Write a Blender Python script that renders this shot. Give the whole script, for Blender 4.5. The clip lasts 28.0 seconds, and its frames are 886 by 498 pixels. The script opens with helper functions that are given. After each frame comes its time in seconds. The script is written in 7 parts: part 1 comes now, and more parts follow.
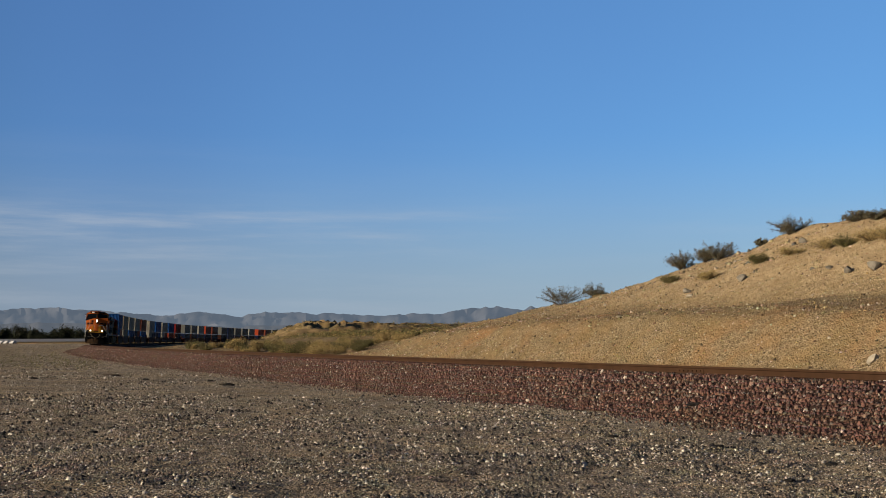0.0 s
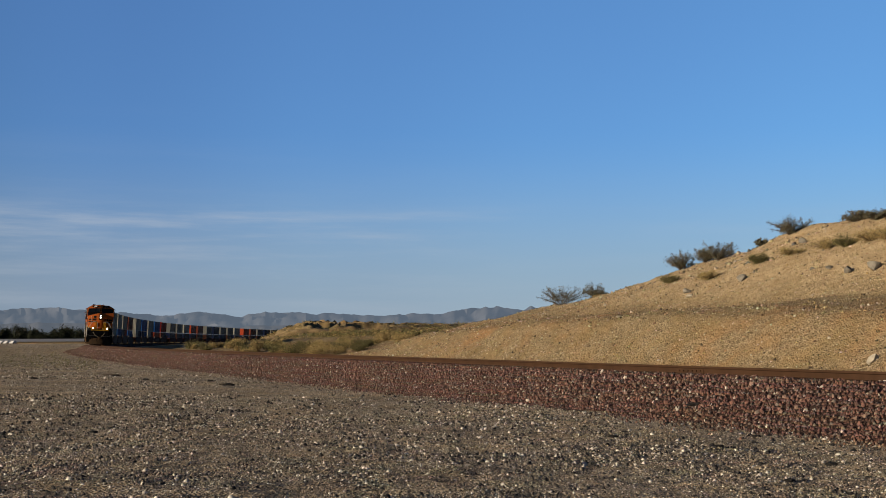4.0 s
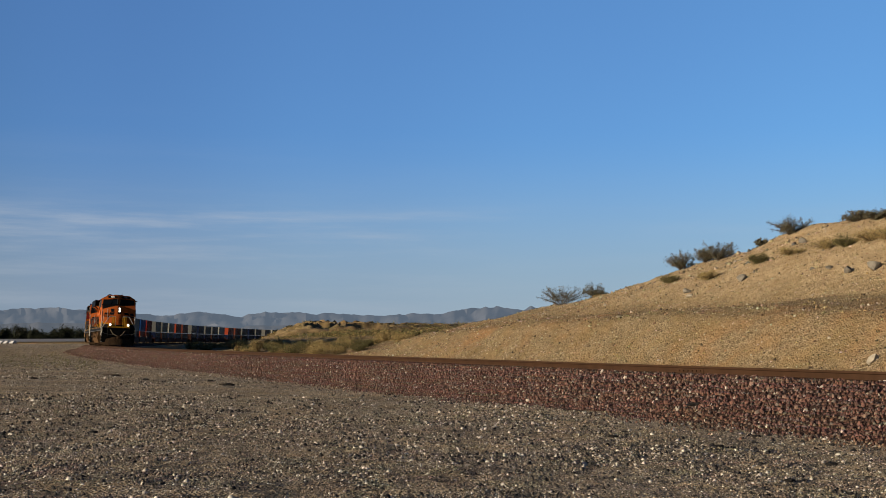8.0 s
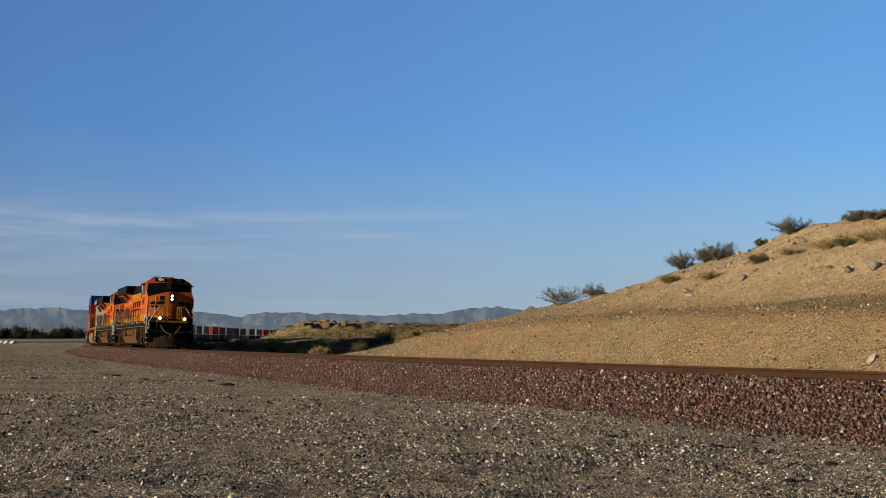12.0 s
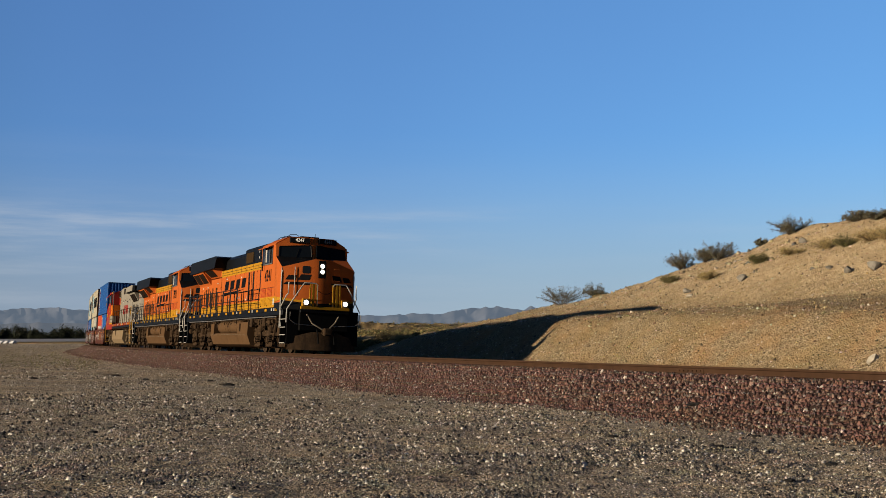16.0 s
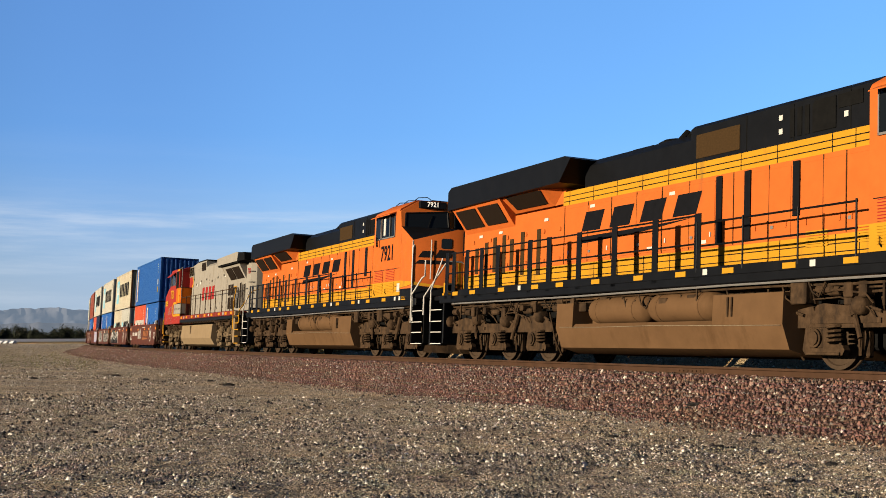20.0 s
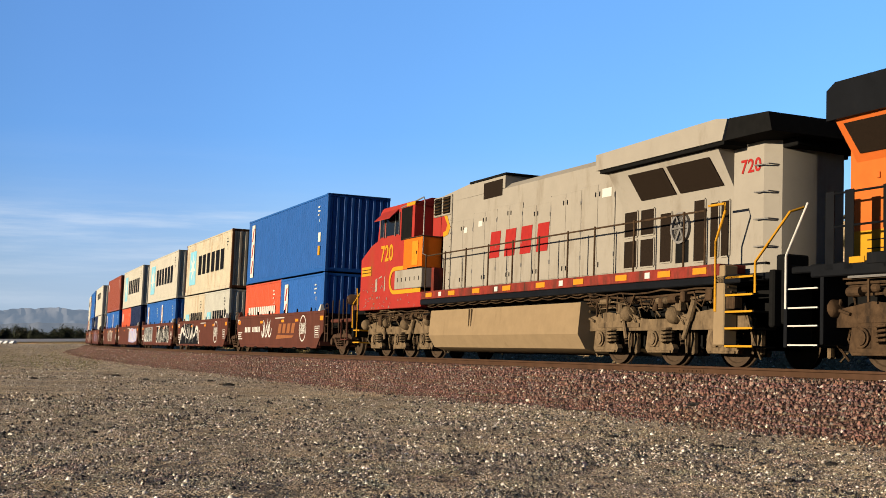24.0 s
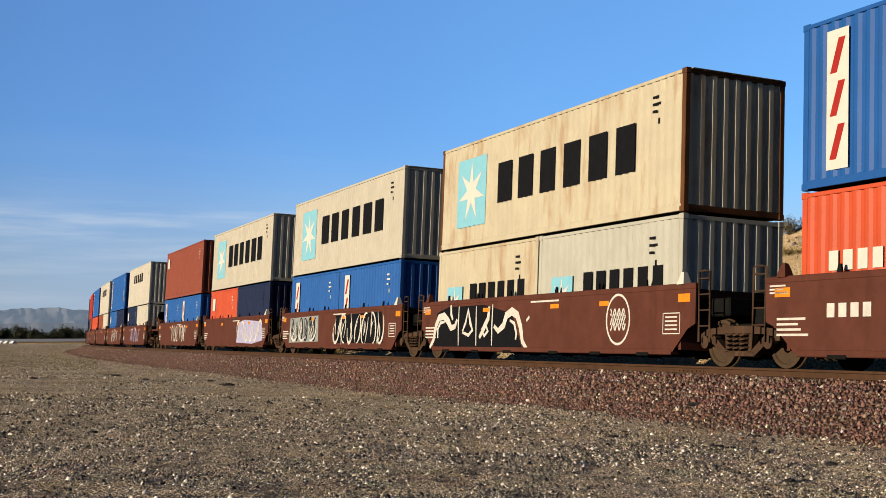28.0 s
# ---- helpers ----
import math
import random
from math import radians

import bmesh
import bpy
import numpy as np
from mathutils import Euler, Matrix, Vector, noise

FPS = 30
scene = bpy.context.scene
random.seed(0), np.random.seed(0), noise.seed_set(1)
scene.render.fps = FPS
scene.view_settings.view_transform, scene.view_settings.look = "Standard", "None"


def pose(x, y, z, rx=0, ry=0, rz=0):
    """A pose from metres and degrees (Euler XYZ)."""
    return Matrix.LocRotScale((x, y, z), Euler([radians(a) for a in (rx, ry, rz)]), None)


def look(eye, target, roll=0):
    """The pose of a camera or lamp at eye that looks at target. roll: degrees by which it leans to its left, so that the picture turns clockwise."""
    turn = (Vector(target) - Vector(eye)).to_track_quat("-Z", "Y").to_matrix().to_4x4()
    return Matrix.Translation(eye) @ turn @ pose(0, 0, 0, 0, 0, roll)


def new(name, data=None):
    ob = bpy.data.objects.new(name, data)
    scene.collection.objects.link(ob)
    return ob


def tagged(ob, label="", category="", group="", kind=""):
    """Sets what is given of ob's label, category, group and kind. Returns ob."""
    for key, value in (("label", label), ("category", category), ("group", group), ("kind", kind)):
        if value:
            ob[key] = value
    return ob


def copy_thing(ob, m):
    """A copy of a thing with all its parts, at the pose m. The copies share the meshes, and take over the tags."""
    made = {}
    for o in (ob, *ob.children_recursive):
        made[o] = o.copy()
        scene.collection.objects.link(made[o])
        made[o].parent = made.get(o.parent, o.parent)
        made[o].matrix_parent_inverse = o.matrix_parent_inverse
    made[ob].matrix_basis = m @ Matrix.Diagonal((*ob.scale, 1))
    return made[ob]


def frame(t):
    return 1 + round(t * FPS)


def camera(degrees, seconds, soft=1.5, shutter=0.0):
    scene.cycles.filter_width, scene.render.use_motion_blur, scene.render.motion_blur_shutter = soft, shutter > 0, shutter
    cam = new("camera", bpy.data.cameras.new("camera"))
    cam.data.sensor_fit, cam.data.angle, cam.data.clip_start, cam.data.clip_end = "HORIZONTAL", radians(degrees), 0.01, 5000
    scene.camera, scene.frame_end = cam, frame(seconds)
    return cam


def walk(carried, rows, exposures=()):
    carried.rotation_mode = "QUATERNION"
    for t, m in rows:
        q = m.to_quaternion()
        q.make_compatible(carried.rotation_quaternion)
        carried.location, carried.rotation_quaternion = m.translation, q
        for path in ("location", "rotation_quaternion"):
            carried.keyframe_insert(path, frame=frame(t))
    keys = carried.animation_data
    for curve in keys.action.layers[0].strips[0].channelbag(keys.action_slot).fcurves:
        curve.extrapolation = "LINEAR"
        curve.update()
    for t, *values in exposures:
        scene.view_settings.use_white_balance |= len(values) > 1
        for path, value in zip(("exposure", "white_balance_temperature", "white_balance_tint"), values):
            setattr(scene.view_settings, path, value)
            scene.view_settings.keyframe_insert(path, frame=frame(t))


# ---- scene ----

# ---------------------------------------------------------------- camera
cam = camera(39.0, 28.0, soft=0.9)
EYE = pose(0, 0, 0.49, 94.21, 0, 0)
walk(cam, [(0.0, EYE), (28.0, EYE)], exposures=[(0.0, 0.75), (8.0, 0.75), (12.0, 0.81), (15.0, 0.85), (17.0, 0.95), (18.0, 1.13), (19.0, 1.32), (20.0, 1.39), (21.0, 1.47), (24.0, 1.49), (25.0, 1.47), (27.0, 1.44), (28.0, 1.24)])

# ---------------------------------------------------------------- world and sun
SUN_TO = Vector((-0.8998, -0.4363, 0.0)).normalized()
SUN_ELEV = radians(8.85)
world = bpy.data.worlds.new("sky")
scene.world = world
world.use_nodes = True
wn, wl = world.node_tree.nodes, world.node_tree.links
wn.clear()
sky = wn.new("ShaderNodeTexSky")
sky.sky_type = "NISHITA"
sky.sun_disc = False
sky.sun_elevation = SUN_ELEV
sky.sun_rotation = math.atan2(SUN_TO.x, SUN_TO.y)
sky.altitude = 1500
sky.air_density = 1.0
sky.dust_density = 0.0
sky.ozone_density = 4.0
tint = wn.new("ShaderNodeMix")
tint.data_type, tint.blend_type = "RGBA", "MULTIPLY"
tint.inputs["Factor"].default_value = 1.0
tint.inputs["B"].default_value = (0.97, 1.02, 1.11, 1)
wl.new(sky.outputs[0], tint.inputs["A"])
# grey-blue haze towards the horizon and thin streaks of cirrus
wtc = wn.new("ShaderNodeTexCoord")
wsep = wn.new("ShaderNodeSeparateXYZ")
wl.new(wtc.outputs["Generated"], wsep.inputs[0])
hz = wn.new("ShaderNodeMapRange")
hz.interpolation_type = "SMOOTHSTEP"
hz.inputs["From Min"].default_value, hz.inputs["From Max"].default_value = 0.0, 0.17
hz.inputs["To Min"].default_value, hz.inputs["To Max"].default_value = 0.9, 0.0
wl.new(wsep.outputs["Z"], hz.inputs["Value"])
haze = wn.new("ShaderNodeMix")
haze.data_type = "RGBA"
haze.inputs["B"].default_value = (2.16, 2.74, 3.45, 1)
wl.new(hz.outputs["Result"], haze.inputs["Factor"])
veil = wn.new("ShaderNodeMix")
veil.data_type = "RGBA"
veil.inputs["Factor"].default_value = 0.42
veil.inputs["B"].default_value = (0.9, 2.15, 5.0, 1)
wl.new(tint.outputs["Result"], veil.inputs["A"])
wl.new(veil.outputs["Result"], haze.inputs["A"])
cmap = wn.new("ShaderNodeMapping")
cmap.inputs["Scale"].default_value = (2.6, 2.6, 30.0)
cmap.inputs["Location"].default_value = (0.62, 0.0, 0.75)
wl.new(wtc.outputs["Generated"], cmap.inputs["Vector"])
cn = wn.new("ShaderNodeTexNoise")
cn.inputs["Scale"].default_value, cn.inputs["Detail"].default_value, cn.inputs["Roughness"].default_value = 1.6, 7.0, 0.6
wl.new(cmap.outputs[0], cn.inputs["Vector"])
cr = wn.new("ShaderNodeMapRange")
cr.interpolation_type = "SMOOTHSTEP"
cr.inputs["From Min"].default_value, cr.inputs["From Max"].default_value = 0.42, 0.74
cr.inputs["To Max"].default_value = 0.5
wl.new(cn.outputs["Fac"], cr.inputs["Value"])
# the cirrus keeps to a layer low in the sky
lay = wn.new("ShaderNodeFloatCurve")
lay.mapping.curves[0].points[0].location = (0.0, 0.3)
lay.mapping.curves[0].points[1].location = (1.0, 0.0)
for p in ((0.04, 0.5), (0.075, 0.75), (0.094, 1.0), (0.108, 0.15), (0.2, 0.0)):
    lay.mapping.curves[0].points.new(*p)
lay.mapping.update()
wl.new(wsep.outputs["Z"], lay.inputs["Value"])
west = wn.new("ShaderNodeMapRange")
west.interpolation_type = "SMOOTHSTEP"
west.inputs["From Min"].default_value, west.inputs["From Max"].default_value = -0.17, 0.12
west.inputs["To Min"].default_value, west.inputs["To Max"].default_value = 1.0, 0.15
wl.new(wsep.outputs["X"], west.inputs["Value"])
cw = wn.new("ShaderNodeMath")
cw.operation = "MULTIPLY"
wl.new(cr.outputs["Result"], cw.inputs[0])
wl.new(west.outputs["Result"], cw.inputs[1])
cm = wn.new("ShaderNodeMath")
cm.operation = "MULTIPLY"
wl.new(cw.outputs[0], cm.inputs[0])
wl.new(lay.outputs[0], cm.inputs[1])
cirrus = wn.new("ShaderNodeMix")
cirrus.data_type = "RGBA"
cirrus.inputs["B"].default_value = (5.2, 5.6, 6.2, 1)
wl.new(cm.outputs[0], cirrus.inputs["Factor"])
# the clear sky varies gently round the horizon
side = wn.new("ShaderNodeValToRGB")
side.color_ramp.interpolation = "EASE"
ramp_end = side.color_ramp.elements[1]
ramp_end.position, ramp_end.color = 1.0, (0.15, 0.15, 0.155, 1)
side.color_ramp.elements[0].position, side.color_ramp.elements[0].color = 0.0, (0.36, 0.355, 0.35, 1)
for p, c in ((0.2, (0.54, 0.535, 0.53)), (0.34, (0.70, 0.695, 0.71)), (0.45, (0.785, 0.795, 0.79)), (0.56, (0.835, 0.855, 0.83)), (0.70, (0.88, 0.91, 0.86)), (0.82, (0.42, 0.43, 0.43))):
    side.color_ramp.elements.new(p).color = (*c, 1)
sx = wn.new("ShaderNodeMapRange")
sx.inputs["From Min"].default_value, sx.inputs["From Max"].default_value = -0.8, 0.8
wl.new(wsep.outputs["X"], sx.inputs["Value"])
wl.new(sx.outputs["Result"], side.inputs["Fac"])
grade = wn.new("ShaderNodeMix")
grade.data_type, grade.blend_type = "RGBA", "MULTIPLY"
grade.inputs["Factor"].default_value = 1.0
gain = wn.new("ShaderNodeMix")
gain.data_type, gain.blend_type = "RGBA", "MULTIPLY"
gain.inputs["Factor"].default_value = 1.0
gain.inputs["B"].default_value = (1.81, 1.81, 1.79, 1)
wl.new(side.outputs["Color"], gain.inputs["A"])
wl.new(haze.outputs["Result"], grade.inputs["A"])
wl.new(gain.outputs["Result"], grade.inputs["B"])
# the clear sky darkens towards the zenith
high = wn.new("ShaderNodeMapRange")
high.interpolation_type = "SMOOTHSTEP"
high.inputs["From Min"].default_value, high.inputs["From Max"].default_value = 0.27, 0.7
high.inputs["To Min"].default_value, high.inputs["To Max"].default_value = 1.0, 0.16
wl.new(wsep.outputs["Z"], high.inputs["Value"])
deep = wn.new("ShaderNodeMix")
deep.data_type, deep.blend_type = "RGBA", "MULTIPLY"
deep.inputs["Factor"].default_value = 1.0
wl.new(grade.outputs["Result"], deep.inputs["A"])
wl.new(high.outputs["Result"], deep.inputs["B"])
wl.new(deep.outputs["Result"], cirrus.inputs["A"])
bg = wn.new("ShaderNodeBackground")
bg.inputs["Strength"].default_value = 0.057
wout = wn.new("ShaderNodeOutputWorld")
wl.new(cirrus.outputs["Result"], bg.inputs[0])
wl.new(bg.outputs[0], wout.inputs[0])

sun_data = bpy.data.lights.new("sun", "SUN")
sun_data.energy = 5.0
sun_data.angle = radians(0.53)
sun_data.color = (1.0, 0.83, 0.6)
sun = new("sun", sun_data)
sun_dir = Vector((SUN_TO.x * math.cos(SUN_ELEV), SUN_TO.y * math.cos(SUN_ELEV), math.sin(SUN_ELEV)))
sun.matrix_world = look(sun_dir * 100, (0, 0, 0))


# ---------------------------------------------------------------- materials
def mat(name, color, rough=0.6, metal=0.0, var=0.12, scale=6.0, bump=0.0, bump_scale=40.0, dirt=None, dirt_amount=0.0, dirt_scale=1.5, spec=0.03):
    """A painted or raw surface with tone variation at two sizes, optional dirt and fine relief."""
    m = bpy.data.materials.new(name)
    m.use_nodes = True
    n, l = m.node_tree.nodes, m.node_tree.links
    b = n["Principled BSDF"]
    tc = n.new("ShaderNodeTexCoord")
    nz = n.new("ShaderNodeTexNoise")
    nz.inputs["Scale"].default_value = scale
    nz.inputs["Detail"].default_value = 6
    nz.inputs["Roughness"].default_value = 0.65
    l.new(tc.outputs["Object"], nz.inputs["Vector"])
    r = n.new("ShaderNodeValToRGB")
    c = Vector(color)
    r.color_ramp.elements[0].position, r.color_ramp.elements[1].position = 0.3, 0.7
    r.color_ramp.elements[0].color = (*(c * (1 - var)), 1)
    r.color_ramp.elements[1].color = (*[min(1, x * (1 + var)) for x in c], 1)
    l.new(nz.outputs["Fac"], r.inputs["Fac"])
    out = r.outputs["Color"]
    if dirt:
        nz2 = n.new("ShaderNodeTexNoise")
        nz2.inputs["Scale"].default_value = dirt_scale
        nz2.inputs["Detail"].default_value = 9
        nz2.inputs["Roughness"].default_value = 0.7
        mp = n.new("ShaderNodeMapping")
        mp.inputs["Scale"].default_value = (1, 1, 0.25)
        l.new(tc.outputs["Object"], mp.inputs["Vector"])
        l.new(mp.outputs[0], nz2.inputs["Vector"])
        r2 = n.new("ShaderNodeValToRGB")
        r2.color_ramp.elements[0].position, r2.color_ramp.elements[1].position = 0.62 - 0.3 * dirt_amount, 0.8 - 0.25 * dirt_amount
        l.new(nz2.outputs["Fac"], r2.inputs["Fac"])
        mx = n.new("ShaderNodeMix")
        mx.data_type = "RGBA"
        mx.inputs["B"].default_value = (*dirt, 1)
        l.new(out, mx.inputs["A"])
        l.new(r2.outputs["Color"], mx.inputs["Factor"])
        out = mx.outputs["Result"]
    l.new(out, b.inputs["Base Color"])
    b.inputs["Roughness"].default_value = rough if metal or spec > 0.05 else max(rough, 0.7)
    b.inputs["Metallic"].default_value = metal
    b.inputs["Specular IOR Level"].default_value = spec
    if bump:
        nb = n.new("ShaderNodeTexNoise")
        nb.inputs["Scale"].default_value = bump_scale
        nb.inputs["Detail"].default_value = 5
        l.new(tc.outputs["Object"], nb.inputs["Vector"])
        bp = n.new("ShaderNodeBump")
        bp.inputs["Strength"].default_value = bump
        bp.inputs["Distance"].default_value = 0.02
        l.new(nb.outputs["Fac"], bp.inputs["Height"])
        l.new(bp.outputs[0], b.inputs["Normal"])
    return m


def glow(name, color, strength):
    m = bpy.data.materials.new(name)
    m.use_nodes = True
    b = m.node_tree.nodes["Principled BSDF"]
    b.inputs["Base Color"].default_value = (*color, 1)
    b.inputs["Emission Color"].default_value = (*color, 1)
    b.inputs["Emission Strength"].default_value = strength
    return m


M_RAIL = mat("rusty_rail", (0.03, 0.0145, 0.0072), 0.75, var=0.25, scale=3, dirt=(0.035, 0.0175, 0.0105), dirt_amount=0.3, spec=0.1)


def earth(name, low, high, patch, scale, speck, speck_scale, bump, pebble=0.5, relief=1.0, stratum=None, clods=None):
    """Soil: two tones in patches, a third in drifts, and fine grit with relief."""
    m = bpy.data.materials.new(name)
    m.use_nodes = True
    n, l = m.node_tree.nodes, m.node_tree.links
    b = n["Principled BSDF"]
    b.inputs["Roughness"].default_value = 0.95
    b.inputs["Specular IOR Level"].default_value = 0.08
    geo = n.new("ShaderNodeNewGeometry")

    def noise_at(sc, detail=6.0, rough=0.6):
        t = n.new("ShaderNodeTexNoise")
        t.inputs["Scale"].default_value, t.inputs["Detail"].default_value, t.inputs["Roughness"].default_value = sc, detail, rough
        l.new(geo.outputs["Position"], t.inputs["Vector"])
        return t.outputs["Fac"]

    def ramp(fac, a, bb, ca, cb):
        r = n.new("ShaderNodeValToRGB")
        r.color_ramp.elements[0].position, r.color_ramp.elements[1].position = a, bb
        r.color_ramp.elements[0].color, r.color_ramp.elements[1].color = (*ca, 1), (*cb, 1)
        l.new(fac, r.inputs["Fac"])
        return r.outputs["Color"]

    def blend(fac, a, bb, kind="MIX"):
        x = n.new("ShaderNodeMix")
        x.data_type, x.blend_type = "RGBA", kind
        l.new(fac, x.inputs["Factor"])
        l.new(a, x.inputs["A"])
        l.new(bb, x.inputs["B"]) if not isinstance(bb, tuple) else setattr(x.inputs["B"], "default_value", bb)
        return x.outputs["Result"]
    base = ramp(noise_at(scale), 0.38, 0.62, low, high)
    drift = ramp(noise_at(scale * 0.23, 4.0), 0.5, 0.66, (0, 0, 0), (1, 1, 1))
    col = blend(drift, base, (*patch, 1))
    vor = n.new("ShaderNodeTexVoronoi")
    vor.inputs["Scale"].default_value = speck_scale
    l.new(geo.outputs["Position"], vor.inputs["Vector"])
    grit = n.new("ShaderNodeSeparateColor")
    l.new(vor.outputs["Color"], grit.inputs[0])
    gcol = ramp(grit.outputs[0], 0.1, 0.95, speck[0], speck[1])
    gmask = ramp(noise_at(scale * 1.7, 3.0), 0.62 - 0.25 * pebble, 0.7 - 0.1 * pebble, (0, 0, 0), (0.75, 0.75, 0.75))
    col = blend(gmask, col, gcol)
    if clods:
        # drifts of dark coarse grit and pale sandy streaks, thicker in some places than in others
        where = ramp(noise_at(0.32, 3.0), 0.36, 0.66, (0.15, 0.15, 0.15), (1, 1, 1))
        for size, lo, hi, tone in clods:
            spot = ramp(noise_at(size, 4.0, 0.7), lo, hi, (0, 0, 0), (0.85, 0.85, 0.85))
            both = n.new("ShaderNodeMix")
            both.data_type, both.blend_type = "RGBA", "MULTIPLY"
            both.inputs["Factor"].default_value = 1.0
            l.new(spot, both.inputs["A"])
            l.new(where, both.inputs["B"])
            col = blend(both.outputs["Result"], col, (*tone, 1))
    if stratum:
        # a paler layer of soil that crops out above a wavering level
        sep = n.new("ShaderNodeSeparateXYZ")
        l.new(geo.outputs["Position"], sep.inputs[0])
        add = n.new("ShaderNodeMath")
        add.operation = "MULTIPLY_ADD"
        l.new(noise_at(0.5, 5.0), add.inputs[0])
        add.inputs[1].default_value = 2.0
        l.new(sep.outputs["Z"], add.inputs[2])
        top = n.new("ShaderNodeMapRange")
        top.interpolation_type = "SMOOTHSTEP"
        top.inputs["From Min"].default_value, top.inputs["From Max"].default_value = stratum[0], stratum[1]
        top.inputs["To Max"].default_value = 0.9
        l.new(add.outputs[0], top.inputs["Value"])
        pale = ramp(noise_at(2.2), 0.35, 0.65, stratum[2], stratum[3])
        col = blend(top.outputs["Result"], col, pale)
    l.new(col, b.inputs["Base Color"])
    bp = n.new("ShaderNodeBump")
    bp.inputs["Strength"].default_value, bp.inputs["Distance"].default_value = bump, 0.03 * relief
    l.new(vor.outputs["Distance"], bp.inputs["Height"])
    bp2 = n.new("ShaderNodeBump")
    bp2.inputs["Strength"].default_value, bp2.inputs["Distance"].default_value = bump, 0.08 * relief
    l.new(noise_at(scale * 9, 6.0), bp2.inputs["Height"])
    l.new(bp.outputs[0], bp2.inputs["Normal"])
    l.new(bp2.outputs[0], b.inputs["Normal"])
    return m


def pebbles(name, colors, per="island"):
    """Loose stones, each in its own tone."""
    m = bpy.data.materials.new(name)
    m.use_nodes = True
    n, l = m.node_tree.nodes, m.node_tree.links
    b = n["Principled BSDF"]
    b.inputs["Roughness"].default_value = 0.85
    b.inputs["Specular IOR Level"].default_value = 0.15
    r = n.new("ShaderNodeValToRGB")
    r.color_ramp.interpolation = "CONSTANT"
    el = r.color_ramp.elements
    while len(el) < len(colors):
        el.new(0.5)
    for i, (p, c) in enumerate(colors):
        el[i].position, el[i].color = p, (*c, 1)
    if per == "island":
        l.new(n.new("ShaderNodeNewGeometry").outputs["Random Per Island"], r.inputs["Fac"])
    else:
        l.new(n.new("ShaderNodeObjectInfo").outputs["Random"], r.inputs["Fac"])
    nz = n.new("ShaderNodeTexNoise")
    nz.inputs["Scale"].default_value, nz.inputs["Detail"].default_value = 60, 4
    mx = n.new("ShaderNodeMix")
    mx.data_type, mx.blend_type = "RGBA", "OVERLAY"
    mx.inputs["Factor"].default_value = 0.5
    l.new(r.outputs["Color"], mx.inputs["A"])
    l.new(nz.outputs["Color"], mx.inputs["B"])
    l.new(mx.outputs["Result"], b.inputs["Base Color"])
    return m


M_GROUND = earth("desert_soil", (0.295, 0.226, 0.149), (0.445, 0.348, 0.232), (0.22, 0.178, 0.133), 0.4, ((0.07, 0.06, 0.05), (0.58, 0.51, 0.41)), 30.0, 1.0, 0.9, 1.4, clods=((4.0, 0.5, 0.6, (0.075, 0.062, 0.049)), (9.0, 0.54, 0.62, (0.06, 0.052, 0.044)), (6.5, 0.58, 0.68, (0.52, 0.44, 0.33))))
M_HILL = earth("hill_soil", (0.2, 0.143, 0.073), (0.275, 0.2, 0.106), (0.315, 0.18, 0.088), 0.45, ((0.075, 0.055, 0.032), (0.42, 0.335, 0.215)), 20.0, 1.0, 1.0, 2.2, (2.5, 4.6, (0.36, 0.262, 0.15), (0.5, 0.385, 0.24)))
M_BED_SHADE = earth("ballast_bed", (0.035, 0.02, 0.016), (0.05, 0.029, 0.023), (0.043, 0.025, 0.02), 3.0, ((0.018, 0.011, 0.01), (0.09, 0.062, 0.052)), 20.0, 1.0, 1.0)
BALLAST_TONES = ((0.0, (0.1, 0.052, 0.041)), (0.26, (0.145, 0.076, 0.06)), (0.46, (0.07, 0.04, 0.034)), (0.66, (0.165, 0.108, 0.086)), (0.82, (0.12, 0.093, 0.08)), (0.965, (0.36, 0.31, 0.26)))
M_STONES = pebbles("ballast_stone", BALLAST_TONES)
M_STONE_ONE = pebbles("single_ballast_stone", BALLAST_TONES, "object")
M_GRAVEL = pebbles("desert_gravel", ((0.0, (0.19, 0.156, 0.114)), (0.2, (0.28, 0.226, 0.163)), (0.4, (0.14, 0.118, 0.095)), (0.54, (0.25, 0.21, 0.163)), (0.68, (0.038, 0.034, 0.031)), (0.87, (0.42, 0.37, 0.3)), (0.94, (0.7, 0.65, 0.57))))
M_COARSE = pebbles("coarse_gravel", ((0.0, (0.1, 0.088, 0.074)), (0.25, (0.05, 0.045, 0.041)), (0.45, (0.2, 0.172, 0.14)), (0.6, (0.026, 0.024, 0.023)), (0.82, (0.55, 0.5, 0.43))))
M_HILLSTONE = pebbles("hill_gravel", ((0.0, (0.28, 0.203, 0.105)), (0.3, (0.15, 0.106, 0.06)), (0.52, (0.38, 0.29, 0.17)), (0.72, (0.065, 0.05, 0.034)), (0.88, (0.52, 0.45, 0.34))))
M_BROKEN = pebbles("broken_rock", ((0.0, (0.26, 0.205, 0.13)), (0.35, (0.19, 0.165, 0.125)), (0.6, (0.34, 0.29, 0.215)), (0.85, (0.12, 0.11, 0.095))))
M_ROCK = mat("grey_boulder", (0.13, 0.118, 0.10), 0.9, var=0.3, scale=4, bump=0.6, bump_scale=18, spec=0.1)
M_PALEROCK = mat("pale_boulder", (0.30, 0.265, 0.21), 0.9, var=0.2, scale=4, bump=0.6, bump_scale=18, spec=0.1)
M_TWIG = mat("grey_twigs", (0.077, 0.0595, 0.042), 0.9, var=0.3, spec=0.05)


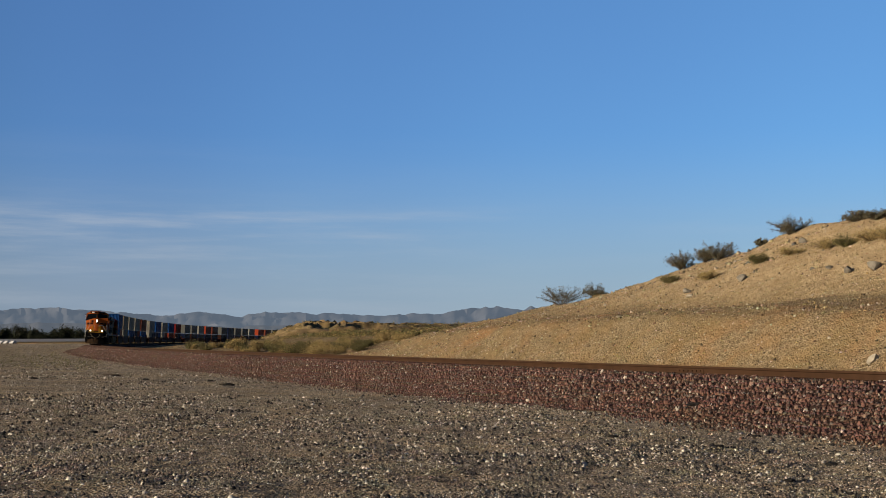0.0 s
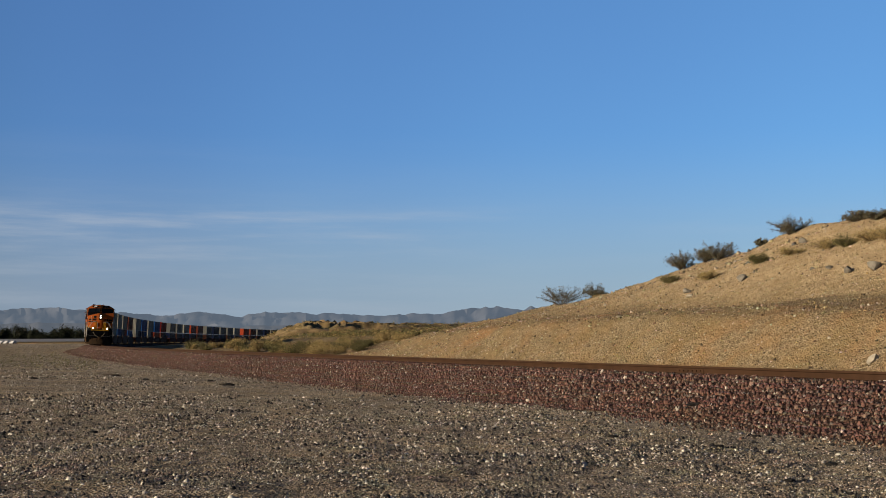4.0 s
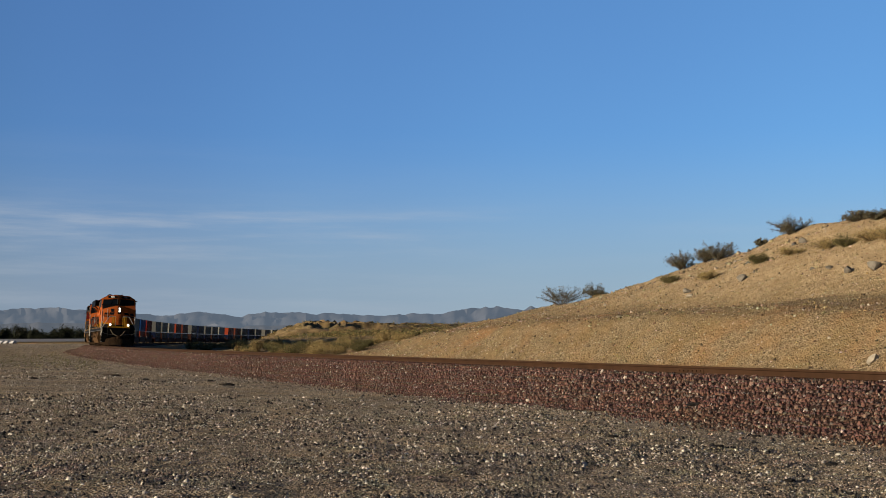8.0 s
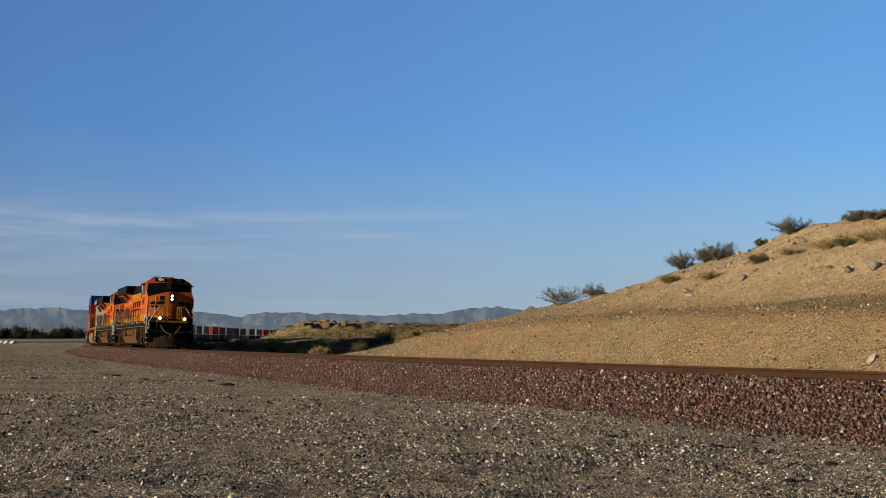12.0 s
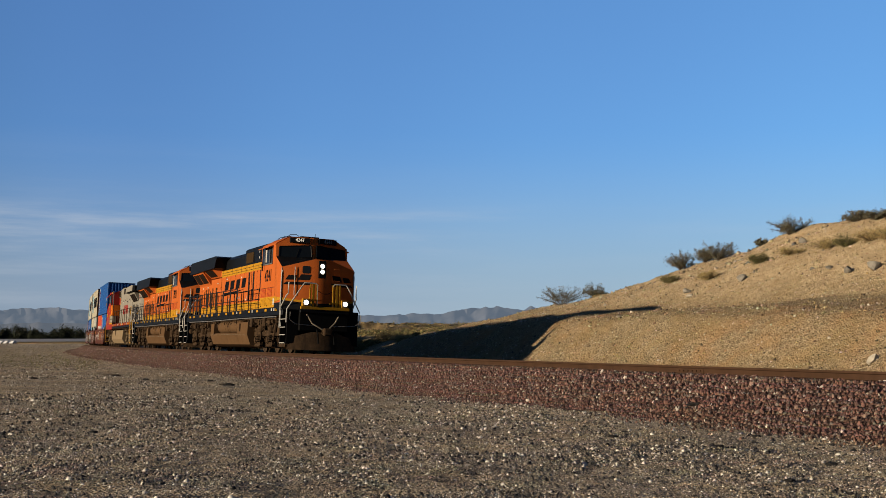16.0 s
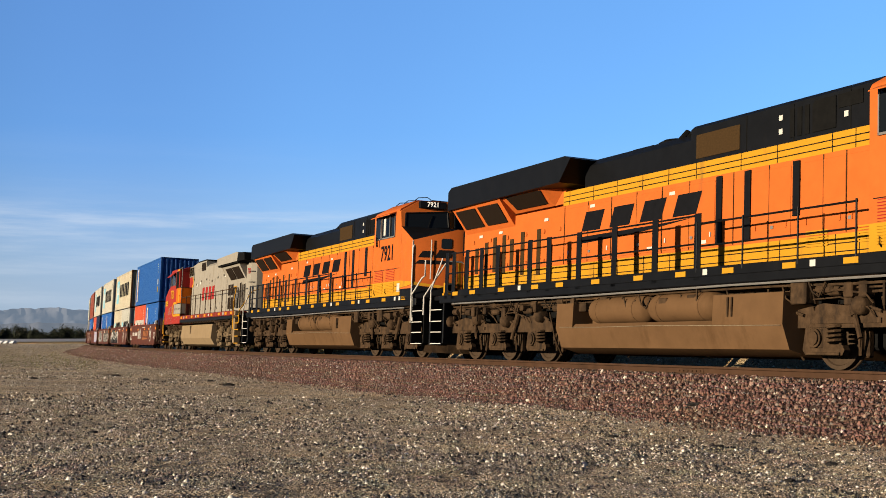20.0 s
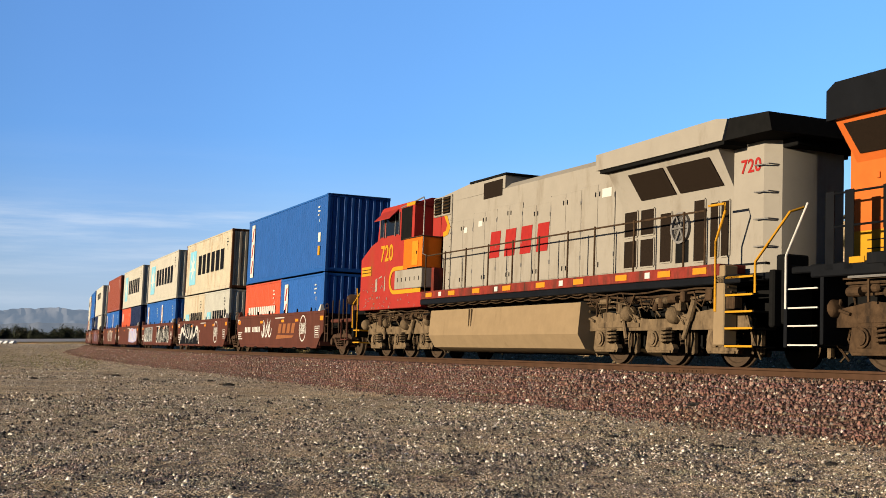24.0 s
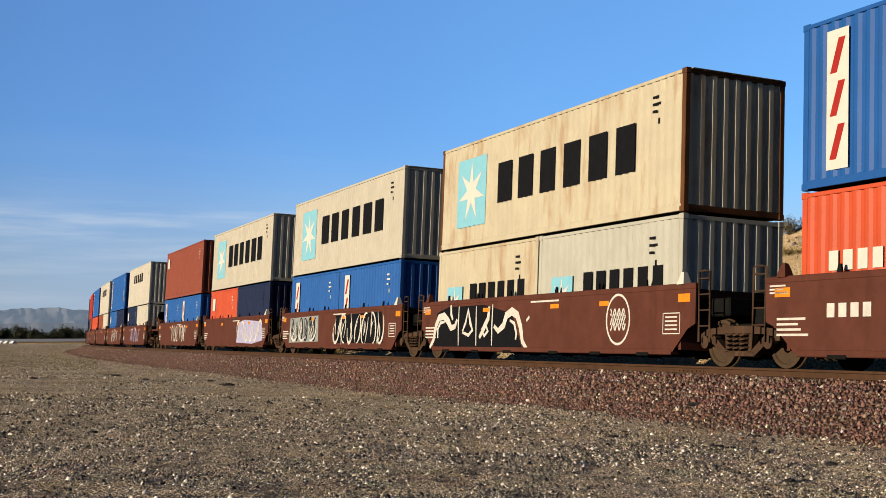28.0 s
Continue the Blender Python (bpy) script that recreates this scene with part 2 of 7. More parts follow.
def leaf(name, a, b2):
    return pebbles(name, ((0.0, a), (0.4, b2), (0.75, tuple(0.6 * x for x in a))))


M_CREOSOTE = leaf("creosote_leaf", (0.075, 0.071, 0.046), (0.104, 0.092, 0.06))
M_DRYBUSH = leaf("dry_brush", (0.27, 0.20, 0.085), (0.20, 0.15, 0.065))
M_OLIVE = leaf("olive_scrub", (0.085, 0.078, 0.032), (0.125, 0.108, 0.045))
M_TREELEAF = leaf("dark_tree_leaf", (0.014, 0.018, 0.009), (0.021, 0.024, 0.012))


def hazed_rock(name, a, b2, lift, strength):
    """Very distant rock, its air haze put in as a blue-grey glow."""
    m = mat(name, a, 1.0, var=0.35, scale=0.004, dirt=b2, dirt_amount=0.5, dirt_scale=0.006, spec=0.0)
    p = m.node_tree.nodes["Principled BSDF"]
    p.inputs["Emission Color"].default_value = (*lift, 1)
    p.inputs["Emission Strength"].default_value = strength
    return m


M_MOUNT = hazed_rock("far_mountain_rock", (0.036, 0.037, 0.042), (0.05, 0.049, 0.052), (0.36, 0.46, 0.60), 0.165)
M_MOUNT2 = hazed_rock("near_mountain_rock", (0.042, 0.04, 0.041), (0.06, 0.054, 0.05), (0.38, 0.45, 0.55), 0.155)
M_ROAD = mat("pale_concrete_road", (0.2, 0.2, 0.205), 0.55, var=0.08, scale=0.2, spec=0.5)


# ---------------------------------------------------------------- mesh helpers
class Solid:
    """Collects the faces of one mesh."""

    def __init__(self):
        self.v, self.f = [], []

    def add(self, verts, faces):
        k = len(self.v)
        self.v += [tuple(p) for p in verts]
        self.f += [tuple(i + k for i in f) for f in faces]
        return self

    def box(self, x0, x1, y0, y1, z0, z1, c=0.0):
        """A box with edges chamfered by c."""
        if c <= 0:
            v = [(x, y, z) for x in (x0, x1) for y in (y0, y1) for z in (z0, z1)]
            return self.add(v, [(0, 1, 3, 2), (4, 6, 7, 5), (0, 4, 5, 1), (2, 3, 7, 6), (0, 2, 6, 4), (1, 5, 7, 3)])
        c = min(c, 0.45 * (x1 - x0), 0.45 * (y1 - y0), 0.45 * (z1 - z0))
        lo, hi = (x0, y0, z0), (x1, y1, z1)
        v, idx = [], {}
        for corner in range(8):
            s = [(corner >> a) & 1 for a in range(3)]
            for ax in range(3):
                p = [(hi[a] if s[a] else lo[a]) if a == ax else (hi[a] - c if s[a] else lo[a] + c) for a in range(3)]
                idx[corner, ax] = len(v)
                v.append(p)
        f = []
        for ax in range(3):
            a, b = (ax + 1) % 3, (ax + 2) % 3
            for side in (0, 1):
                q = [(side << ax) | (i << a) | (j << b) for i, j in ((0, 0), (1, 0), (1, 1), (0, 1))]
                q = [idx[k, ax] for k in q]
                f.append(q if side else q[::-1])
            for i in (0, 1):
                for j in (0, 1):
                    k0 = (i << a) | (j << b)
                    k1 = k0 | (1 << ax)
                    q = [idx[k0, a], idx[k1, a], idx[k1, b], idx[k0, b]]
                    f.append(q if i ^ j else q[::-1])
        for k in range(8):
            q = [idx[k, 0], idx[k, 1], idx[k, 2]]
            f.append(q if bin(k).count("1") % 2 else q[::-1])
        return self.add(v, f)

    def prism(self, pts, a, b, axis="y"):
        """A closed outline, swept along an axis from a to b. Outline pairs are (x, z) for y, (y, z) for x, (x, y) for z."""
        n = len(pts)

        def at(p, t):
            return (p[0], t, p[1]) if axis == "y" else (t, p[0], p[1]) if axis == "x" else (p[0], p[1], t)
        v = [at(p, a) for p in pts] + [at(p, b) for p in pts]
        f = [tuple(range(n)), tuple(range(2 * n - 1, n - 1, -1))]
        f += [(i, i + n, (i + 1) % n + n, (i + 1) % n) for i in range(n)]
        return self.add(v, f)

    def loft(self, rings, caps=True):
        """Skin through closed rings of equal count."""
        n = len(rings[0])
        v = [p for r in rings for p in r]
        f = []
        for k in range(len(rings) - 1):
            f += [(k * n + i, k * n + (i + 1) % n, (k + 1) * n + (i + 1) % n, (k + 1) * n + i) for i in range(n)]
        if caps:
            f += [tuple(range(n))[::-1], tuple(range((len(rings) - 1) * n, len(rings) * n))]
        return self.add(v, f)

    def cyl(self, p0, p1, r0, r1=None, n=16, caps=True):
        p0, p1 = Vector(p0), Vector(p1)
        r1 = r0 if r1 is None else r1
        q = (p1 - p0).to_track_quat("Z", "X")
        ring = lambda p, r: [p + q @ Vector((r * math.cos(2 * math.pi * i / n), r * math.sin(2 * math.pi * i / n), 0)) for i in range(n)]
        return self.loft([ring(p0, r0), ring(p1, r1)], caps)

    def turned(self, p0, p1, prof, n=16):
        """A turned body: prof holds (share of the way, radius)."""
        p0, p1 = Vector(p0), Vector(p1)
        q = (p1 - p0).to_track_quat("Z", "X")
        rings = [[p0.lerp(p1, s) + q @ Vector((r * math.cos(2 * math.pi * i / n), r * math.sin(2 * math.pi * i / n), 0)) for i in range(n)] for s, r in prof]
        return self.loft(rings)

    def tube(self, pts, r, n=8):
        pts = [Vector(p) for p in pts]
        rings = []
        for i, p in enumerate(pts):
            d = (pts[min(i + 1, len(pts) - 1)] - pts[max(i - 1, 0)]).normalized()
            q = d.to_track_quat("Z", "Y")
            rings.append([p + q @ Vector((r * math.cos(2 * math.pi * k / n), r * math.sin(2 * math.pi * k / n), 0)) for k in range(n)])
        return self.loft(rings)

    def mesh(self, name, material, smooth=False):
        me = bpy.data.meshes.new(name)
        me.from_pydata(self.v, [], self.f)
        bm = bmesh.new()
        bm.from_mesh(me)
        bmesh.ops.recalc_face_normals(bm, faces=bm.faces)
        bm.to_mesh(me)
        bm.free()
        for m in material if isinstance(material, (list, tuple)) else [material]:
            me.materials.append(m)
        if smooth:
            me.shade_smooth()
            me.set_sharp_from_angle(angle=radians(35))
        return me


def part(name, solid, material, parent=None, label="", smooth=True):
    ob = new(name, solid.mesh(name, material, smooth) if isinstance(solid, Solid) else solid)
    if parent is not None:
        ob.parent = parent
    if label:
        ob["label"] = label
    return ob


def thing(name, label, category, group="", kind=""):
    ob = new(name)
    ob.empty_display_size = 0.3
    return tagged(ob, label, category, group, kind)


# ---------------------------------------------------------------- the line of the track
# curvature at distances along the line; 0 is the nearest stretch, negative is up the line
KNOT_S = np.array([-1200, -620, -350, -200, -110, -50, 0, 300.0])
KNOT_K = np.array([0.00071, 0.00071, 0.00075, 0.00105, 0.00101, 0.00069, 0.00090, 0.00090])
LINE_S = np.arange(-1200, 301, 2.0)
_k = np.interp(LINE_S, KNOT_S, KNOT_K)
LINE_T = np.concatenate([[0], np.cumsum(_k[1:] + _k[:-1])])
LINE_T += 0.4205 - np.interp(0, LINE_S, LINE_T)
_sx, _cy = np.sin(LINE_T), -np.cos(LINE_T)
LINE_X = np.concatenate([[0], np.cumsum(_sx[1:] + _sx[:-1])])
LINE_Y = np.concatenate([[0], np.cumsum(_cy[1:] + _cy[:-1])])
LINE_X += 9.097 - np.interp(0, LINE_S, LINE_X)
LINE_Y += 17.367 - np.interp(0, LINE_S, LINE_Y)
BANK = radians(2.39)


def line_at(s):
    return np.interp(s, LINE_S, LINE_X), np.interp(s, LINE_S, LINE_Y), np.interp(s, LINE_S, LINE_T)


def beside(s, u, z):
    """A point beside the line: u metres towards the camera's side, z above the near rail's head."""
    x, y, t = line_at(s)
    return (x - math.cos(t) * u, y - math.sin(t) * u, z)


TILT = Matrix.Translation((0, -0.76, 0)) @ Matrix.Rotation(-BANK, 4, "X") @ Matrix.Translation((0, 0.76, 0))


def on_track(s, half=7.0):
    """The pose of a car whose middle is at s: x forward, y to its left, z up from the rails."""
    xa, ya, _ = line_at(s + half)
    xb, yb, _ = line_at(s - half)
    return Matrix.Translation(((xa + xb) / 2, (ya + yb) / 2, 0)) @ Matrix.Rotation(math.atan2(ya - yb, xa - xb), 4, "Z") @ TILT


def gone(t):
    """How far the train's reference has come at t seconds."""
    d = t - 21.0
    return 9.385 * d + 0.0614 * d * d / 2


def nearest_s(x, y):
    """Distance along the line and offset u of plan points (arrays)."""
    x, y = np.asarray(x, float), np.asarray(y, float)
    s = np.interp(y, LINE_Y[::-1], LINE_S[::-1])
    for _ in range(4):
        lx, ly, t = line_at(s)
        s = s + (x - lx) * np.sin(t) - (y - ly) * np.cos(t)
    lx, ly, t = line_at(s)
    return s, -(x - lx) * np.cos(t) - (y - ly) * np.sin(t)


# ---------------------------------------------------------------- ground
def fbm(x, y, size, octaves=4, seed=0.0):
    return noise.fractal((x / size + seed, y / size - seed, seed * 0.37), 1.0, 2.0, octaves)


def smooth(a, b, t):
    t = np.clip((t - a) / (b - a), 0, 1)
    return t * t * (3 - 2 * t)


def plain_z(x, y):
    """Height of the open desert."""
    r = math.hypot(x, y)
    z = -0.87 + 0.05 * fbm(x, y, 6.0, 3, 3.1) * min(1, r / 8)
    if y > 0 and r < 90:
        z += (0.026 * fbm(x, y, 1.7, 3, 7.7) + 0.026 * fbm(x, y, 0.5, 3, 4.4)) * (1 - r / 90)
    left = smooth(-0.16, -0.24, x / max(y, 1))
    z += (0.5 - 0.4 * float(left)) * fbm(x, y, 40, 3, 9.0) * float(smooth(120, 300, r))
    return z


def build_ground():
    az = np.concatenate([np.arange(-180, -26, 6.0), np.arange(-26, 26.01, 0.28), np.arange(30, 180, 6.0)])
    rad = np.concatenate([np.linspace(0.5, 9, 8), 9.2 * np.exp(np.arange(0, math.log(7.0), 0.0085)), 66 * np.exp(np.linspace(0, math.log(73), 90))])
    v, f = [(0, 0, plain_z(0, 0))], []
    n = len(az)
    for r in rad:
        for a in az:
            x, y = r * math.sin(radians(a)), r * math.cos(radians(a))
            v.append((x, y, plain_z(x, y)))
    f += [(0, 1 + i, 1 + (i + 1) % n) for i in range(n)]
    for k in range(len(rad) - 1):
        o, p = 1 + k * n, 1 + (k + 1) * n
        f += [(o + i, p + i, p + (i + 1) % n, o + (i + 1) % n) for i in range(n)]
    s = Solid()
    s.v, s.f = v, f
    ob = part("ground", s, M_GROUND, smooth=True)
    tagged(ob, "flat desert ground of pale gravel and sandy soil", "ground", kind="structure")


# heights of the cut's bench and of the hill's crest, by distance along the line
BENCH_S = np.array([-330, -105, -94, -66, -62, -58, -54, -50, -46, -42, -38, -34, -30, -25, -20, -14, 20, 90])
BENCH_Z = np.array([-0.3, -0.15, -0.7, -0.55, -0.2, 0.32, 0.76, 1.01, 1.19, 1.34, 1.43, 1.49, 1.6, 1.57, 1.5, 1.4, 1.4, 1.4])
CREST_S = np.array([-330, -130, -95, -84, -75, -70, -66, -62, -58, -54, -50, -46, -42, -38, -34, -31, -28, -10, 30, 90])
CREST_Z = np.array([0.2, 0.8, 1.05, 1.5, 2.08, 2.56, 2.9, 3.18, 3.53, 3.99, 4.5, 5.09, 5.68, 6.22, 6.42, 6.54, 6.63, 7.2, 7.8, 8])


# height of the bench's back edge, where the upper slope begins
MID_S = np.array([-330, -130, -97, -79, -66, -60, -54, -45, -36, -28, -22, 20, 90])
MID_Z = np.array([-0.3, -0.2, -0.3, 0.3, 0.9, 1.1, 1.62, 1.7, 1.97, 2.1, 2.2, 2.4, 2.4])


def hill_z(s, u):
    b, m, c = np.interp(s, BENCH_S, BENCH_Z), np.interp(s, MID_S, MID_Z), np.interp(s, CREST_S, CREST_Z)
    b = min(b, m)
    return float(np.interp(-u, [3.0, 6.2, 8.95, 10.9, 11.9, 17.2, 26, 34, 55, 90], [-0.75, min(-0.62, b), min(-0.4, b), b - 0.12 * max(0.0, b), b + 0.06, m, c, c + 0.3 * min(1, max(0, c)), 0.5 * c - 0.4, -1.8]))


def build_hill():
    us = np.concatenate([np.arange(-3.0, -30, -0.32), np.arange(-30, -92, -2.0)])
    ss = np.concatenate([np.arange(-330, -75, 1.5), np.arange(-75, 24, 0.4), np.arange(24, 90, 4.0)])
    v, f = [], []
    for s in ss:
        for u in us:
            x, y, _ = beside(s, u, 0)
            z = slope_z(s, u)
            v.append((x, y, z))
    m = len(us)
    f = [(i * m + j, i * m + j + 1, (i + 1) * m + j + 1, (i + 1) * m + j) for i in range(len(ss) - 1) for j in range(m - 1)]
    s = Solid()
    s.v, s.f = v, f
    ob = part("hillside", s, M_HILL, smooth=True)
    tagged(ob, "tan gravelly desert hillside cut beside the railway", "hill", kind="structure")


def sweep(profile, s0, s1, step, closed=True):
    """A profile of (u, z) pairs swept along the line, tilted with the track."""
    rings = []
    for s in np.arange(s0, s1 + 0.01, step):
        x, y, t = line_at(s)
        m = Matrix.Translation((x, y, 0)) @ Matrix.Rotation(t - math.pi / 2, 4, "Z") @ TILT
        rings.append([m @ Vector((0, -u, z)) for u, z in profile])
    return Solid().loft(rings, True)


def build_track():
    bed = sweep([(-4.3, -0.9), (-1.9, -0.22), (-1.0, -0.2), (1.0, -0.2), (1.55, -0.21), (2.75, -0.78), (3.2, -0.98), (0, -1.3)], -1000, 120, 2.0)
    tagged(part("ballast_bed", bed, M_BED_SHADE), "raised bed of reddish brown crushed ballast", "ballast", kind="structure")
    head = [(-0.038, -0.012), (-0.034, 0), (0.034, 0), (0.038, -0.012), (0.036, -0.04), (0.012, -0.052), (0.009, -0.14), (0.03, -0.152), (0.074, -0.163), (0.076, -0.176), (-0.076, -0.176), (-0.074, -0.163), (-0.03, -0.152), (-0.009, -0.14), (-0.012, -0.052), (-0.036, -0.04)]
    for side in (1, -1):
        rail = sweep([(u + side * 0.755, z) for u, z in head], -1000, 120, 2.0)
        tagged(part("rail", rail, M_RAIL), "rusty brown steel railway rail on the ballast", "rail", "rails", kind="structure")




# ---------------------------------------------------------------- loose stones
def stone_field(name, points, sizes, material, seed, flat=0.6, lift=0.15):
    """Many angular stones in one mesh; points are on the surface."""
    rng = np.random.default_rng(seed)
    n = len(points)
    # the buried undersides are left out
    base = np.array([(1, 0.3, -0.3), (0.1, 1, -0.3), (-1, -0.2, -0.3), (-0.1, -1, -0.3), (0.3, 0.1, 0.95), (-0.35, -0.1, 0.8)], float)
    tri = np.array([(0, 1, 4), (1, 5, 4), (1, 2, 5), (2, 3, 5), (3, 4, 5), (3, 0, 4)])
    v = base[None] * rng.uniform(0.6, 1.2, (n, 6, 1)) + rng.uniform(-0.3, 0.3, (n, 6, 3)) * np.array([1, 1, 0.5])
    a = rng.uniform(0, 2 * math.pi, n)
    t = rng.uniform(-0.3, 0.3, n)
    c, s = np.cos(a), np.sin(a)
    ct, st = np.cos(t), np.sin(t)
    y2, z2 = v[..., 1] * ct[:, None] - v[..., 2] * st[:, None], v[..., 1] * st[:, None] + v[..., 2] * ct[:, None]
    x3, y3 = v[..., 0] * c[:, None] - y2 * s[:, None], v[..., 0] * s[:, None] + y2 * c[:, None]
    out = np.stack([x3, y3, z2 * flat], -1) * (np.asarray(sizes)[:, None, None] * 0.5)
    out += np.asarray(points)[:, None, :]
    out[..., 2] += (np.asarray(sizes) * lift)[:, None]
    me = bpy.data.meshes.new(name)
    f = (tri[None] + 6 * np.arange(n)[:, None, None]).reshape(-1, 3)
    me.vertices.add(6 * n)
    me.vertices.foreach_set("co", out.reshape(-1))
    me.loops.add(3 * len(f))
    me.loops.foreach_set("vertex_index", f.reshape(-1))
    me.polygons.add(len(f))
    me.polygons.foreach_set("loop_start", np.arange(0, 3 * len(f), 3))
    me.update(calc_edges=True)
    me.materials.append(material)
    return new(name, me)


def bed_z(u):
    """Surface of the ballast bed by offset from the line, with the track's tilt."""
    z = np.interp(u, [-4.3, -1.9, -1.0, 1.0, 1.55, 2.75, 3.2], [-0.9, -0.22, -0.2, -0.2, -0.21, -0.78, -0.98])
    return z + (np.asarray(u) - 0.76) * math.sin(BANK)


def along(s, u):
    x, y, t = line_at(s)
    return x - np.cos(t) * u, y - np.sin(t) * u


def build_stones():
    rng = np.random.default_rng(11)
    # ballast shoulder
    parts = []
    for s0, s1, n, lo, hi in ((-32, 12, 40000, 0.045, 0.088), (-75, -32, 24000, 0.055, 0.1), (-190, -75, 16000, 0.08, 0.15)):
        s, u = rng.uniform(s0, s1, n), rng.uniform(0.86, 3.25 + 0.5 * smooth(-20, -90, (s0 + s1) / 2), n)
        x, y = along(s, u)
        parts.append((np.stack([x, y, np.maximum(bed_z(u), -0.88)], -1), rng.uniform(lo, hi, n)))
        # scattered stones past the toe and on the far side of the line
        k = n // 14
        s, u = rng.uniform(s0, s1, k), 3.0 + np.abs(rng.normal(0, 0.45, k))
        x, y = along(s, u)
        parts.append((np.stack([x, y, np.full(k, -0.87)], -1), rng.uniform(lo, hi, k) * 0.8))
        k = n // 5
        s, u = rng.uniform(s0, s1, k), rng.uniform(-4.6, -0.86, k)
        x, y = along(s, u)
        parts.append((np.stack([x, y, np.maximum(bed_z(u), -0.62 + 0.0 * u)], -1), rng.uniform(lo, hi, k)))
    ob = stone_field("ballast_stones", np.concatenate([p for p, _ in parts]), np.concatenate([q for _, q in parts]), M_STONES, 3, 1.0, 0.2)
    tagged(ob, "angular reddish brown ballast stones heaped along the rail", "ballast", kind="stuff")
    # desert gravel, thicker in patches
    pts, size = [], []
    for d0, d1, n, lo, hi in ((9, 16, 95000, 0.01, 0.05), (16, 30, 145000, 0.014, 0.068), (30, 90, 105000, 0.03, 0.14)):
        d = np.sqrt(rng.uniform(d0 * d0, d1 * d1, n))
        a = rng.uniform(-0.38, 0.38, n)
        x, y = d * np.sin(a), d * np.cos(a)
        _, u = nearest_s(x, y)
        patch = np.array([1.5 * noise.noise((px * 0.3, py * 0.16, 4.2)) + 0.9 * noise.noise((px * 1.1, py * 0.6, 1.2)) for px, py in zip(x, y)])
        keep = (u > 3.05) & (rng.uniform(-1.0, 1.0, n) < patch + 0.45)
        x, y, patch = x[keep], y[keep], patch[keep]
        z = np.array([plain_z(px, py) for px, py in zip(x, y)])
        pts.append(np.stack([x, y, z], -1))
        coarse = np.clip(0.62 + 0.5 * patch, 0.4, 1.0)
        size.append(lo + (hi - lo) * coarse * rng.uniform(0, 1, len(x)) ** 2.2)
    ob = stone_field("desert_gravel", np.concatenate(pts), np.concatenate(size), M_GRAVEL, 5, 0.72, 0.06)
    tagged(ob, "small grey and tan desert gravel scattered over the soil", "gravel", kind="stuff")
    # coarser dark gravel, drifted into loose uneven patches
    n = 75000
    d = np.sqrt(rng.uniform(10.0 ** 2, 34.0 ** 2, n))
    a = rng.uniform(-0.38, 0.38, n)
    x, y = d * np.sin(a), d * np.cos(a)
    _, u = nearest_s(x, y)
    drift = np.array([noise.noise((px * 0.55, py * 0.3, 9.1)) + 0.7 * noise.noise((px * 1.7, py * 1.0, 3.3)) for px, py in zip(x, y)])
    keep = (u > 3.2) & (rng.uniform(0.0, 1.0, n) < (0.13 + 1.5 * np.clip(drift - 0.015 * x - 0.06, 0, 0.45)) * np.clip((32.0 - d) / 17.0, 0, 1))
    x, y, d = x[keep], y[keep], d[keep]
    pts = [np.stack([x, y, [plain_z(px, py) for px, py in zip(x, y)]], -1)]
    size = [(0.018 + 0.062 * rng.uniform(0, 1, len(x)) ** 1.9) * (d / 14) ** 0.6]
    ob = stone_field("coarse_gravel", np.concatenate(pts), np.concatenate(size), M_COARSE, 12, 0.8, 0.06)
    tagged(ob, "coarse dark grey gravel drifted over the soil", "gravel", kind="stuff")
    # stones on the cut slope
    n = 100000
    s, u = rng.uniform(-75, 0, n), -6.5 - 20.5 * rng.uniform(0, 1, n) ** 1.2
    thin = (u > -12.2) | (u < -17) | (rng.uniform(0, 1, n) < 0.35)
    s, u = s[thin], u[thin]
    n = len(s)
    x, y = along(s, u)
    z = np.array([slope_z(a, b) for a, b in zip(s, u)])
    ob = stone_field("hill_gravel", np.stack([x, y, z], -1), 0.026 + 0.045 * rng.uniform(0, 1, n) ** 1.5 + 0.1 * rng.uniform(0, 1, n) ** 16, M_HILLSTONE, 6, 0.9, 0.1)
    tagged(ob, "loose tan gravel strewn over the cut slope", "gravel", kind="stuff")
    # broken rock along the bench's back edge and the crest
    n = 1300
    s = rng.uniform(-72, -8, n)
    back = rng.uniform(0, 1, n) < 0.1
    u = np.where(back, -16.6 + rng.normal(0, 0.7, n), -24.2 + rng.normal(0, 1.6, n))
    x, y = along(s, u)
    z = np.array([slope_z(a, b) for a, b in zip(s, u)])
    ob = stone_field("broken_rock", np.stack([x, y, z], -1), 0.05 + 0.34 * rng.uniform(0, 1, n) ** 6, M_BROKEN, 8, 0.85, 0.03)
    tagged(ob, "pale broken rock lying along the bench and crest", "rock", kind="stuff")
    # single stones of the shoulder nearest to the line's closest stretch
    bed = bpy.data.objects["ballast_bed"]
    shapes = []
    for k in range(8):
        rs = np.random.default_rng(70 + k)
        bm = bmesh.new()
        bmesh.ops.create_icosphere(bm, subdivisions=1, radius=0.5)
        for v in bm.verts:
            v.co = Vector((v.co.x, v.co.y, v.co.z * 0.8)) * rs.uniform(0.72, 1.2)
        me = bpy.data.meshes.new("stone")
        bm.to_mesh(me)
        bm.free()
        me.materials.append(M_STONE_ONE)
        shapes.append(me)
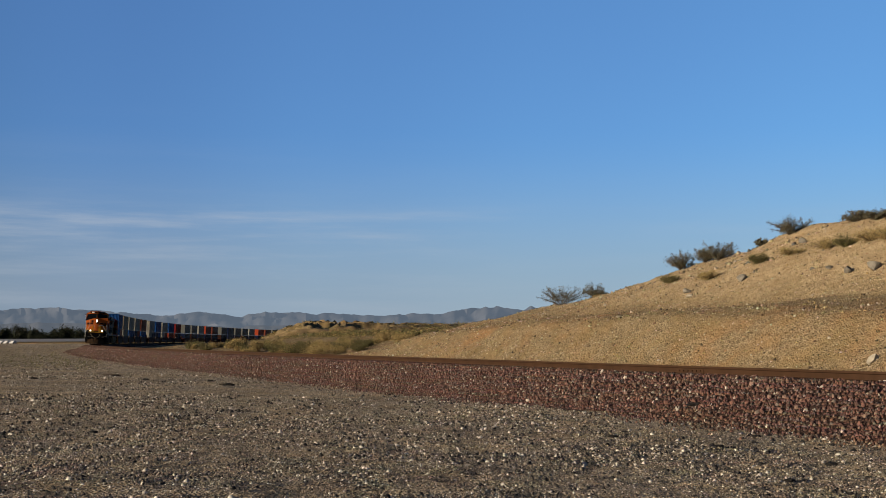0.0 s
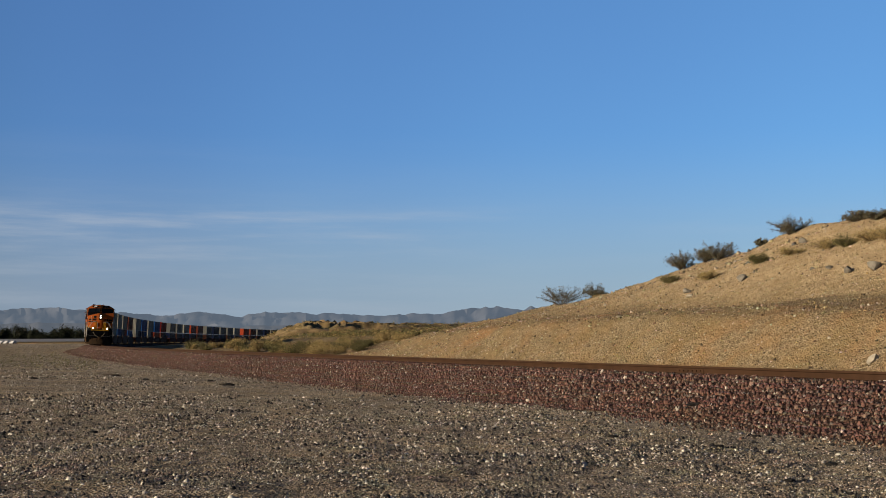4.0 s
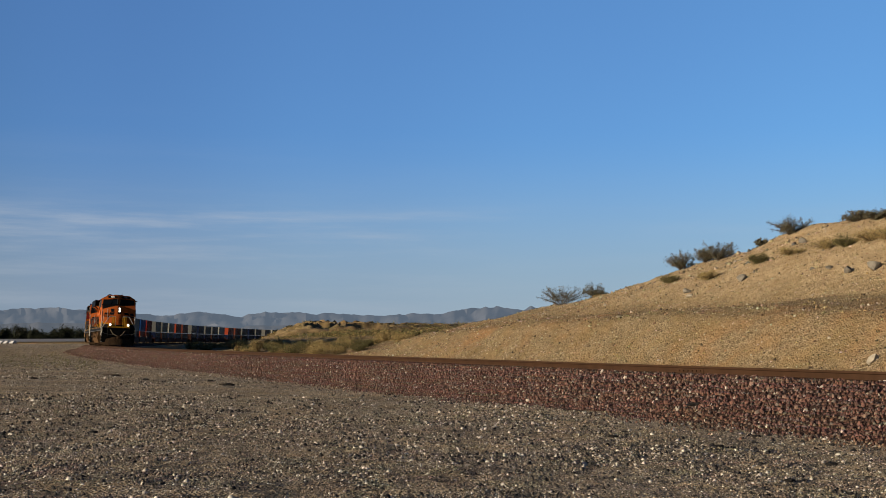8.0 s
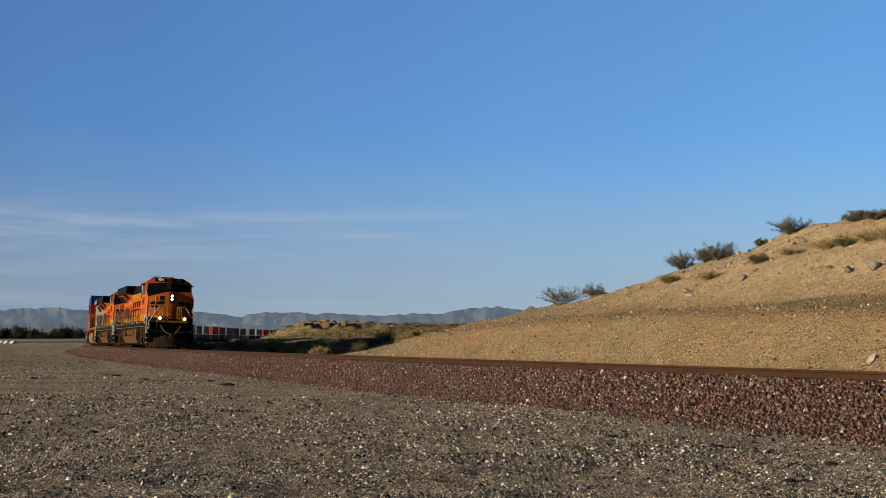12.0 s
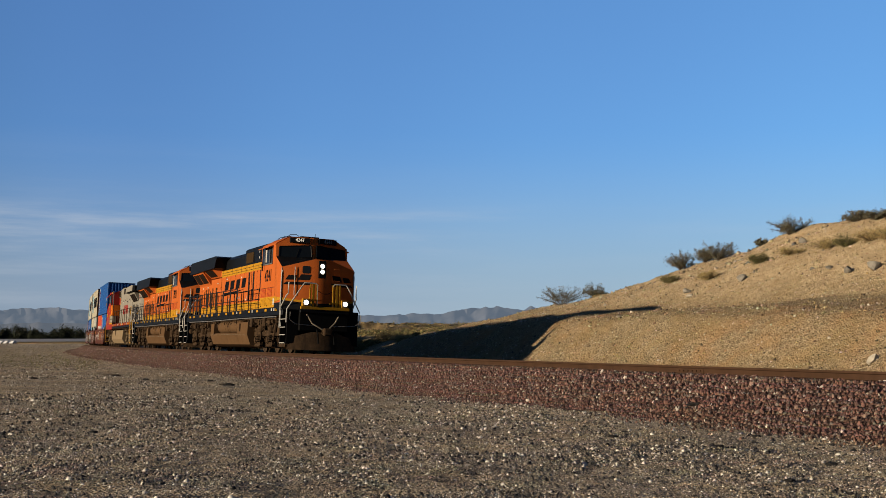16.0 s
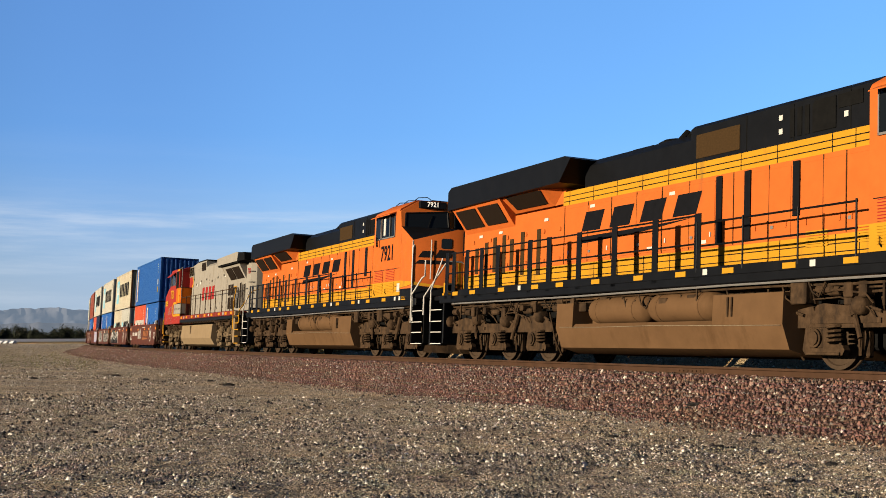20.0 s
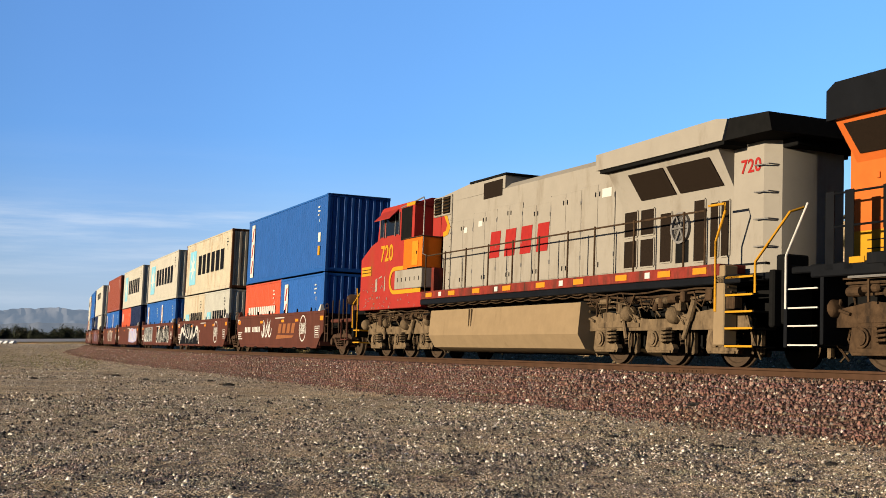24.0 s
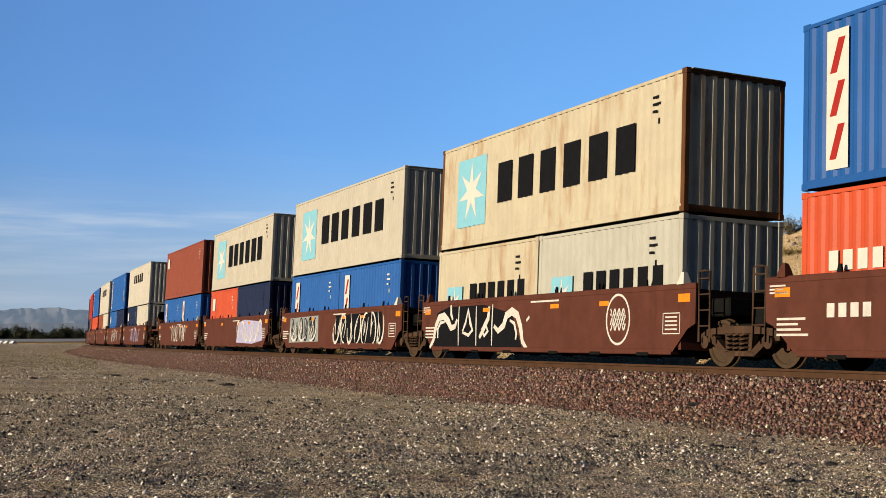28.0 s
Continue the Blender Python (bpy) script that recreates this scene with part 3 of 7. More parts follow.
    for k in range(280):
        s, u = rng.uniform(-14, 4), rng.uniform(0.95, 3.0)
        x, y = along(s, u)
        ob = new("stone", shapes[k % 8])
        ob.parent = bed
        sz = rng.uniform(0.07, 0.11)
        ob.matrix_basis = pose(float(x), float(y), float(max(bed_z(u), -0.87)) + 0.03, rng.uniform(0, 360), rng.uniform(0, 360), rng.uniform(0, 360)) @ Matrix.Scale(sz, 4)


def build_track_fittings():
    """Ties under the rails and the bolted bars at a rail joint."""
    bed = bpy.data.objects["ballast_bed"]
    me = Solid().box(-0.115, 0.115, -1.3, 1.3, -0.33, -0.176, 0.01).mesh("sleeper", M_TIE)
    for k in range(150):
        s = -80 + 0.61 * k
        x, y, t = line_at(s)
        ob = new("sleeper", me)
        ob.parent = bed
        ob.matrix_basis = Matrix.Translation((x, y, 0)) @ Matrix.Rotation(t - math.pi / 2, 4, "Z") @ TILT
    s0 = -8.6
    x, y, t = line_at(s0)
    rail = bpy.data.objects["rail"]
    for dy in (-0.755 - 0.012, -0.755 + 0.012):
        s = Solid().box(-0.45, 0.45, dy - 0.012, dy + 0.012, -0.145, -0.05, 0.004)
        for k in range(6):
            s.cyl((-0.36 + 0.144 * k, dy - 0.03, -0.1), (-0.36 + 0.144 * k, dy + 0.03, -0.1), 0.018, n=6)
        ob = part("joint_bar", s, M_RAIL, rail)
        ob.matrix_basis = Matrix.Translation((x, y, 0)) @ Matrix.Rotation(t - math.pi / 2, 4, "Z") @ TILT


def slope_z(s, u):
    x, y, _ = beside(s, u, 0)
    z = hill_z(s, u)
    w = -u - 7.5
    k = min(1, max(0, w / 2))
    rough = float(smooth(12, 20, -u))
    return z + k * ((0.075 + 0.06 * rough) * fbm(x, y, 1.3, 5, 5.0) + (0.14 + 0.12 * rough) * fbm(x, y, 7, 3, 2.0) * (1 - math.exp(-((w - 2) / 1.6) ** 2)))


def boulder(s, u, size, material, label, seed, name="boulder"):
    rs = np.random.default_rng(seed)
    bm = bmesh.new()
    bmesh.ops.create_icosphere(bm, subdivisions=2, radius=0.5)
    cuts = [Vector(rs.normal(0, 1, 3)).normalized() for _ in range(9)]
    for v in bm.verts:
        for c in cuts:
            d = v.co.dot(c) - 0.25
            if d > 0:
                v.co -= c * d
        v.co = Vector((v.co.x * size[0], v.co.y * size[1], v.co.z * size[2])) * (1 + 0.05 * noise.noise(v.co * 5))
    me = bpy.data.meshes.new(name)
    bm.to_mesh(me)
    bm.free()
    me.materials.append(material)
    ob = new(name, me)
    x, y, _ = beside(s, u, 0)
    ob.matrix_basis = pose(x, y, slope_z(s, u) + 0.22 * size[2], 0, 0, rs.uniform(0, 360))
    tagged(ob, label, "rock", "rocks on the slope")


# ---------------------------------------------------------------- plants
def leaf_mesh(name, centres, normals_up, size, count_each, spread, material, seed):
    """Small leaves in loose sprays round the given twig ends."""
    rng = np.random.default_rng(seed)
    c = np.repeat(np.asarray(centres, float), count_each, axis=0)
    c = c + rng.normal(0, spread, c.shape)
    n = len(c)
    a = rng.normal(0, 1, (n, 3))
    a /= np.linalg.norm(a, axis=1)[:, None]
    b = np.cross(a, rng.normal(0, 1, (n, 3)))
    b /= np.linalg.norm(b, axis=1)[:, None]
    sz = size * rng.uniform(0.6, 1.4, (n, 1))
    v = np.stack([c - a * sz, c + b * sz * 0.45, c + a * sz, c - b * sz * 0.45], 1).reshape(-1, 3)
    me = bpy.data.meshes.new(name)
    me.from_pydata(v.tolist(), [], (np.arange(n)[:, None] * 4 + np.arange(4)).tolist())
    me.materials.append(material)
    return me


def bush(x, y, z, width, height, material, label, seed, leaves=26, leaf_size=0.03, name="desert_bush", category="bush", fill=1.0, spread=0.06):
    """A desert bush: twigs fanning from the root and sprays of small leaves."""
    rs = random.Random(seed)
    t = thing(name, label, category, "bushes")
    t.location = (x, y, z - 0.05)
    s = Solid()
    ends = []
    for k in range(int(16 * fill)):
        a = rs.uniform(0, 2 * math.pi)
        r = width / 2 * math.sqrt(rs.uniform(0.05, 1.0))
        h = height * rs.uniform(0.3, 1.0) * (1 - 0.35 * (2 * r / width) ** 2)
        mid = Vector((0.4 * r * math.cos(a), 0.4 * r * math.sin(a), 0.5 * h))
        end = Vector((r * math.cos(a), r * math.sin(a), h))
        s.tube([(0.1 * mid.x, 0.1 * mid.y, 0), mid, end], 0.006 + 0.004 * height, 4)
        for j in range(4):
            b = mid.lerp(end, rs.uniform(-0.3, 0.9))
            e = b + Vector((rs.uniform(-1, 1), rs.uniform(-1, 1), rs.uniform(0.1, 0.9))) * 0.2 * height
            s.tube([b, e], 0.006, 3)
            ends += [e, b.lerp(e, 0.6)]
        ends.append(end)
    part("branchwork", s, M_TWIG, t)
    part("foliage", leaf_mesh("foliage", ends, None, leaf_size, leaves, spread * (width + height), material, seed), None, t)
    return t


def build_hill_cover():
    for s, u, size, m, label, k in (
            (-14.6, -9.3, (0.47, 0.43, 0.38), M_PALEROCK, "pale angular boulder on the gravel slope", 1),
            (-27, -19.2, (0.65, 0.54, 0.47), M_ROCK, "grey angular boulder half sunk in the slope", 2),
            (-25.5, -19.2, (0.79, 0.64, 0.59), M_ROCK, "large grey boulder leaning on the slope", 3),
            (-28.6, -19.6, (0.43, 0.38, 0.31), M_ROCK, "small grey boulder on the slope", 4),
            (-29.9, -19.8, (0.31, 0.31, 0.24), M_ROCK, "small grey boulder on the slope", 14),
            (-34.8, -19.7, (0.65, 0.49, 0.49), M_ROCK, "dark grey boulder on the upper slope", 5),
            (-37, -18.4, (0.49, 0.43, 0.28), M_PALEROCK, "pale flat boulder at the slope's shoulder", 6),
            (-38.2, -19, (0.49, 0.43, 0.38), M_ROCK, "grey boulder at the slope's shoulder", 15),
            (-35.4, -23.6, (0.44, 0.38, 0.38), M_ROCK, "grey boulder near the crest", 7),
            (-45.3, -18.5, (0.33, 0.31, 0.24), M_PALEROCK, "small white rock on the bench", 8),
            (-31.4, -11.3, (0.28, 0.2, 0.14), M_PALEROCK, "small pale rock on the cut face", 9),
            (-28.7, -8.3, (0.3, 0.24, 0.19), M_ROCK, "small dark rock at the slope's foot", 10),
            (-34, -9, (0.28, 0.24, 0.14), M_PALEROCK, "small white rock at the slope's foot", 11)):
        boulder(s, u, size, m, label, k)
    for i, (s, u, w, h, m, label) in enumerate((
            (-65, -25.8, 3.48, 1.54, M_CREOSOTE, "open twiggy creosote bush on the hill's crest"),
            (-59.4, -25.5, 2.18, 1.02, M_CREOSOTE, "low dark creosote bush on the crest"),
            (-48.8, -25.5, 2.01, 1.27, M_CREOSOTE, "spindly creosote bush on the crest"),
            (-46.4, -25.5, 1.6, 1, M_CREOSOTE, "spindly creosote bush on the crest"),
            (-45.1, -25.5, 2.26, 1.2, M_CREOSOTE, "open creosote bush on the crest"),
            (-41.1, -25.5, 0.92, 0.46, M_CREOSOTE, "small creosote bush on the crest"),
            (-38.7, -25.5, 2.36, 1.11, M_CREOSOTE, "wide creosote bush on the crest"),
            (-33.7, -25.5, 1.54, 0.64, M_CREOSOTE, "thin creosote bush on the crest"),
            (-32.1, -25.4, 1.53, 0.64, M_CREOSOTE, "thin creosote bush on the crest"),
            (-30.4, -25.3, 1.39, 1.26, M_CREOSOTE, "tall thin creosote bush on the crest"),
            (-43.8, -21.6, 1.2, 0.47, M_OLIVE, "low olive tuft on the upper slope"),
            (-38.8, -20.6, 1.31, 0.46, M_DRYBUSH, "dry grey brush on the upper slope"),
            (-36.2, -21.7, 1.05, 0.52, M_OLIVE, "olive scrub on the upper slope"),
            (-34.4, -22.2, 1.44, 0.39, M_DRYBUSH, "dry yellow brush on the upper slope"),
            (-32.3, -22.6, 1.57, 0.52, M_DRYBUSH, "straw coloured brush on the upper slope"),
            (-30.5, -22.1, 1.17, 0.55, M_OLIVE, "olive scrub on the upper slope"),
            (-28.9, -22.1, 1.69, 0.59, M_DRYBUSH, "straw coloured brush on the upper slope"),
            (-27.6, -21.9, 1.56, 0.52, M_DRYBUSH, "straw coloured brush on the upper slope"),
            (-27, -23.2, 1.57, 0.65, M_OLIVE, "olive and straw brush on the upper slope"),
            (-58.8, -25.5, 0.92, 0.25, M_DRYBUSH, "low dry tuft on the slope"))):
        x, y, _ = beside(s, u, 0)
        bush(x, y, slope_z(s, u), w, h, m, label, 100 + i, 7 if m is M_CREOSOTE else 8, 0.042 if m is M_CREOSOTE else 0.03, fill=2.4 if m is M_CREOSOTE else 2.0, spread=0.02 if m is M_CREOSOTE else 0.045)


def badland_z(x, y):
    """A scrubby apron that rises away from the line to low eroded hills."""
    a = x / max(y, 1)
    e = float(smooth(-0.172, -0.11, a) * (1 - smooth(900, 1200, y)))
    if e <= 0:
        return -3.0
    start = 130 + 110 * (1 - float(smooth(-0.13, -0.05, a)))
    apron = 4.7 * math.sqrt(min(1.0, max(0.0, (y - start) / (420 - start)))) + 0.7 * fbm(x, y, 45, 3, 3.3) * float(smooth(140, 220, y)) + 1.6 * float(smooth(-0.03, 0.06, a) * smooth(150, 320, y))
    ridge = max(0.0, 1 - 1.9 * abs(fbm(x, y, 15, 6, 1.7)))
    swell = 0.7 + 0.5 * fbm(x, y, 70, 3, 6.1)
    hills = 4.2 * ridge * max(0.1, swell) * float(smooth(310, 390, y)) * (0.35 + 0.65 * float(smooth(-0.165, -0.09, a))) * (1 - 0.5 * float(smooth(-0.03, 0.05, a)))
    return -1.15 + e * (apron + hills)


def build_badlands():
    v, f = [], []
    ys = np.exp(np.linspace(math.log(125), math.log(1200), 230))
    aa = np.linspace(-0.21, 0.20, 230)
    for y in ys:
        for a in aa:
            v.append((a * y, y, badland_z(a * y, y)))
    m = len(aa)
    f = [(i * m + j, i * m + j + 1, (i + 1) * m + j + 1, (i + 1) * m + j) for i in range(len(ys) - 1) for j in range(m - 1)]
    s = Solid()
    s.v, s.f = v, f
    tagged(part("badlands", s, M_BADLAND), "low eroded tan hills dotted with scrub", "hills", kind="structure")


def build_scrub():
    """Scrub beyond the line, single bushes near it and a field of clumps farther off."""
    rs = random.Random(31)
    for k in range(80):
        s, u = -69 - 62 * (k + rs.uniform(0, 0.8)) / 80, -rs.uniform(8.5, 19)
        x, y, _ = beside(s, u, 0)
        w = rs.uniform(0.8, 2.1)
        dry = k % 5 < 3
        bush(x, y, slope_z(s, u), w, w * rs.uniform(0.4, 0.58), M_DRYBUSH if dry else M_OLIVE, "dry yellow scrub on the low ground beyond the line" if dry else "olive desert scrub on the low ground beyond the line", 300 + k, 16, 0.04, "scrub_bush", "bush")
    rng = np.random.default_rng(9)
    ends = []
    for name, m, label, count, seed in (("distant_scrub", M_OLIVE, "low olive scrub dotting the distant desert", 9000, 21), ("distant_dry_brush", M_DRYBUSH, "low straw coloured brush dotting the distant desert", 2600, 23)):
        ends = []
        d = 125 * np.exp(rng.uniform(0, 1, count) ** 1.1 * math.log(3.2))
        a = rng.uniform(-0.165, 0.13, count)
        for dd, aa in zip(d, a):
            x, y = dd * aa, dd
            z = max(plain_z(x, y), badland_z(x, y))
            if z < -0.4 or noise.noise((x * 0.03, y * 0.015, 2.0)) + rng.uniform(-0.5, 0.5) < -0.1:
                continue
            w = rng.uniform(0.4, 1.1)
            for _ in range(3):
                ends.append((x + rng.normal(0, w * 0.6), y + rng.normal(0, w * 0.6), z + rng.uniform(0.0, 0.4) * w))
        ob = new(name, leaf_mesh(name, ends, None, 0.16, 6, 0.24, m, seed))
        tagged(ob, label, "scrub", kind="stuff")
    # thin dry weeds on the flat left of the line
    ends = []
    for _ in range(600):
        dd = 60 * math.exp(rs.uniform(0, 1.7))
        aa = rs.uniform(-0.37, -0.285 + 0.02 * math.sin(dd / 9))
        x, y = dd * aa, dd
        ends.append((x, y, plain_z(x, y) + 0.08))
    ob = new("dry_weeds", leaf_mesh("dry_weeds", ends, None, 0.05, 9, 0.14, M_OLIVE, 22))
    tagged(ob, "sparse dry yellow weeds on the flat ground", "weeds", kind="stuff")


def tree(x, y, height, width, seed):
    rs = random.Random(seed)
    t = thing("tamarisk_tree", "dark dense desert tree in a far windbreak", "tree", "trees of the windbreak")
    t.location = (x, y, plain_z(x, y))
    s = Solid()
    ends = []
    s.tube([(0, 0, -0.1), (rs.uniform(-0.1, 0.1), 0.05, 0.35 * height), (rs.uniform(-0.3, 0.3), 0, 0.7 * height)], 0.3, 7)
    for k in range(34):
        a = rs.uniform(0, 6.28)
        z = height * rs.uniform(0.12, 1.0)
        r = width / 2 * math.sqrt(max(0.05, 1 - (abs(z / height - 0.45) / 0.62) ** 2)) * rs.uniform(0.45, 1.05)
        e = Vector((r * math.cos(a), r * math.sin(a), z))
        s.tube([(0, 0, 0.6 * z), 0.5 * e + Vector((0, 0, 0.35 * z)), e], 0.08, 4)
        for _ in range(5):
            ends.append(e * rs.uniform(0.5, 1.0) + Vector((0, 0, 0.2 * z * rs.uniform(-1, 0.6))))
    part("trunk", s, M_TWIG, t)
    part("crown", leaf_mesh("crown", ends, None, 0.42, 22, 0.85, M_TREELEAF, seed), None, t)


def build_far():
    rs = random.Random(5)
    for k in range(24):
        d = 710 + rs.uniform(-25, 25)
        a = -0.40 + 0.118 * k / 23
        h = 8.3 + rs.uniform(-1.5, 0.9) - (3.5 if 0.68 < k / 23 < 0.76 else 0)
        tree(a * d, d, h, rs.uniform(9.0, 13.0), 500 + k)
    # road on a low bank in front of the trees
    def strip(prof, name, m, label):
        rings = []
        for k in range(28):
            x = -560 + 15.8 * k
            y = 640 + 0.05 * (x + 560)
            lift = 0.0042 * (x + 560) - 0.55
            rings.append([(x, y + dy, z if z < -0.8 else z + lift) for z, dy in prof])
        tagged(part(name, Solid().loft(rings), m), label, "road", kind="structure")
    strip([(-1.6, -7), (0.0, 0), (0.0, 14), (-1.6, 20)], "road_bank", M_HILL, "low soil bank under the highway")
    strip([(-0.7, -4.5), (0.75, 2.0), (0.8, 12.0), (0.01, 13)], "road", M_ROAD, "pale highway on a low bank across the desert")
    # pale vehicles standing at the far side of the flat, seen end on
    for k, a in enumerate((-0.3520, -0.3478, -0.3428)):
        d = 600.0
        t = thing("car", "small white car far off below the highway", "car", "far cars")
        t.location = (a * d, d, plain_z(a * d, d))
        part("body", Solid().prism([(-2.1, 0.3), (-2.15, 0.8), (-1.2, 0.95), (1.9, 0.95), (2.1, 0.8), (2.1, 0.3)], -0.88, 0.88), M_WHITE_FAR, t).rotation_euler = (0, 0, 1.45)
        part("cabin", Solid().prism([(-1.1, 0.94), (-0.5, 1.5), (1.0, 1.5), (1.7, 0.94)], -0.76, 0.76), M_WHITE_FAR, t).rotation_euler = (0, 0, 1.45)
        for x, y in ((-1.3, -0.85), (1.3, -0.85), (-1.3, 0.85), (1.3, 0.85)):
            w = part("wheel", Solid().cyl((x, y - 0.1, 0.32), (x, y + 0.1, 0.32), 0.32, n=12), M_SLAG, t)
            w.rotation_euler = (0, 0, 1.45)
    # mountains: skyline heights over the level of the eye, as shares of the distance
    ax = [-0.62, -0.3809, -0.3538, -0.3358, -0.3087, -0.2906, -0.268, -0.2454, -0.2274, -0.2139, -0.1958, -0.1891, -0.1732, -0.1619, -0.1552, -0.1417, -0.1327, -0.1236, -0.1146, -0.1056, -0.092, -0.083, -0.065, -0.0424, -0.0199, -0.0063, 0.0072, 0.0208, 0.0366, 0.0433, 0.0524, 0.0636, 0.0704, 0.0794, 0.102, 0.2, 0.45]
    hz = [0.02, 0.0247, 0.0247, 0.0265, 0.0268, 0.0256, 0.0238, 0.0216, 0.0207, 0.0211, 0.0234, 0.0229, 0.0211, 0.0189, 0.0216, 0.0234, 0.0223, 0.0232, 0.0236, 0.0207, 0.0229, 0.0216, 0.0207, 0.0205, 0.0225, 0.0211, 0.0234, 0.0261, 0.027, 0.0281, 0.0261, 0.0247, 0.0283, 0.0252, 0.0216, 0.015, 0.012]
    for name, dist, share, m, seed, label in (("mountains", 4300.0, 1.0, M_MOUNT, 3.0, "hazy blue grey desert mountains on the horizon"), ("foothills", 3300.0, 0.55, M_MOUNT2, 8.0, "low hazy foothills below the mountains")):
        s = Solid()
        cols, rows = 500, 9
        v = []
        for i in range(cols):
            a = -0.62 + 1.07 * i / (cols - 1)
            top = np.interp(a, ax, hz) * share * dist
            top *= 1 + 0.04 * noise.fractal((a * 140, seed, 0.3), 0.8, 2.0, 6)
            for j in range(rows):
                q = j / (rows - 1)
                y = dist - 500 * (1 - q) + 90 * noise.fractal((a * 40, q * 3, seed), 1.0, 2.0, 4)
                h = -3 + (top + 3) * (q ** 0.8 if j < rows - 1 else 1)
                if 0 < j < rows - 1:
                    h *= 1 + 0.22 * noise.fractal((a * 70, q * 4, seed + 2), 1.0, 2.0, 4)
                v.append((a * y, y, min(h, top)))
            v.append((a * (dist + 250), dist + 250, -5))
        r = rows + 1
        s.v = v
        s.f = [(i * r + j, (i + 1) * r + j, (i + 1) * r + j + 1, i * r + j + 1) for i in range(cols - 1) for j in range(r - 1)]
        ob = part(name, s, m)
        tagged(ob, label, "mountains", kind="structure")


def build_litter():
    """Sticks and slag lumps lying on the gravel."""
    for k, (x, y, ln, a, label) in enumerate(((4.6, 21.4, 0.42, -30, "weathered grey stick lying at the ballast's toe"), (-6.2, 25.3, 0.16, 60, "short pale stick standing in the gravel"), (-12.8, 48.9, 1.1, 10, "pale broken board on the gravel"), (-6.6, 38.4, 0.5, 15, "dark splinter of wood on the gravel"))):
        z = plain_z(x, y)
        s = Solid().tube([(-ln / 2, 0, 0.03), (-ln / 6, 0.04, 0.06), (ln / 5, -0.03, 0.05), (ln / 2, 0.02, 0.03)], 0.02, 6)
        ob = part("stick", s, M_TWIG if k > 1 else M_DRIFT)
        ob.matrix_basis = pose(x, y, z, 0, -70 if k == 1 else 0, a)
        tagged(ob, label, "stick")
    spots = ((3.5, 16.04, 0.2), (3.68, 16.1, 0.12), (4.35, 21.7, 0.3), (4.5, 18.12, 0.15), (2.4, 17.8, 0.15), (4.32, 14.05, 0.15), (3.36, 12.26, 0.12), (-6.54, 38.41, 0.36), (-7.69, 41.55, 0.25), (-10.1, 42.72, 0.26), (-6.81, 23.03, 0.13), (-5.24, 18.9, 0.14), (-12.53, 48.13, 0.42), (-14.73, 45.26, 0.28), (2.67, 18.56, 0.1), (-1.33, 31.62, 0.2), (-2.83, 28.12, 0.17))
    for k, (x, y, w) in enumerate(spots):
        rs = np.random.default_rng(90 + k)
        bm = bmesh.new()
        bmesh.ops.create_icosphere(bm, subdivisions=2, radius=0.5)
        for v in bm.verts:
            v.co = Vector((v.co.x * w, v.co.y * w * 0.6, v.co.z * w * 0.3)) * (1 + 0.4 * noise.noise(v.co * 3 + Vector((k, 0, 0))))
        me = bpy.data.meshes.new("slag_lump")
        bm.to_mesh(me)
        bm.free()
        me.materials.append(M_SLAG)
        ob = new("slag_lump", me)
        ob.location = (x, y, -0.6 if k == 2 else plain_z(x, y) + 0.02)
        tagged(ob, "black clinker lump lying on the pale gravel", "slag")


M_BADLAND = earth("badland_soil", (0.16, 0.108, 0.053), (0.25, 0.165, 0.08), (0.095, 0.075, 0.036), 0.02, ((0.14, 0.112, 0.049), (0.315, 0.238, 0.14)), 0.5, 0.4, 0.6)
M_TIE = mat("weathered_tie", (0.08, 0.06, 0.045), 0.9, var=0.3, scale=3, bump=0.4)
M_SLAG = mat("black_clinker", (0.014, 0.0126, 0.0119), 0.8, var=0.3, bump=0.6, spec=0.1)
M_DRIFT = mat("weathered_wood", (0.252, 0.21, 0.168), 0.85, var=0.2)
M_WHITE_FAR = mat("white_car_paint", (0.56, 0.56, 0.56), 0.4)

build_ground()
build_hill()
build_track()
build_track_fittings()
build_hill_cover()
build_badlands()
build_scrub()
build_far()
build_litter()
build_stones()


# ---------------------------------------------------------------- the train: materials
M_ORANGE = mat("orange_loco_paint", (0.275, 0.064, 0.0125), 0.45, var=0.07, scale=3, dirt=(0.15, 0.05, 0.014), dirt_amount=0.12)
M_YELLOW = mat("yellow_loco_paint", (0.262, 0.126, 0.0088), 0.5, var=0.06, scale=3, dirt=(0.13, 0.07, 0.014), dirt_amount=0.2)
M_BLACK = mat("black_loco_paint", (0.0026, 0.0029, 0.0036), 0.5, var=0.25, scale=3, dirt=(0.0075, 0.0065, 0.0055), dirt_amount=0.1, spec=0.06)
M_SOOT_SHADE = mat("soot_shade_black", (0.00432, 0.00432, 0.00432), 0.9, var=0.2, spec=0.02)
M_DUSTY = mat("dusty_brown_steel", (0.034, 0.021, 0.012), 0.85, var=0.35, scale=7, bump=0.4, dirt=(0.011, 0.008, 0.006), dirt_amount=0.5, dirt_scale=4)
M_TANK = mat("dusty_brown_tank", (0.064, 0.036, 0.0175), 0.8, var=0.12, scale=2, dirt=(0.04, 0.022, 0.01), dirt_amount=0.3, dirt_scale=1.2)
M_TAN = mat("tan_running_gear", (0.128, 0.093, 0.055), 0.8, var=0.08, scale=3, dirt=(0.085, 0.06, 0.034), dirt_amount=0.08, dirt_scale=2)
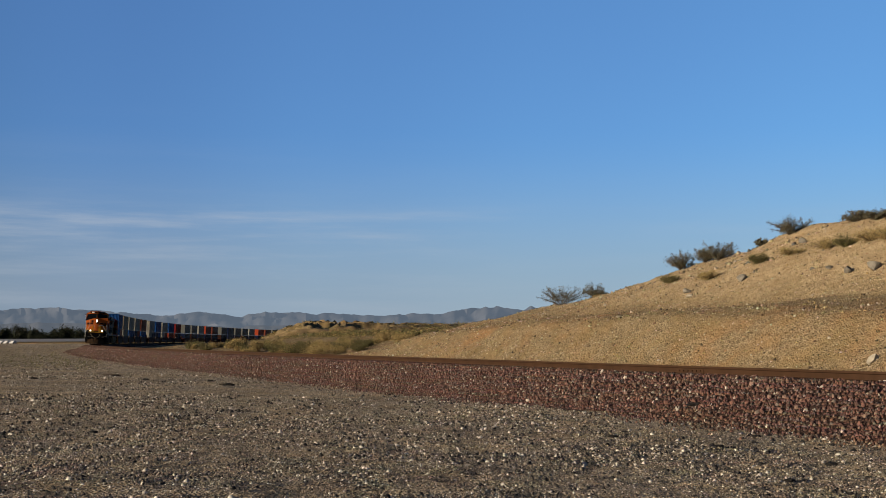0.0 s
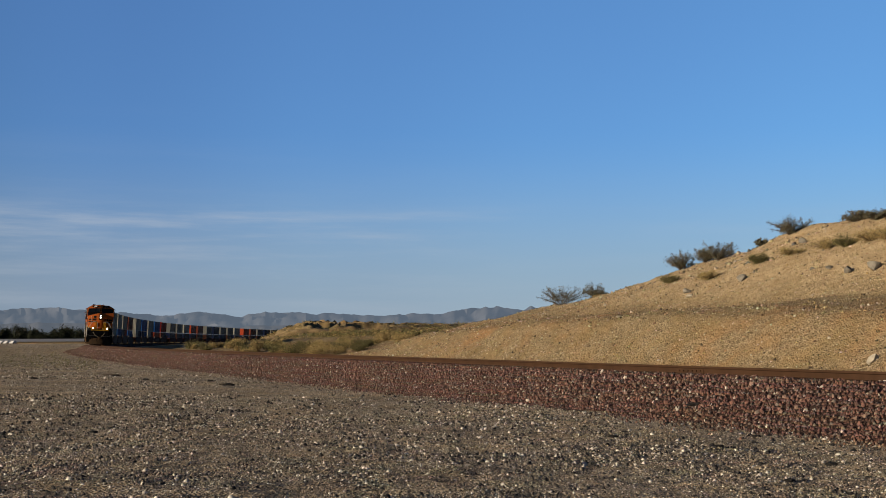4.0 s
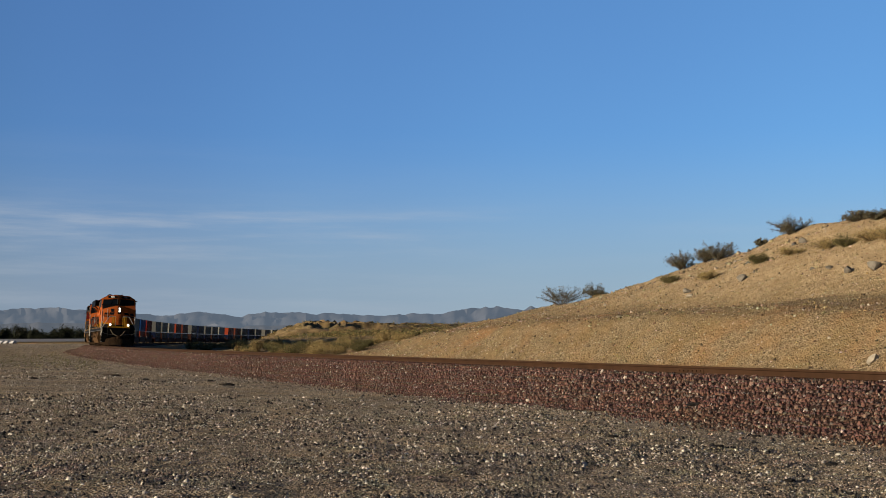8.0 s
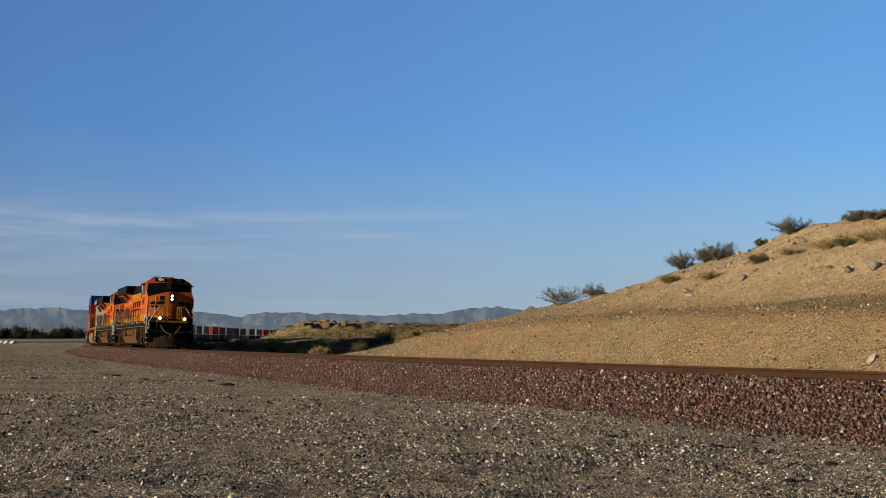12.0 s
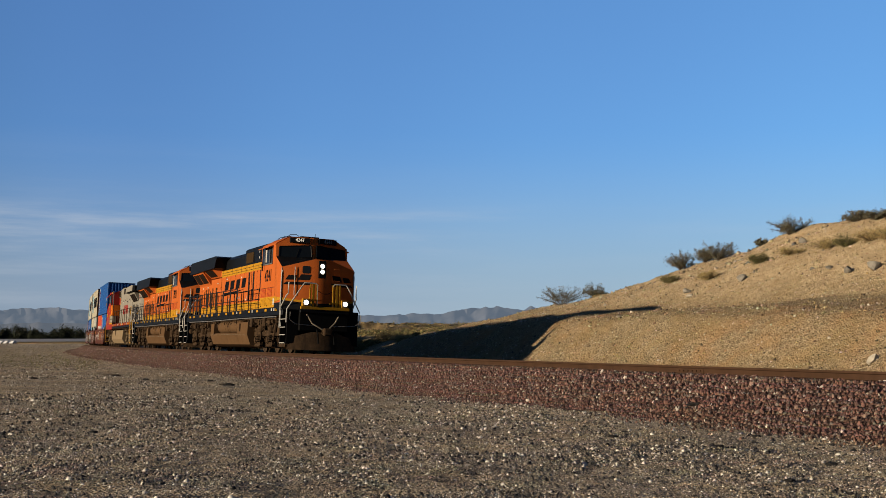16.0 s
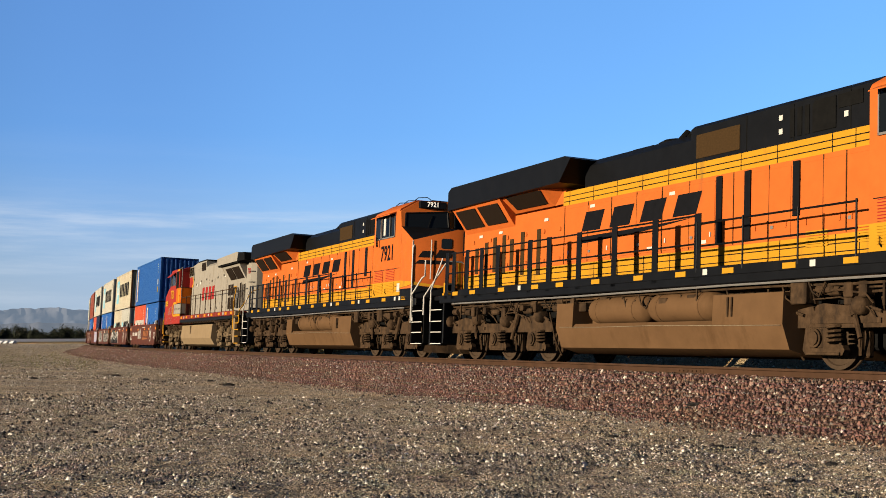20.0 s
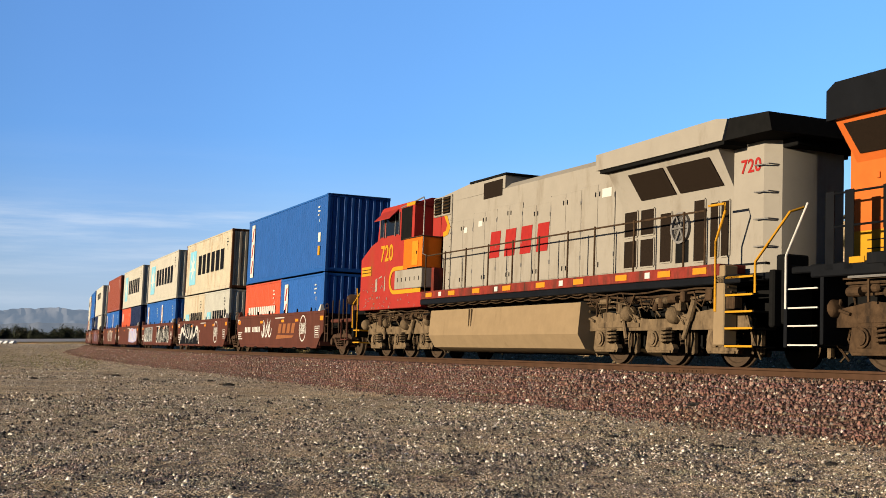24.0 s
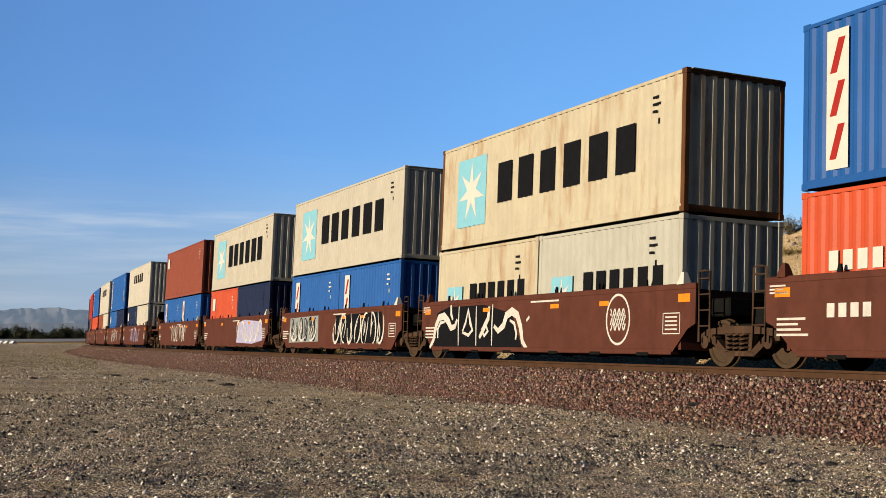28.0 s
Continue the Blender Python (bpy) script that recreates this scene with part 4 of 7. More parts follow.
M_TRUCKTAN = mat("dusty_grey_brown_truck", (0.08, 0.057, 0.034), 0.85, var=0.3, scale=6, bump=0.4, dirt=(0.018, 0.013, 0.009), dirt_amount=0.45, dirt_scale=4)
M_WHEEL = mat("wheel_steel", (0.034, 0.023, 0.015), 0.7, 0.2, var=0.2)
M_WHITE = mat("white_paint", (0.29, 0.28, 0.26), 0.5, var=0.06)
M_SCREEN = mat("radiator_screen", (0.009, 0.006, 0.004), 0.8, var=0.3, scale=40, spec=0.03)
M_BROWN_GRILLE = mat("brown_filter", (0.025, 0.0145, 0.006), 0.85, var=0.3, scale=30)
M_SILVER = mat("silver_grey_paint", (0.15, 0.137, 0.116), 0.55, var=0.05, scale=2.5, dirt=(0.1, 0.084, 0.064), dirt_amount=0.26, dirt_scale=1.3)
M_RED = mat("red_loco_paint", (0.16, 0.0165, 0.013), 0.5, var=0.08, scale=3, dirt=(0.135, 0.026, 0.013), dirt_amount=0.25)
M_SILL = mat("stained_red_sill", (0.11, 0.0165, 0.012), 0.7, var=0.25, scale=5, dirt=(0.03, 0.014, 0.01), dirt_amount=0.6, dirt_scale=2.5)
M_CABORANGE = mat("box_orange", (0.3, 0.068, 0.006), 0.5, var=0.08)
M_WELL = mat("well_car_brown", (0.046, 0.0165, 0.0118), 0.7, var=0.16, scale=2.5, dirt=(0.03, 0.0115, 0.008), dirt_amount=0.3)
M_CARTRUCK = mat("dark_brown_truck_steel", (0.03, 0.018, 0.012), 0.85, var=0.25, scale=6, bump=0.3, dirt=(0.05, 0.03, 0.018), dirt_amount=0.3, dirt_scale=3)
M_AMBER = mat("amber_reflector", (0.33, 0.11, 0.009), 0.4, var=0.1)
M_GRAFFITI = mat("chalky_white_paint", (0.27, 0.265, 0.25), 0.7, var=0.15)
M_GREYPAINT = mat("grey_spray_paint", (0.12, 0.13, 0.135), 0.7, var=0.2)
M_LILAC = mat("lilac_spray_paint", (0.18, 0.18, 0.28), 0.7, var=0.15)
M_INK = mat("charcoal_marking", (0.0045, 0.0048, 0.006), 0.7, var=0.15, spec=0.01)
M_REDMARK = mat("red_marking", (0.16, 0.012, 0.0105), 0.55, var=0.1)
M_SKYMARK = mat("light_blue_marking", (0.1, 0.235, 0.3), 0.55, var=0.06)
M_LAMP = glow("lit_headlight", (1.0, 0.88, 0.68), 3.0)
M_BOARD = glow("lit_number_board", (0.7, 0.66, 0.58), 0.14)
M_LENS = mat("lamp_rim", (0.11, 0.105, 0.1), 0.5, 0.25)
M_CREAMHOSE = mat("cream_hose", (0.15, 0.125, 0.09), 0.6)


def glass(name, color=(0.004, 0.005, 0.006), rough=0.06):
    m = bpy.data.materials.new(name)
    m.use_nodes = True
    b = m.node_tree.nodes["Principled BSDF"]
    b.inputs["Base Color"].default_value = (*color, 1)
    b.inputs["Roughness"].default_value = rough
    b.inputs["Specular IOR Level"].default_value = 0.07
    return m


M_GLASS = glass("tinted_cab_glass")


# ---------------------------------------------------------------- lettering
def letters(text, size, bold=0.012, spread=1.0, depth=0.004):
    c = bpy.data.curves.new("lettering", "FONT")
    c.body, c.size, c.extrude, c.offset, c.space_character = text, size, depth, bold, spread
    c.align_x, c.align_y = "CENTER", "CENTER"
    c.resolution_u = 3
    ob = bpy.data.objects.new("lettering", c)
    me = bpy.data.meshes.new_from_object(ob)
    bpy.data.objects.remove(ob)
    return me


def number_on(parent, text, x, y, z, size, material, narrow=1.0, rz=0.0, rx=90.0, name="number", spread=1.05):
    me = letters(text, size, 0.02 * size, spread)
    me.materials.clear()
    me.materials.append(material)
    for v in me.vertices:
        v.co.x *= narrow
    ob = part(name, me, material, parent)
    ob.matrix_basis = pose(x, y, z, rx, 0, rz)
    return ob


def mark_blocks(parent, x0, x1, z0, z1, y, count, material, slant=0.0, depth=0.004):
    """A row of plain slanted blocks that stands for a company mark."""
    w = (x1 - x0) / count
    h = z1 - z0
    for i in range(count):
        a, b = x0 + w * (i + 0.17), x0 + w * (i + 0.83)
        part("mark_block", Solid().prism([(a, z0), (b, z0), (b + slant * h, z1), (a + slant * h, z1)], y, y - depth, "y"), material, parent)


# ---------------------------------------------------------------- trucks
WHEELSETS = []


def wheelset(parent, x, r, name="wheelset"):
    s = Solid()
    for side in (-1, 1):
        y = side * 0.755
        s.turned((0, y - side * 0.07, 0), (0, y + side * 0.07, 0), [(0, r + 0.025), (0.2, r + 0.02), (0.3, r), (1.0, r - 0.005), (1.0, r - 0.07), (0.8, r - 0.09), (0.7, 0.3 * r), (1.02, 0.26 * r), (1.05, 0.0)], 28)
    s.cyl((0, -1.0, 0), (0, 1.0, 0), 0.09, n=10)
    ob = part(name, s, M_WHEEL, parent, "worn steel wheelset with bright treads")
    ob.location = (x, 0, r)
    WHEELSETS.append((ob, x, r))
    return ob


def coil(s, x, y, z0, z1, r=0.11, turns=5, wire=0.022):
    pts = [(x + r * math.cos(a), y + r * math.sin(a), z0 + (z1 - z0) * i / (turns * 8)) for i, a in enumerate(np.linspace(0, turns * 2 * math.pi, turns * 8 + 1))]
    s.tube(pts, wire, 5)


def loco_truck(parent, cx, axles, material, mirror=1):
    """A three-axle truck: cast side frames with pedestals, springs, brake drums and rigging."""
    rnd = random.Random(int(100 * cx))
    t = new("truck")
    t.empty_display_size = 0.2
    t.parent = parent
    t.location = (cx, 0, 0)
    rel = sorted(a - cx for a in axles)
    lo, hi = rel[0] - 0.75, rel[2] + 0.8
    for side in (-1, 1):
        y = side * 1.13
        ya, yb = sorted((y - side * 0.06, y + side * 0.06))
        s = Solid()
        s.prism([(lo, 0.8), (lo + 0.12, 1.0), (lo + 0.8, 1.1), (rel[1] - 0.95, 1.0), (rel[1] - 0.5, 0.92), (rel[1] + 0.5, 0.92), (rel[1] + 0.95, 1.0), (hi - 0.8, 1.1), (hi - 0.12, 1.0), (hi, 0.8), (hi, 0.69), (lo, 0.69)], ya, yb)
        s.prism([(lo + 0.5, 0.84), (lo + 1.0, 0.9), (rel[1] - 0.7, 0.84), (rel[1] - 0.7, 0.76), (lo + 0.5, 0.76)], yb if side > 0 else ya, (yb if side > 0 else ya) + side * 0.03)
        part("side_frame", s, material, t, "dust-covered cast steel side frame")
        for a in rel:
            d = Solid().prism([(a - 0.4, 0.7), (a - 0.47, 0.32), (a - 0.4, 0.24), (a + 0.5, 0.24), (a + 0.55, 0.33), (a + 0.5, 0.41), (a + 0.19, 0.42), (a + 0.14, 0.7)], ya, yb)
            d.box(a - 0.34, a + 0.46, *sorted((y, y + side * 0.1)), 0.24, 0.29, 0.01)
            part("pedestal", d, material, t, "cast pedestal round the axle")
            b = Solid()
            b.box(a - 0.31, a + 0.06, *sorted((side * 1.08, side * 1.21)), 0.33, 0.7, 0.04)
            b.turned((a - 0.125, side * 1.2, 0.52), (a - 0.125, side * 1.3, 0.52), [(0, 0.16), (0.5, 0.16), (0.5, 0.12), (0.8, 0.12), (1, 0.05), (1, 0)], 18)
            part("axle_box", b, material, t)
            c = Solid()
            coil(c, a + 0.34, side * 1.2, 0.42, 0.72, 0.12, 4, 0.027)
            part("coil_spring", c, material, t)
            part("brake_shoe", Solid().box(a + 0.62, a + 0.74, *sorted((side * 0.72, side * 0.86)), 0.22, 0.75, 0.03), material, t)
            g = Solid().tube([(a + 0.68, side * 0.95, 0.9), (a + 0.72, side * 1.02, 0.55), (a + 0.66, side * 0.95, 0.25)], 0.03, 6)
            part("brake_hanger", g, material, t)
            g = Solid().tube([(a - 0.6, side * 1.0, 0.88), (a - 0.64, side * 1.04, 0.5), (a - 0.58, side * 0.95, 0.3)], 0.022, 6)
            part("brake_hanger", g, material, t)
        # round brake drums standing proud of the frame
        for a, z, r in ((lo - 0.08, 1.0, 0.17), (rel[0] + 1.0, 1.04, 0.16), (rel[1] + 0.62, 0.98, 0.17), (rel[2] + 0.32, 1.06, 0.15)):
            d = Solid().turned((a, side * 1.08, z), (a, side * 1.42, z), [(0, r * 0.8), (0.1, r), (0.62, r), (0.75, r * 0.9), (0.92, r * 0.55), (1, 0.03)], 16)
            d.cyl((a + 0.05, side * 1.2, z), (a + 0.42, side * 1.22, z - 0.1), 0.028, n=8)
            part("brake_drum", d, material, t)
        for a, k in ((rel[0] + 0.72, 1), (rel[2] - 0.78, -1)):
            g = Solid().tube([(a, side * 1.24, 1.26), (a + 0.3 * k, side * 1.28, 0.52)], 0.045)
            g.tube([(a, side * 1.24, 1.26), (a + 0.15 * k, side * 1.26, 0.88)], 0.07)
            part("damper", g, material, t)
        for a, k in ((lo, -1), (hi, 1)):
            part("sand_pipe", Solid().tube([(a - 0.1 * k, side * 1.2, 1.15), (a + 0.12 * k, side * 1.15, 0.5), (a + 0.02 * k, side * 0.9, 0.16)], 0.024, 6), material, t)
        # pipes and small gear above the frame
        for k in range(7):
            x0, z0, yy = rnd.uniform(lo, hi - 1.4), rnd.uniform(1.1, 1.42), side * rnd.uniform(1.16, 1.36)
            x1 = x0 + rnd.uniform(0.7, 1.6)
            zb = z0 + rnd.uniform(-0.2, 0.06)
            part("pipe", Solid().tube([(x0, yy - side * 0.1, z0 - 0.18), (x0 + 0.05, yy, z0), (0.5 * (x0 + x1), yy, z0 + 0.02), (x1 - 0.1, yy, zb), (x1, yy - side * 0.06, zb - 0.15)], rnd.choice((0.014, 0.018, 0.026)), 6), material, t)
        for k in range(5):
            x0, z0, yy = lo + 0.3 + (hi - lo - 0.6) * (k + rnd.random()) / 5, rnd.uniform(1.12, 1.4), side * rnd.uniform(1.2, 1.36)
            g = Solid()
            if k % 2:
                g.box(x0 - 0.1, x0 + 0.1, *sorted((yy - side * 0.16, yy)), z0 - 0.13, z0 + 0.1, 0.02)
            else:
                g.turned((x0 - 0.2, yy, z0), (x0 + 0.2, yy, z0), [(0, 0.03), (0.05, 0.07), (0.9, 0.07), (1, 0.03)], 10)
            part("valve", g, material, t)
    part("truck_bolster", Solid().box(rel[0] - 0.2, rel[2] + 0.2, -0.55, 0.55, 0.35, 0.95, 0.05), M_SOOT_SHADE, t)
    for a in rel:
        wheelset(t, a, 0.53)
    return t


def underframe_clutter(parent, x0, x1, z, material, seed):
    """Pipes, valves, reservoirs and hangers below the walkway."""
    rnd = random.Random(seed)
    for k in range(4):
        zz = z - 0.05 - 0.07 * k
        y = -1.42 + 0.07 * k
        pts = [(x0 + (x1 - x0) * i / 10, y, zz + rnd.uniform(-0.03, 0.03)) for i in range(11)]
        part("pipe", Solid().tube(pts, 0.018 + 0.006 * (k % 2), 6), material, parent)
        part("pipe", Solid().tube([(a, -b, c) for a, b, c in pts], 0.018, 6), material, parent)
    for i in range(int((x1 - x0) / 0.36)):
        x = x0 + 0.3 + i * 0.36 + rnd.uniform(-0.15, 0.15)
        b = Solid()
        kind = rnd.random()
        zz = z - 0.06 - rnd.uniform(0, 0.16)
        y = -1.46 + rnd.uniform(0, 0.12)
        if kind < 0.3:
            w = rnd.uniform(0.06, 0.15)
            b.box(x - w, x + w, y, y + 0.2, zz - rnd.uniform(0.12, 0.3), zz, 0.02)
        elif kind < 0.5:
            b.cyl((x - 0.14, y + 0.1, zz - 0.08), (x + 0.14, y + 0.1, zz - 0.08), 0.08, n=10)
        elif kind < 0.7:
            b.box(x - 0.02, x + 0.02, y, y + 0.03, zz - 0.34, zz + 0.05)
        else:
            b.tube([(x, y, zz + 0.05), (x + 0.1, y, zz - 0.15), (x + 0.25, y + 0.02, zz - 0.24), (x + 0.4, y + 0.03, zz)], 0.018, 6)
        part("valve", b, material, parent)


def coupler(parent, x, sign, material=None):
    s = Solid()
    a, b = sorted((x, x + sign * 0.45))
    s.box(a, b, -0.08, 0.08, 0.78, 0.96, 0.02)
    c, d = sorted((x + sign * 0.4, x + sign * 0.66))
    s.box(c, d, -0.17, 0.17, 0.72, 1.02, 0.05)
    part("coupler", s, material or M_DUSTY, parent)


def side_rails(parent, posts, z0, z1, material, y=1.48, thick=0.035, mid=None, wide=0.0, sides=(-1, 1)):
    """Upright posts with a top rail and one rail lower down."""
    for side in sides:
        for x in posts:
            s = Solid()
            if wide:
                s.box(x - wide / 2, x + wide / 2, *sorted((side * (y - 0.03), side * y)), z0, z1, 0.008)
            else:
                s.cyl((x, side * y, z0), (x, side * y, z1), thick / 2, n=8)
            part("handrail_post", s, material, parent)
        for zz in [z1 - 0.04] + (mid or []):
            s = Solid().tube([(x, side * (y - 0.02), zz) for x in (posts[0], *posts[1:])], 0.02, 6)
            part("handrail", s, material, parent)


# ---------------------------------------------------------------- orange road locomotive
def orange_locomotive(number, label, lit):
    lamp = M_LAMP if lit else M_GLASS
    t = thing("diesel_locomotive", label, "locomotive", "locomotives")
    for cx, ax in ((7.15, (9.25, 7.15, 5.05)), (-7.2, (-5.1, -7.2, -9.25))):
        loco_truck(t, cx, ax, M_DUSTY)
    # frame sill and deck
    part("sill", Solid().box(-10.3, 10.3, -1.5, 1.5, 1.5, 1.72, 0.02), M_BLACK, t)
    part("sill_apron", Solid().box(-9.0, 10.0, -1.512, 1.512, 1.66, 1.84, 0.01), M_BLACK, t)
    part("centre_frame", Solid().box(-10.4, 10.4, -0.75, 0.75, 1.0, 1.5, 0.03), M_SOOT_SHADE, t)
    for x in (-9.2, -8.1, -6.4, -4.6, -3.4, -1.8, -0.1, 1.4, 2.9, 4.6, 6.1, 7.6, 9.3):
        part("reflector", Solid().box(x - 0.17, x + 0.17, -1.52, -1.505, 1.69, 1.79), M_YELLOW, t)
    for x in (2.2, 5.2, 8.6, 9.0, -5.4):
        part("stencil_plate", Solid().box(x - 0.07, x + 0.07, -1.522, -1.506, 1.69, 1.8), M_WHITE, t)
    # fuel tank with two air reservoirs in its recess
    prof = [(-1.5, 1.3), (-1.52, 0.75), (-1.36, 0.32), (-0.9, 0.2), (0.9, 0.2), (1.36, 0.32), (1.52, 0.75), (1.5, 1.3)]
    low = [(-1.44, 0.84), (-1.52, 0.75), (-1.36, 0.32), (-0.9, 0.2), (0.9, 0.2), (1.36, 0.32), (1.52, 0.75), (1.44, 0.84)]
    s = Solid().prism(prof, 2.45, 4.45, "x")
    s.prism(low, -2.75, 2.45, "x").prism(prof, -3.5, -2.75, "x")
    s.box(-3.4, 4.4, -1.0, 1.0, 0.8, 1.45)
    part("fuel_tank", s, M_TANK, t, "long fuel tank caked in brown dust")
    part("tank_ladder", Solid().box(2.9, 2.94, -1.54, -1.5, 0.9, 1.25).box(3.02, 3.06, -1.54, -1.5, 0.9, 1.25), M_DUSTY, t)
    part("tank_trim", Solid().tube([(-3.3, -1.535, 0.77), (-1.5, -1.535, 0.755), (0.4, -1.535, 0.765), (2.2, -1.535, 0.745), (4.4, -1.535, 0.73)], 0.0045, 4), M_CREAMHOSE, t)
    for side in (-1, 1):
        for a, b in ((-2.3, 0.0), (0.06, 2.32)):
            s = Solid().turned((a, side * 1.18, 1.13), (b, side * 1.18, 1.13), [(0, 0.0), (0.0, 0.14), (0.04, 0.25), (0.1, 0.29), (0.9, 0.29), (0.96, 0.25), (1, 0.14), (1, 0)], 20)
            s.cyl((a + 0.4, side * 1.18, 1.13), (a + 0.44, side * 1.18, 1.13), 0.297, n=20).cyl((b - 0.44, side * 1.18, 1.13), (b - 0.4, side * 1.18, 1.13), 0.297, n=20)
            part("air_reservoir", s, M_TANK, t, "horizontal air reservoir under brown dust")
    underframe_clutter(t, -9.6, 9.8, 1.52, M_DUSTY, 4)
    # long hood in paint bands
    W = 0.92
    part("hood_lower", Solid().box(-10.0, 6.6, -W, W, 1.72, 2.28), M_YELLOW, t, "yellow lower hood band")
    part("hood_side", Solid().box(-10.0, 6.6, -W - 0.002, W + 0.002, 2.28, 3.69), M_ORANGE, t, "orange hood side")
    part("hood_stripe", Solid().box(-4.4, 6.6, -W, W, 3.69, 4.02), M_YELLOW, t, "yellow upper hood stripe")
    part("hood_roof", Solid().prism([(-W, 4.02), (-W, 4.5), (-W + 0.16, 4.66), (W - 0.16, 4.66), (W, 4.5), (W, 4.02)], -3.4, 0.8, "x"), M_BLACK, t, "black rounded hood roof")
    part("blower_housing", Solid().prism([(-W, 4.02), (-W, 4.72), (-W + 0.1, 4.8), (W - 0.1, 4.8), (W, 4.72), (W, 4.02)], 0.8, 6.6, "x"), M_BLACK, t)
    for z in (3.78, 3.9, 1.98, 2.12):
        part("stripe_line", Solid().box(-4.35 if z > 3 else -9.6, 6.5, -W - 0.012, -W, z - 0.008, z + 0.008), M_BLACK, t)
    part("intake_filter", Solid().box(1.0, 2.4, -W - 0.015, W + 0.015, 4.1, 4.58, 0.005), M_BROWN_GRILLE, t)
    for x in (3.85, 4.05, 4.25, 4.45):
        part("louvre", Solid().box(x, x + 0.12, -W - 0.012, W + 0.012, 4.1, 4.62), M_SOOT_SHADE, t)
    part("vent", Solid().box(5.1, 5.7, -W - 0.014, W + 0.014, 4.42, 4.66), M_SOOT_SHADE, t)
    for x, z in ((3.6, 4.5), (3.6, 4.25), (5.3, 4.3)):
        part("warning_decal", Solid().box(x - 0.05, x + 0.05, -W - 0.012, -W, z - 0.05, z + 0.05), M_WHITE, t)
    part("exhaust_stack", Solid().box(-2.2, -1.3, -0.45, 0.45, 4.62, 4.78, 0.03), M_SOOT_SHADE, t)
    for x in (0.5, 0.75):
        part("horn", Solid().cyl((x, -0.5, 4.74), (x + 0.22, -0.5, 4.76), 0.05, 0.09, 10), M_SOOT_SHADE, t)
    # doors and the dark gaps between them
    for x, a, b in ((1.8, 2.34, 3.66), (2.68, 2.34, 3.66), (4.06, 2.68, 3.66)):
        part("door_gap", Solid().box(x - 0.09, x + 0.09, -W - 0.035, W + 0.035, a, b, 0.006), M_BLACK, t)
    for x0, x1 in ((2.8, 3.9), (4.2, 5.3), (5.35, 6.5), (-4.2, -2.2), (-2.15, -0.2), (-0.15, 1.65)):
        for side in (-1, 1):
            part("engine_door", Solid().box(x0, x1, *sorted((side * W, side * (W + 0.014))), 2.34, 3.6, 0.006), M_ORANGE, t)
        for x in (x0 + 0.12, x1 - 0.12):
            part("door_latch", Solid().box(x - 0.02, x + 0.02, -W - 0.03, -W, 2.5, 2.6), M_WHITE if x0 < 0 else M_ORANGE, t)
    for x, a, b in ((-9.15, 2.3, 3.0), (-8.55, 2.2, 3.12), (-8.05, 2.3, 3.22), (-7.5, 2.25, 3.24), (-7.05, 2.3, 3.1), (-6.45, 2.15, 3.24), (-6.05, 2.28, 2.98), (-5.58, 2.1, 3.24)):
        part("radiator_door_slot", Solid().box(x - 0.1, x + 0.1, -W - 0.014, W + 0.014, a, b), M_BROWN_GRILLE, t)
    for x in (4.6, 5.9):
        s = Solid()
        for k in range(6):
            s.box(x - 0.28, x + 0.28, -W - 0.02, -W, 2.1 + 0.05 * k, 2.13 + 0.05 * k)
        part("louvre_panel", s, M_YELLOW, t)
    # flared radiator cab and its black wing
    fl = [(-W, 3.42), (-1.42, 4.1), (1.42, 4.1), (W, 3.42)]
    part("radiator_flare", Solid().prism(fl, -9.85, -6.9, "x"), M_ORANGE, t)
    fl2 = [(-W, 3.74), (-1.42, 4.16), (1.42, 4.16), (W, 3.74)]
    s = Solid().prism(fl2, -6.9, -4.8, "x")
    s.loft([[(-4.8, -W, 3.74), (-4.8, -1.42, 4.16), (-4.8, 1.42, 4.16), (-4.8, W, 3.74)], [(-4.3, -W + 0.01, 3.75), (-4.3, -W, 4.16), (-4.3, W, 4.16), (-4.3, W - 0.01, 3.75)]])
    part("radiator_flare", s, M_ORANGE, t)
    for x0, x1, za, zb in ((-9.66, -8.5, 3.54, 4.0), (-8.28, -7.12, 3.54, 4.0), (-6.62, -5.0, 3.8, 4.08)):
        for side in (-1, 1):
            yy = lambda z: side * (W + (z - (3.42 if x0 < -7 else 3.74)) / (0.68 if x0 < -7 else 0.42) * 0.5 + 0.012)
            q = [(x0, yy(za), za), (x1, yy(za), za), (x1 + (0.2 if x0 > -7 else 0.02), yy(zb), zb), (x0 - 0.02, yy(zb), zb)]
            s = Solid().loft([q, [(a, b + side * 0.02, c) for a, b, c in q]])
            part("radiator_screen", s, M_SCREEN, t)
    wing = [(-9.95, 4.06), (-9.95, 4.56), (-9.75, 4.68), (-3.35, 4.7), (-3.1, 4.62), (-3.6, 4.12)]
    part("radiator_wing", Solid().prism(wing, -1.5, 1.5), M_BLACK, t, "wide black radiator wing on the roof")
    for x in (-8.8, -6.9, -5.0):
        part("radiator_fan", Solid().cyl((x, 0, 4.64), (x, 0, 4.71), 0.75, n=20), M_BLACK, t)
    # seams between the hood doors and small latches beside them
    for k, x in enumerate((-4.3, -3.2, -2.18, -1.15, -0.17, 0.8, 2.24, 3.3, 4.75, 5.32, 5.95)):
        part("door_seam", Solid().box(x - 0.007, x + 0.007, -W - 0.0165, -W, 2.3, 3.68), M_BROWN_GRILLE, t)
        part("stripe_seam", Solid().box(x + 0.2, x + 0.215, -W - 0.006, -W, 3.69, 4.02), M_BLACK, t)
        part("stripe_seam", Solid().box(x + 0.3, x + 0.315, -W - 0.006, -W, 1.84, 2.28), M_BLACK, t)
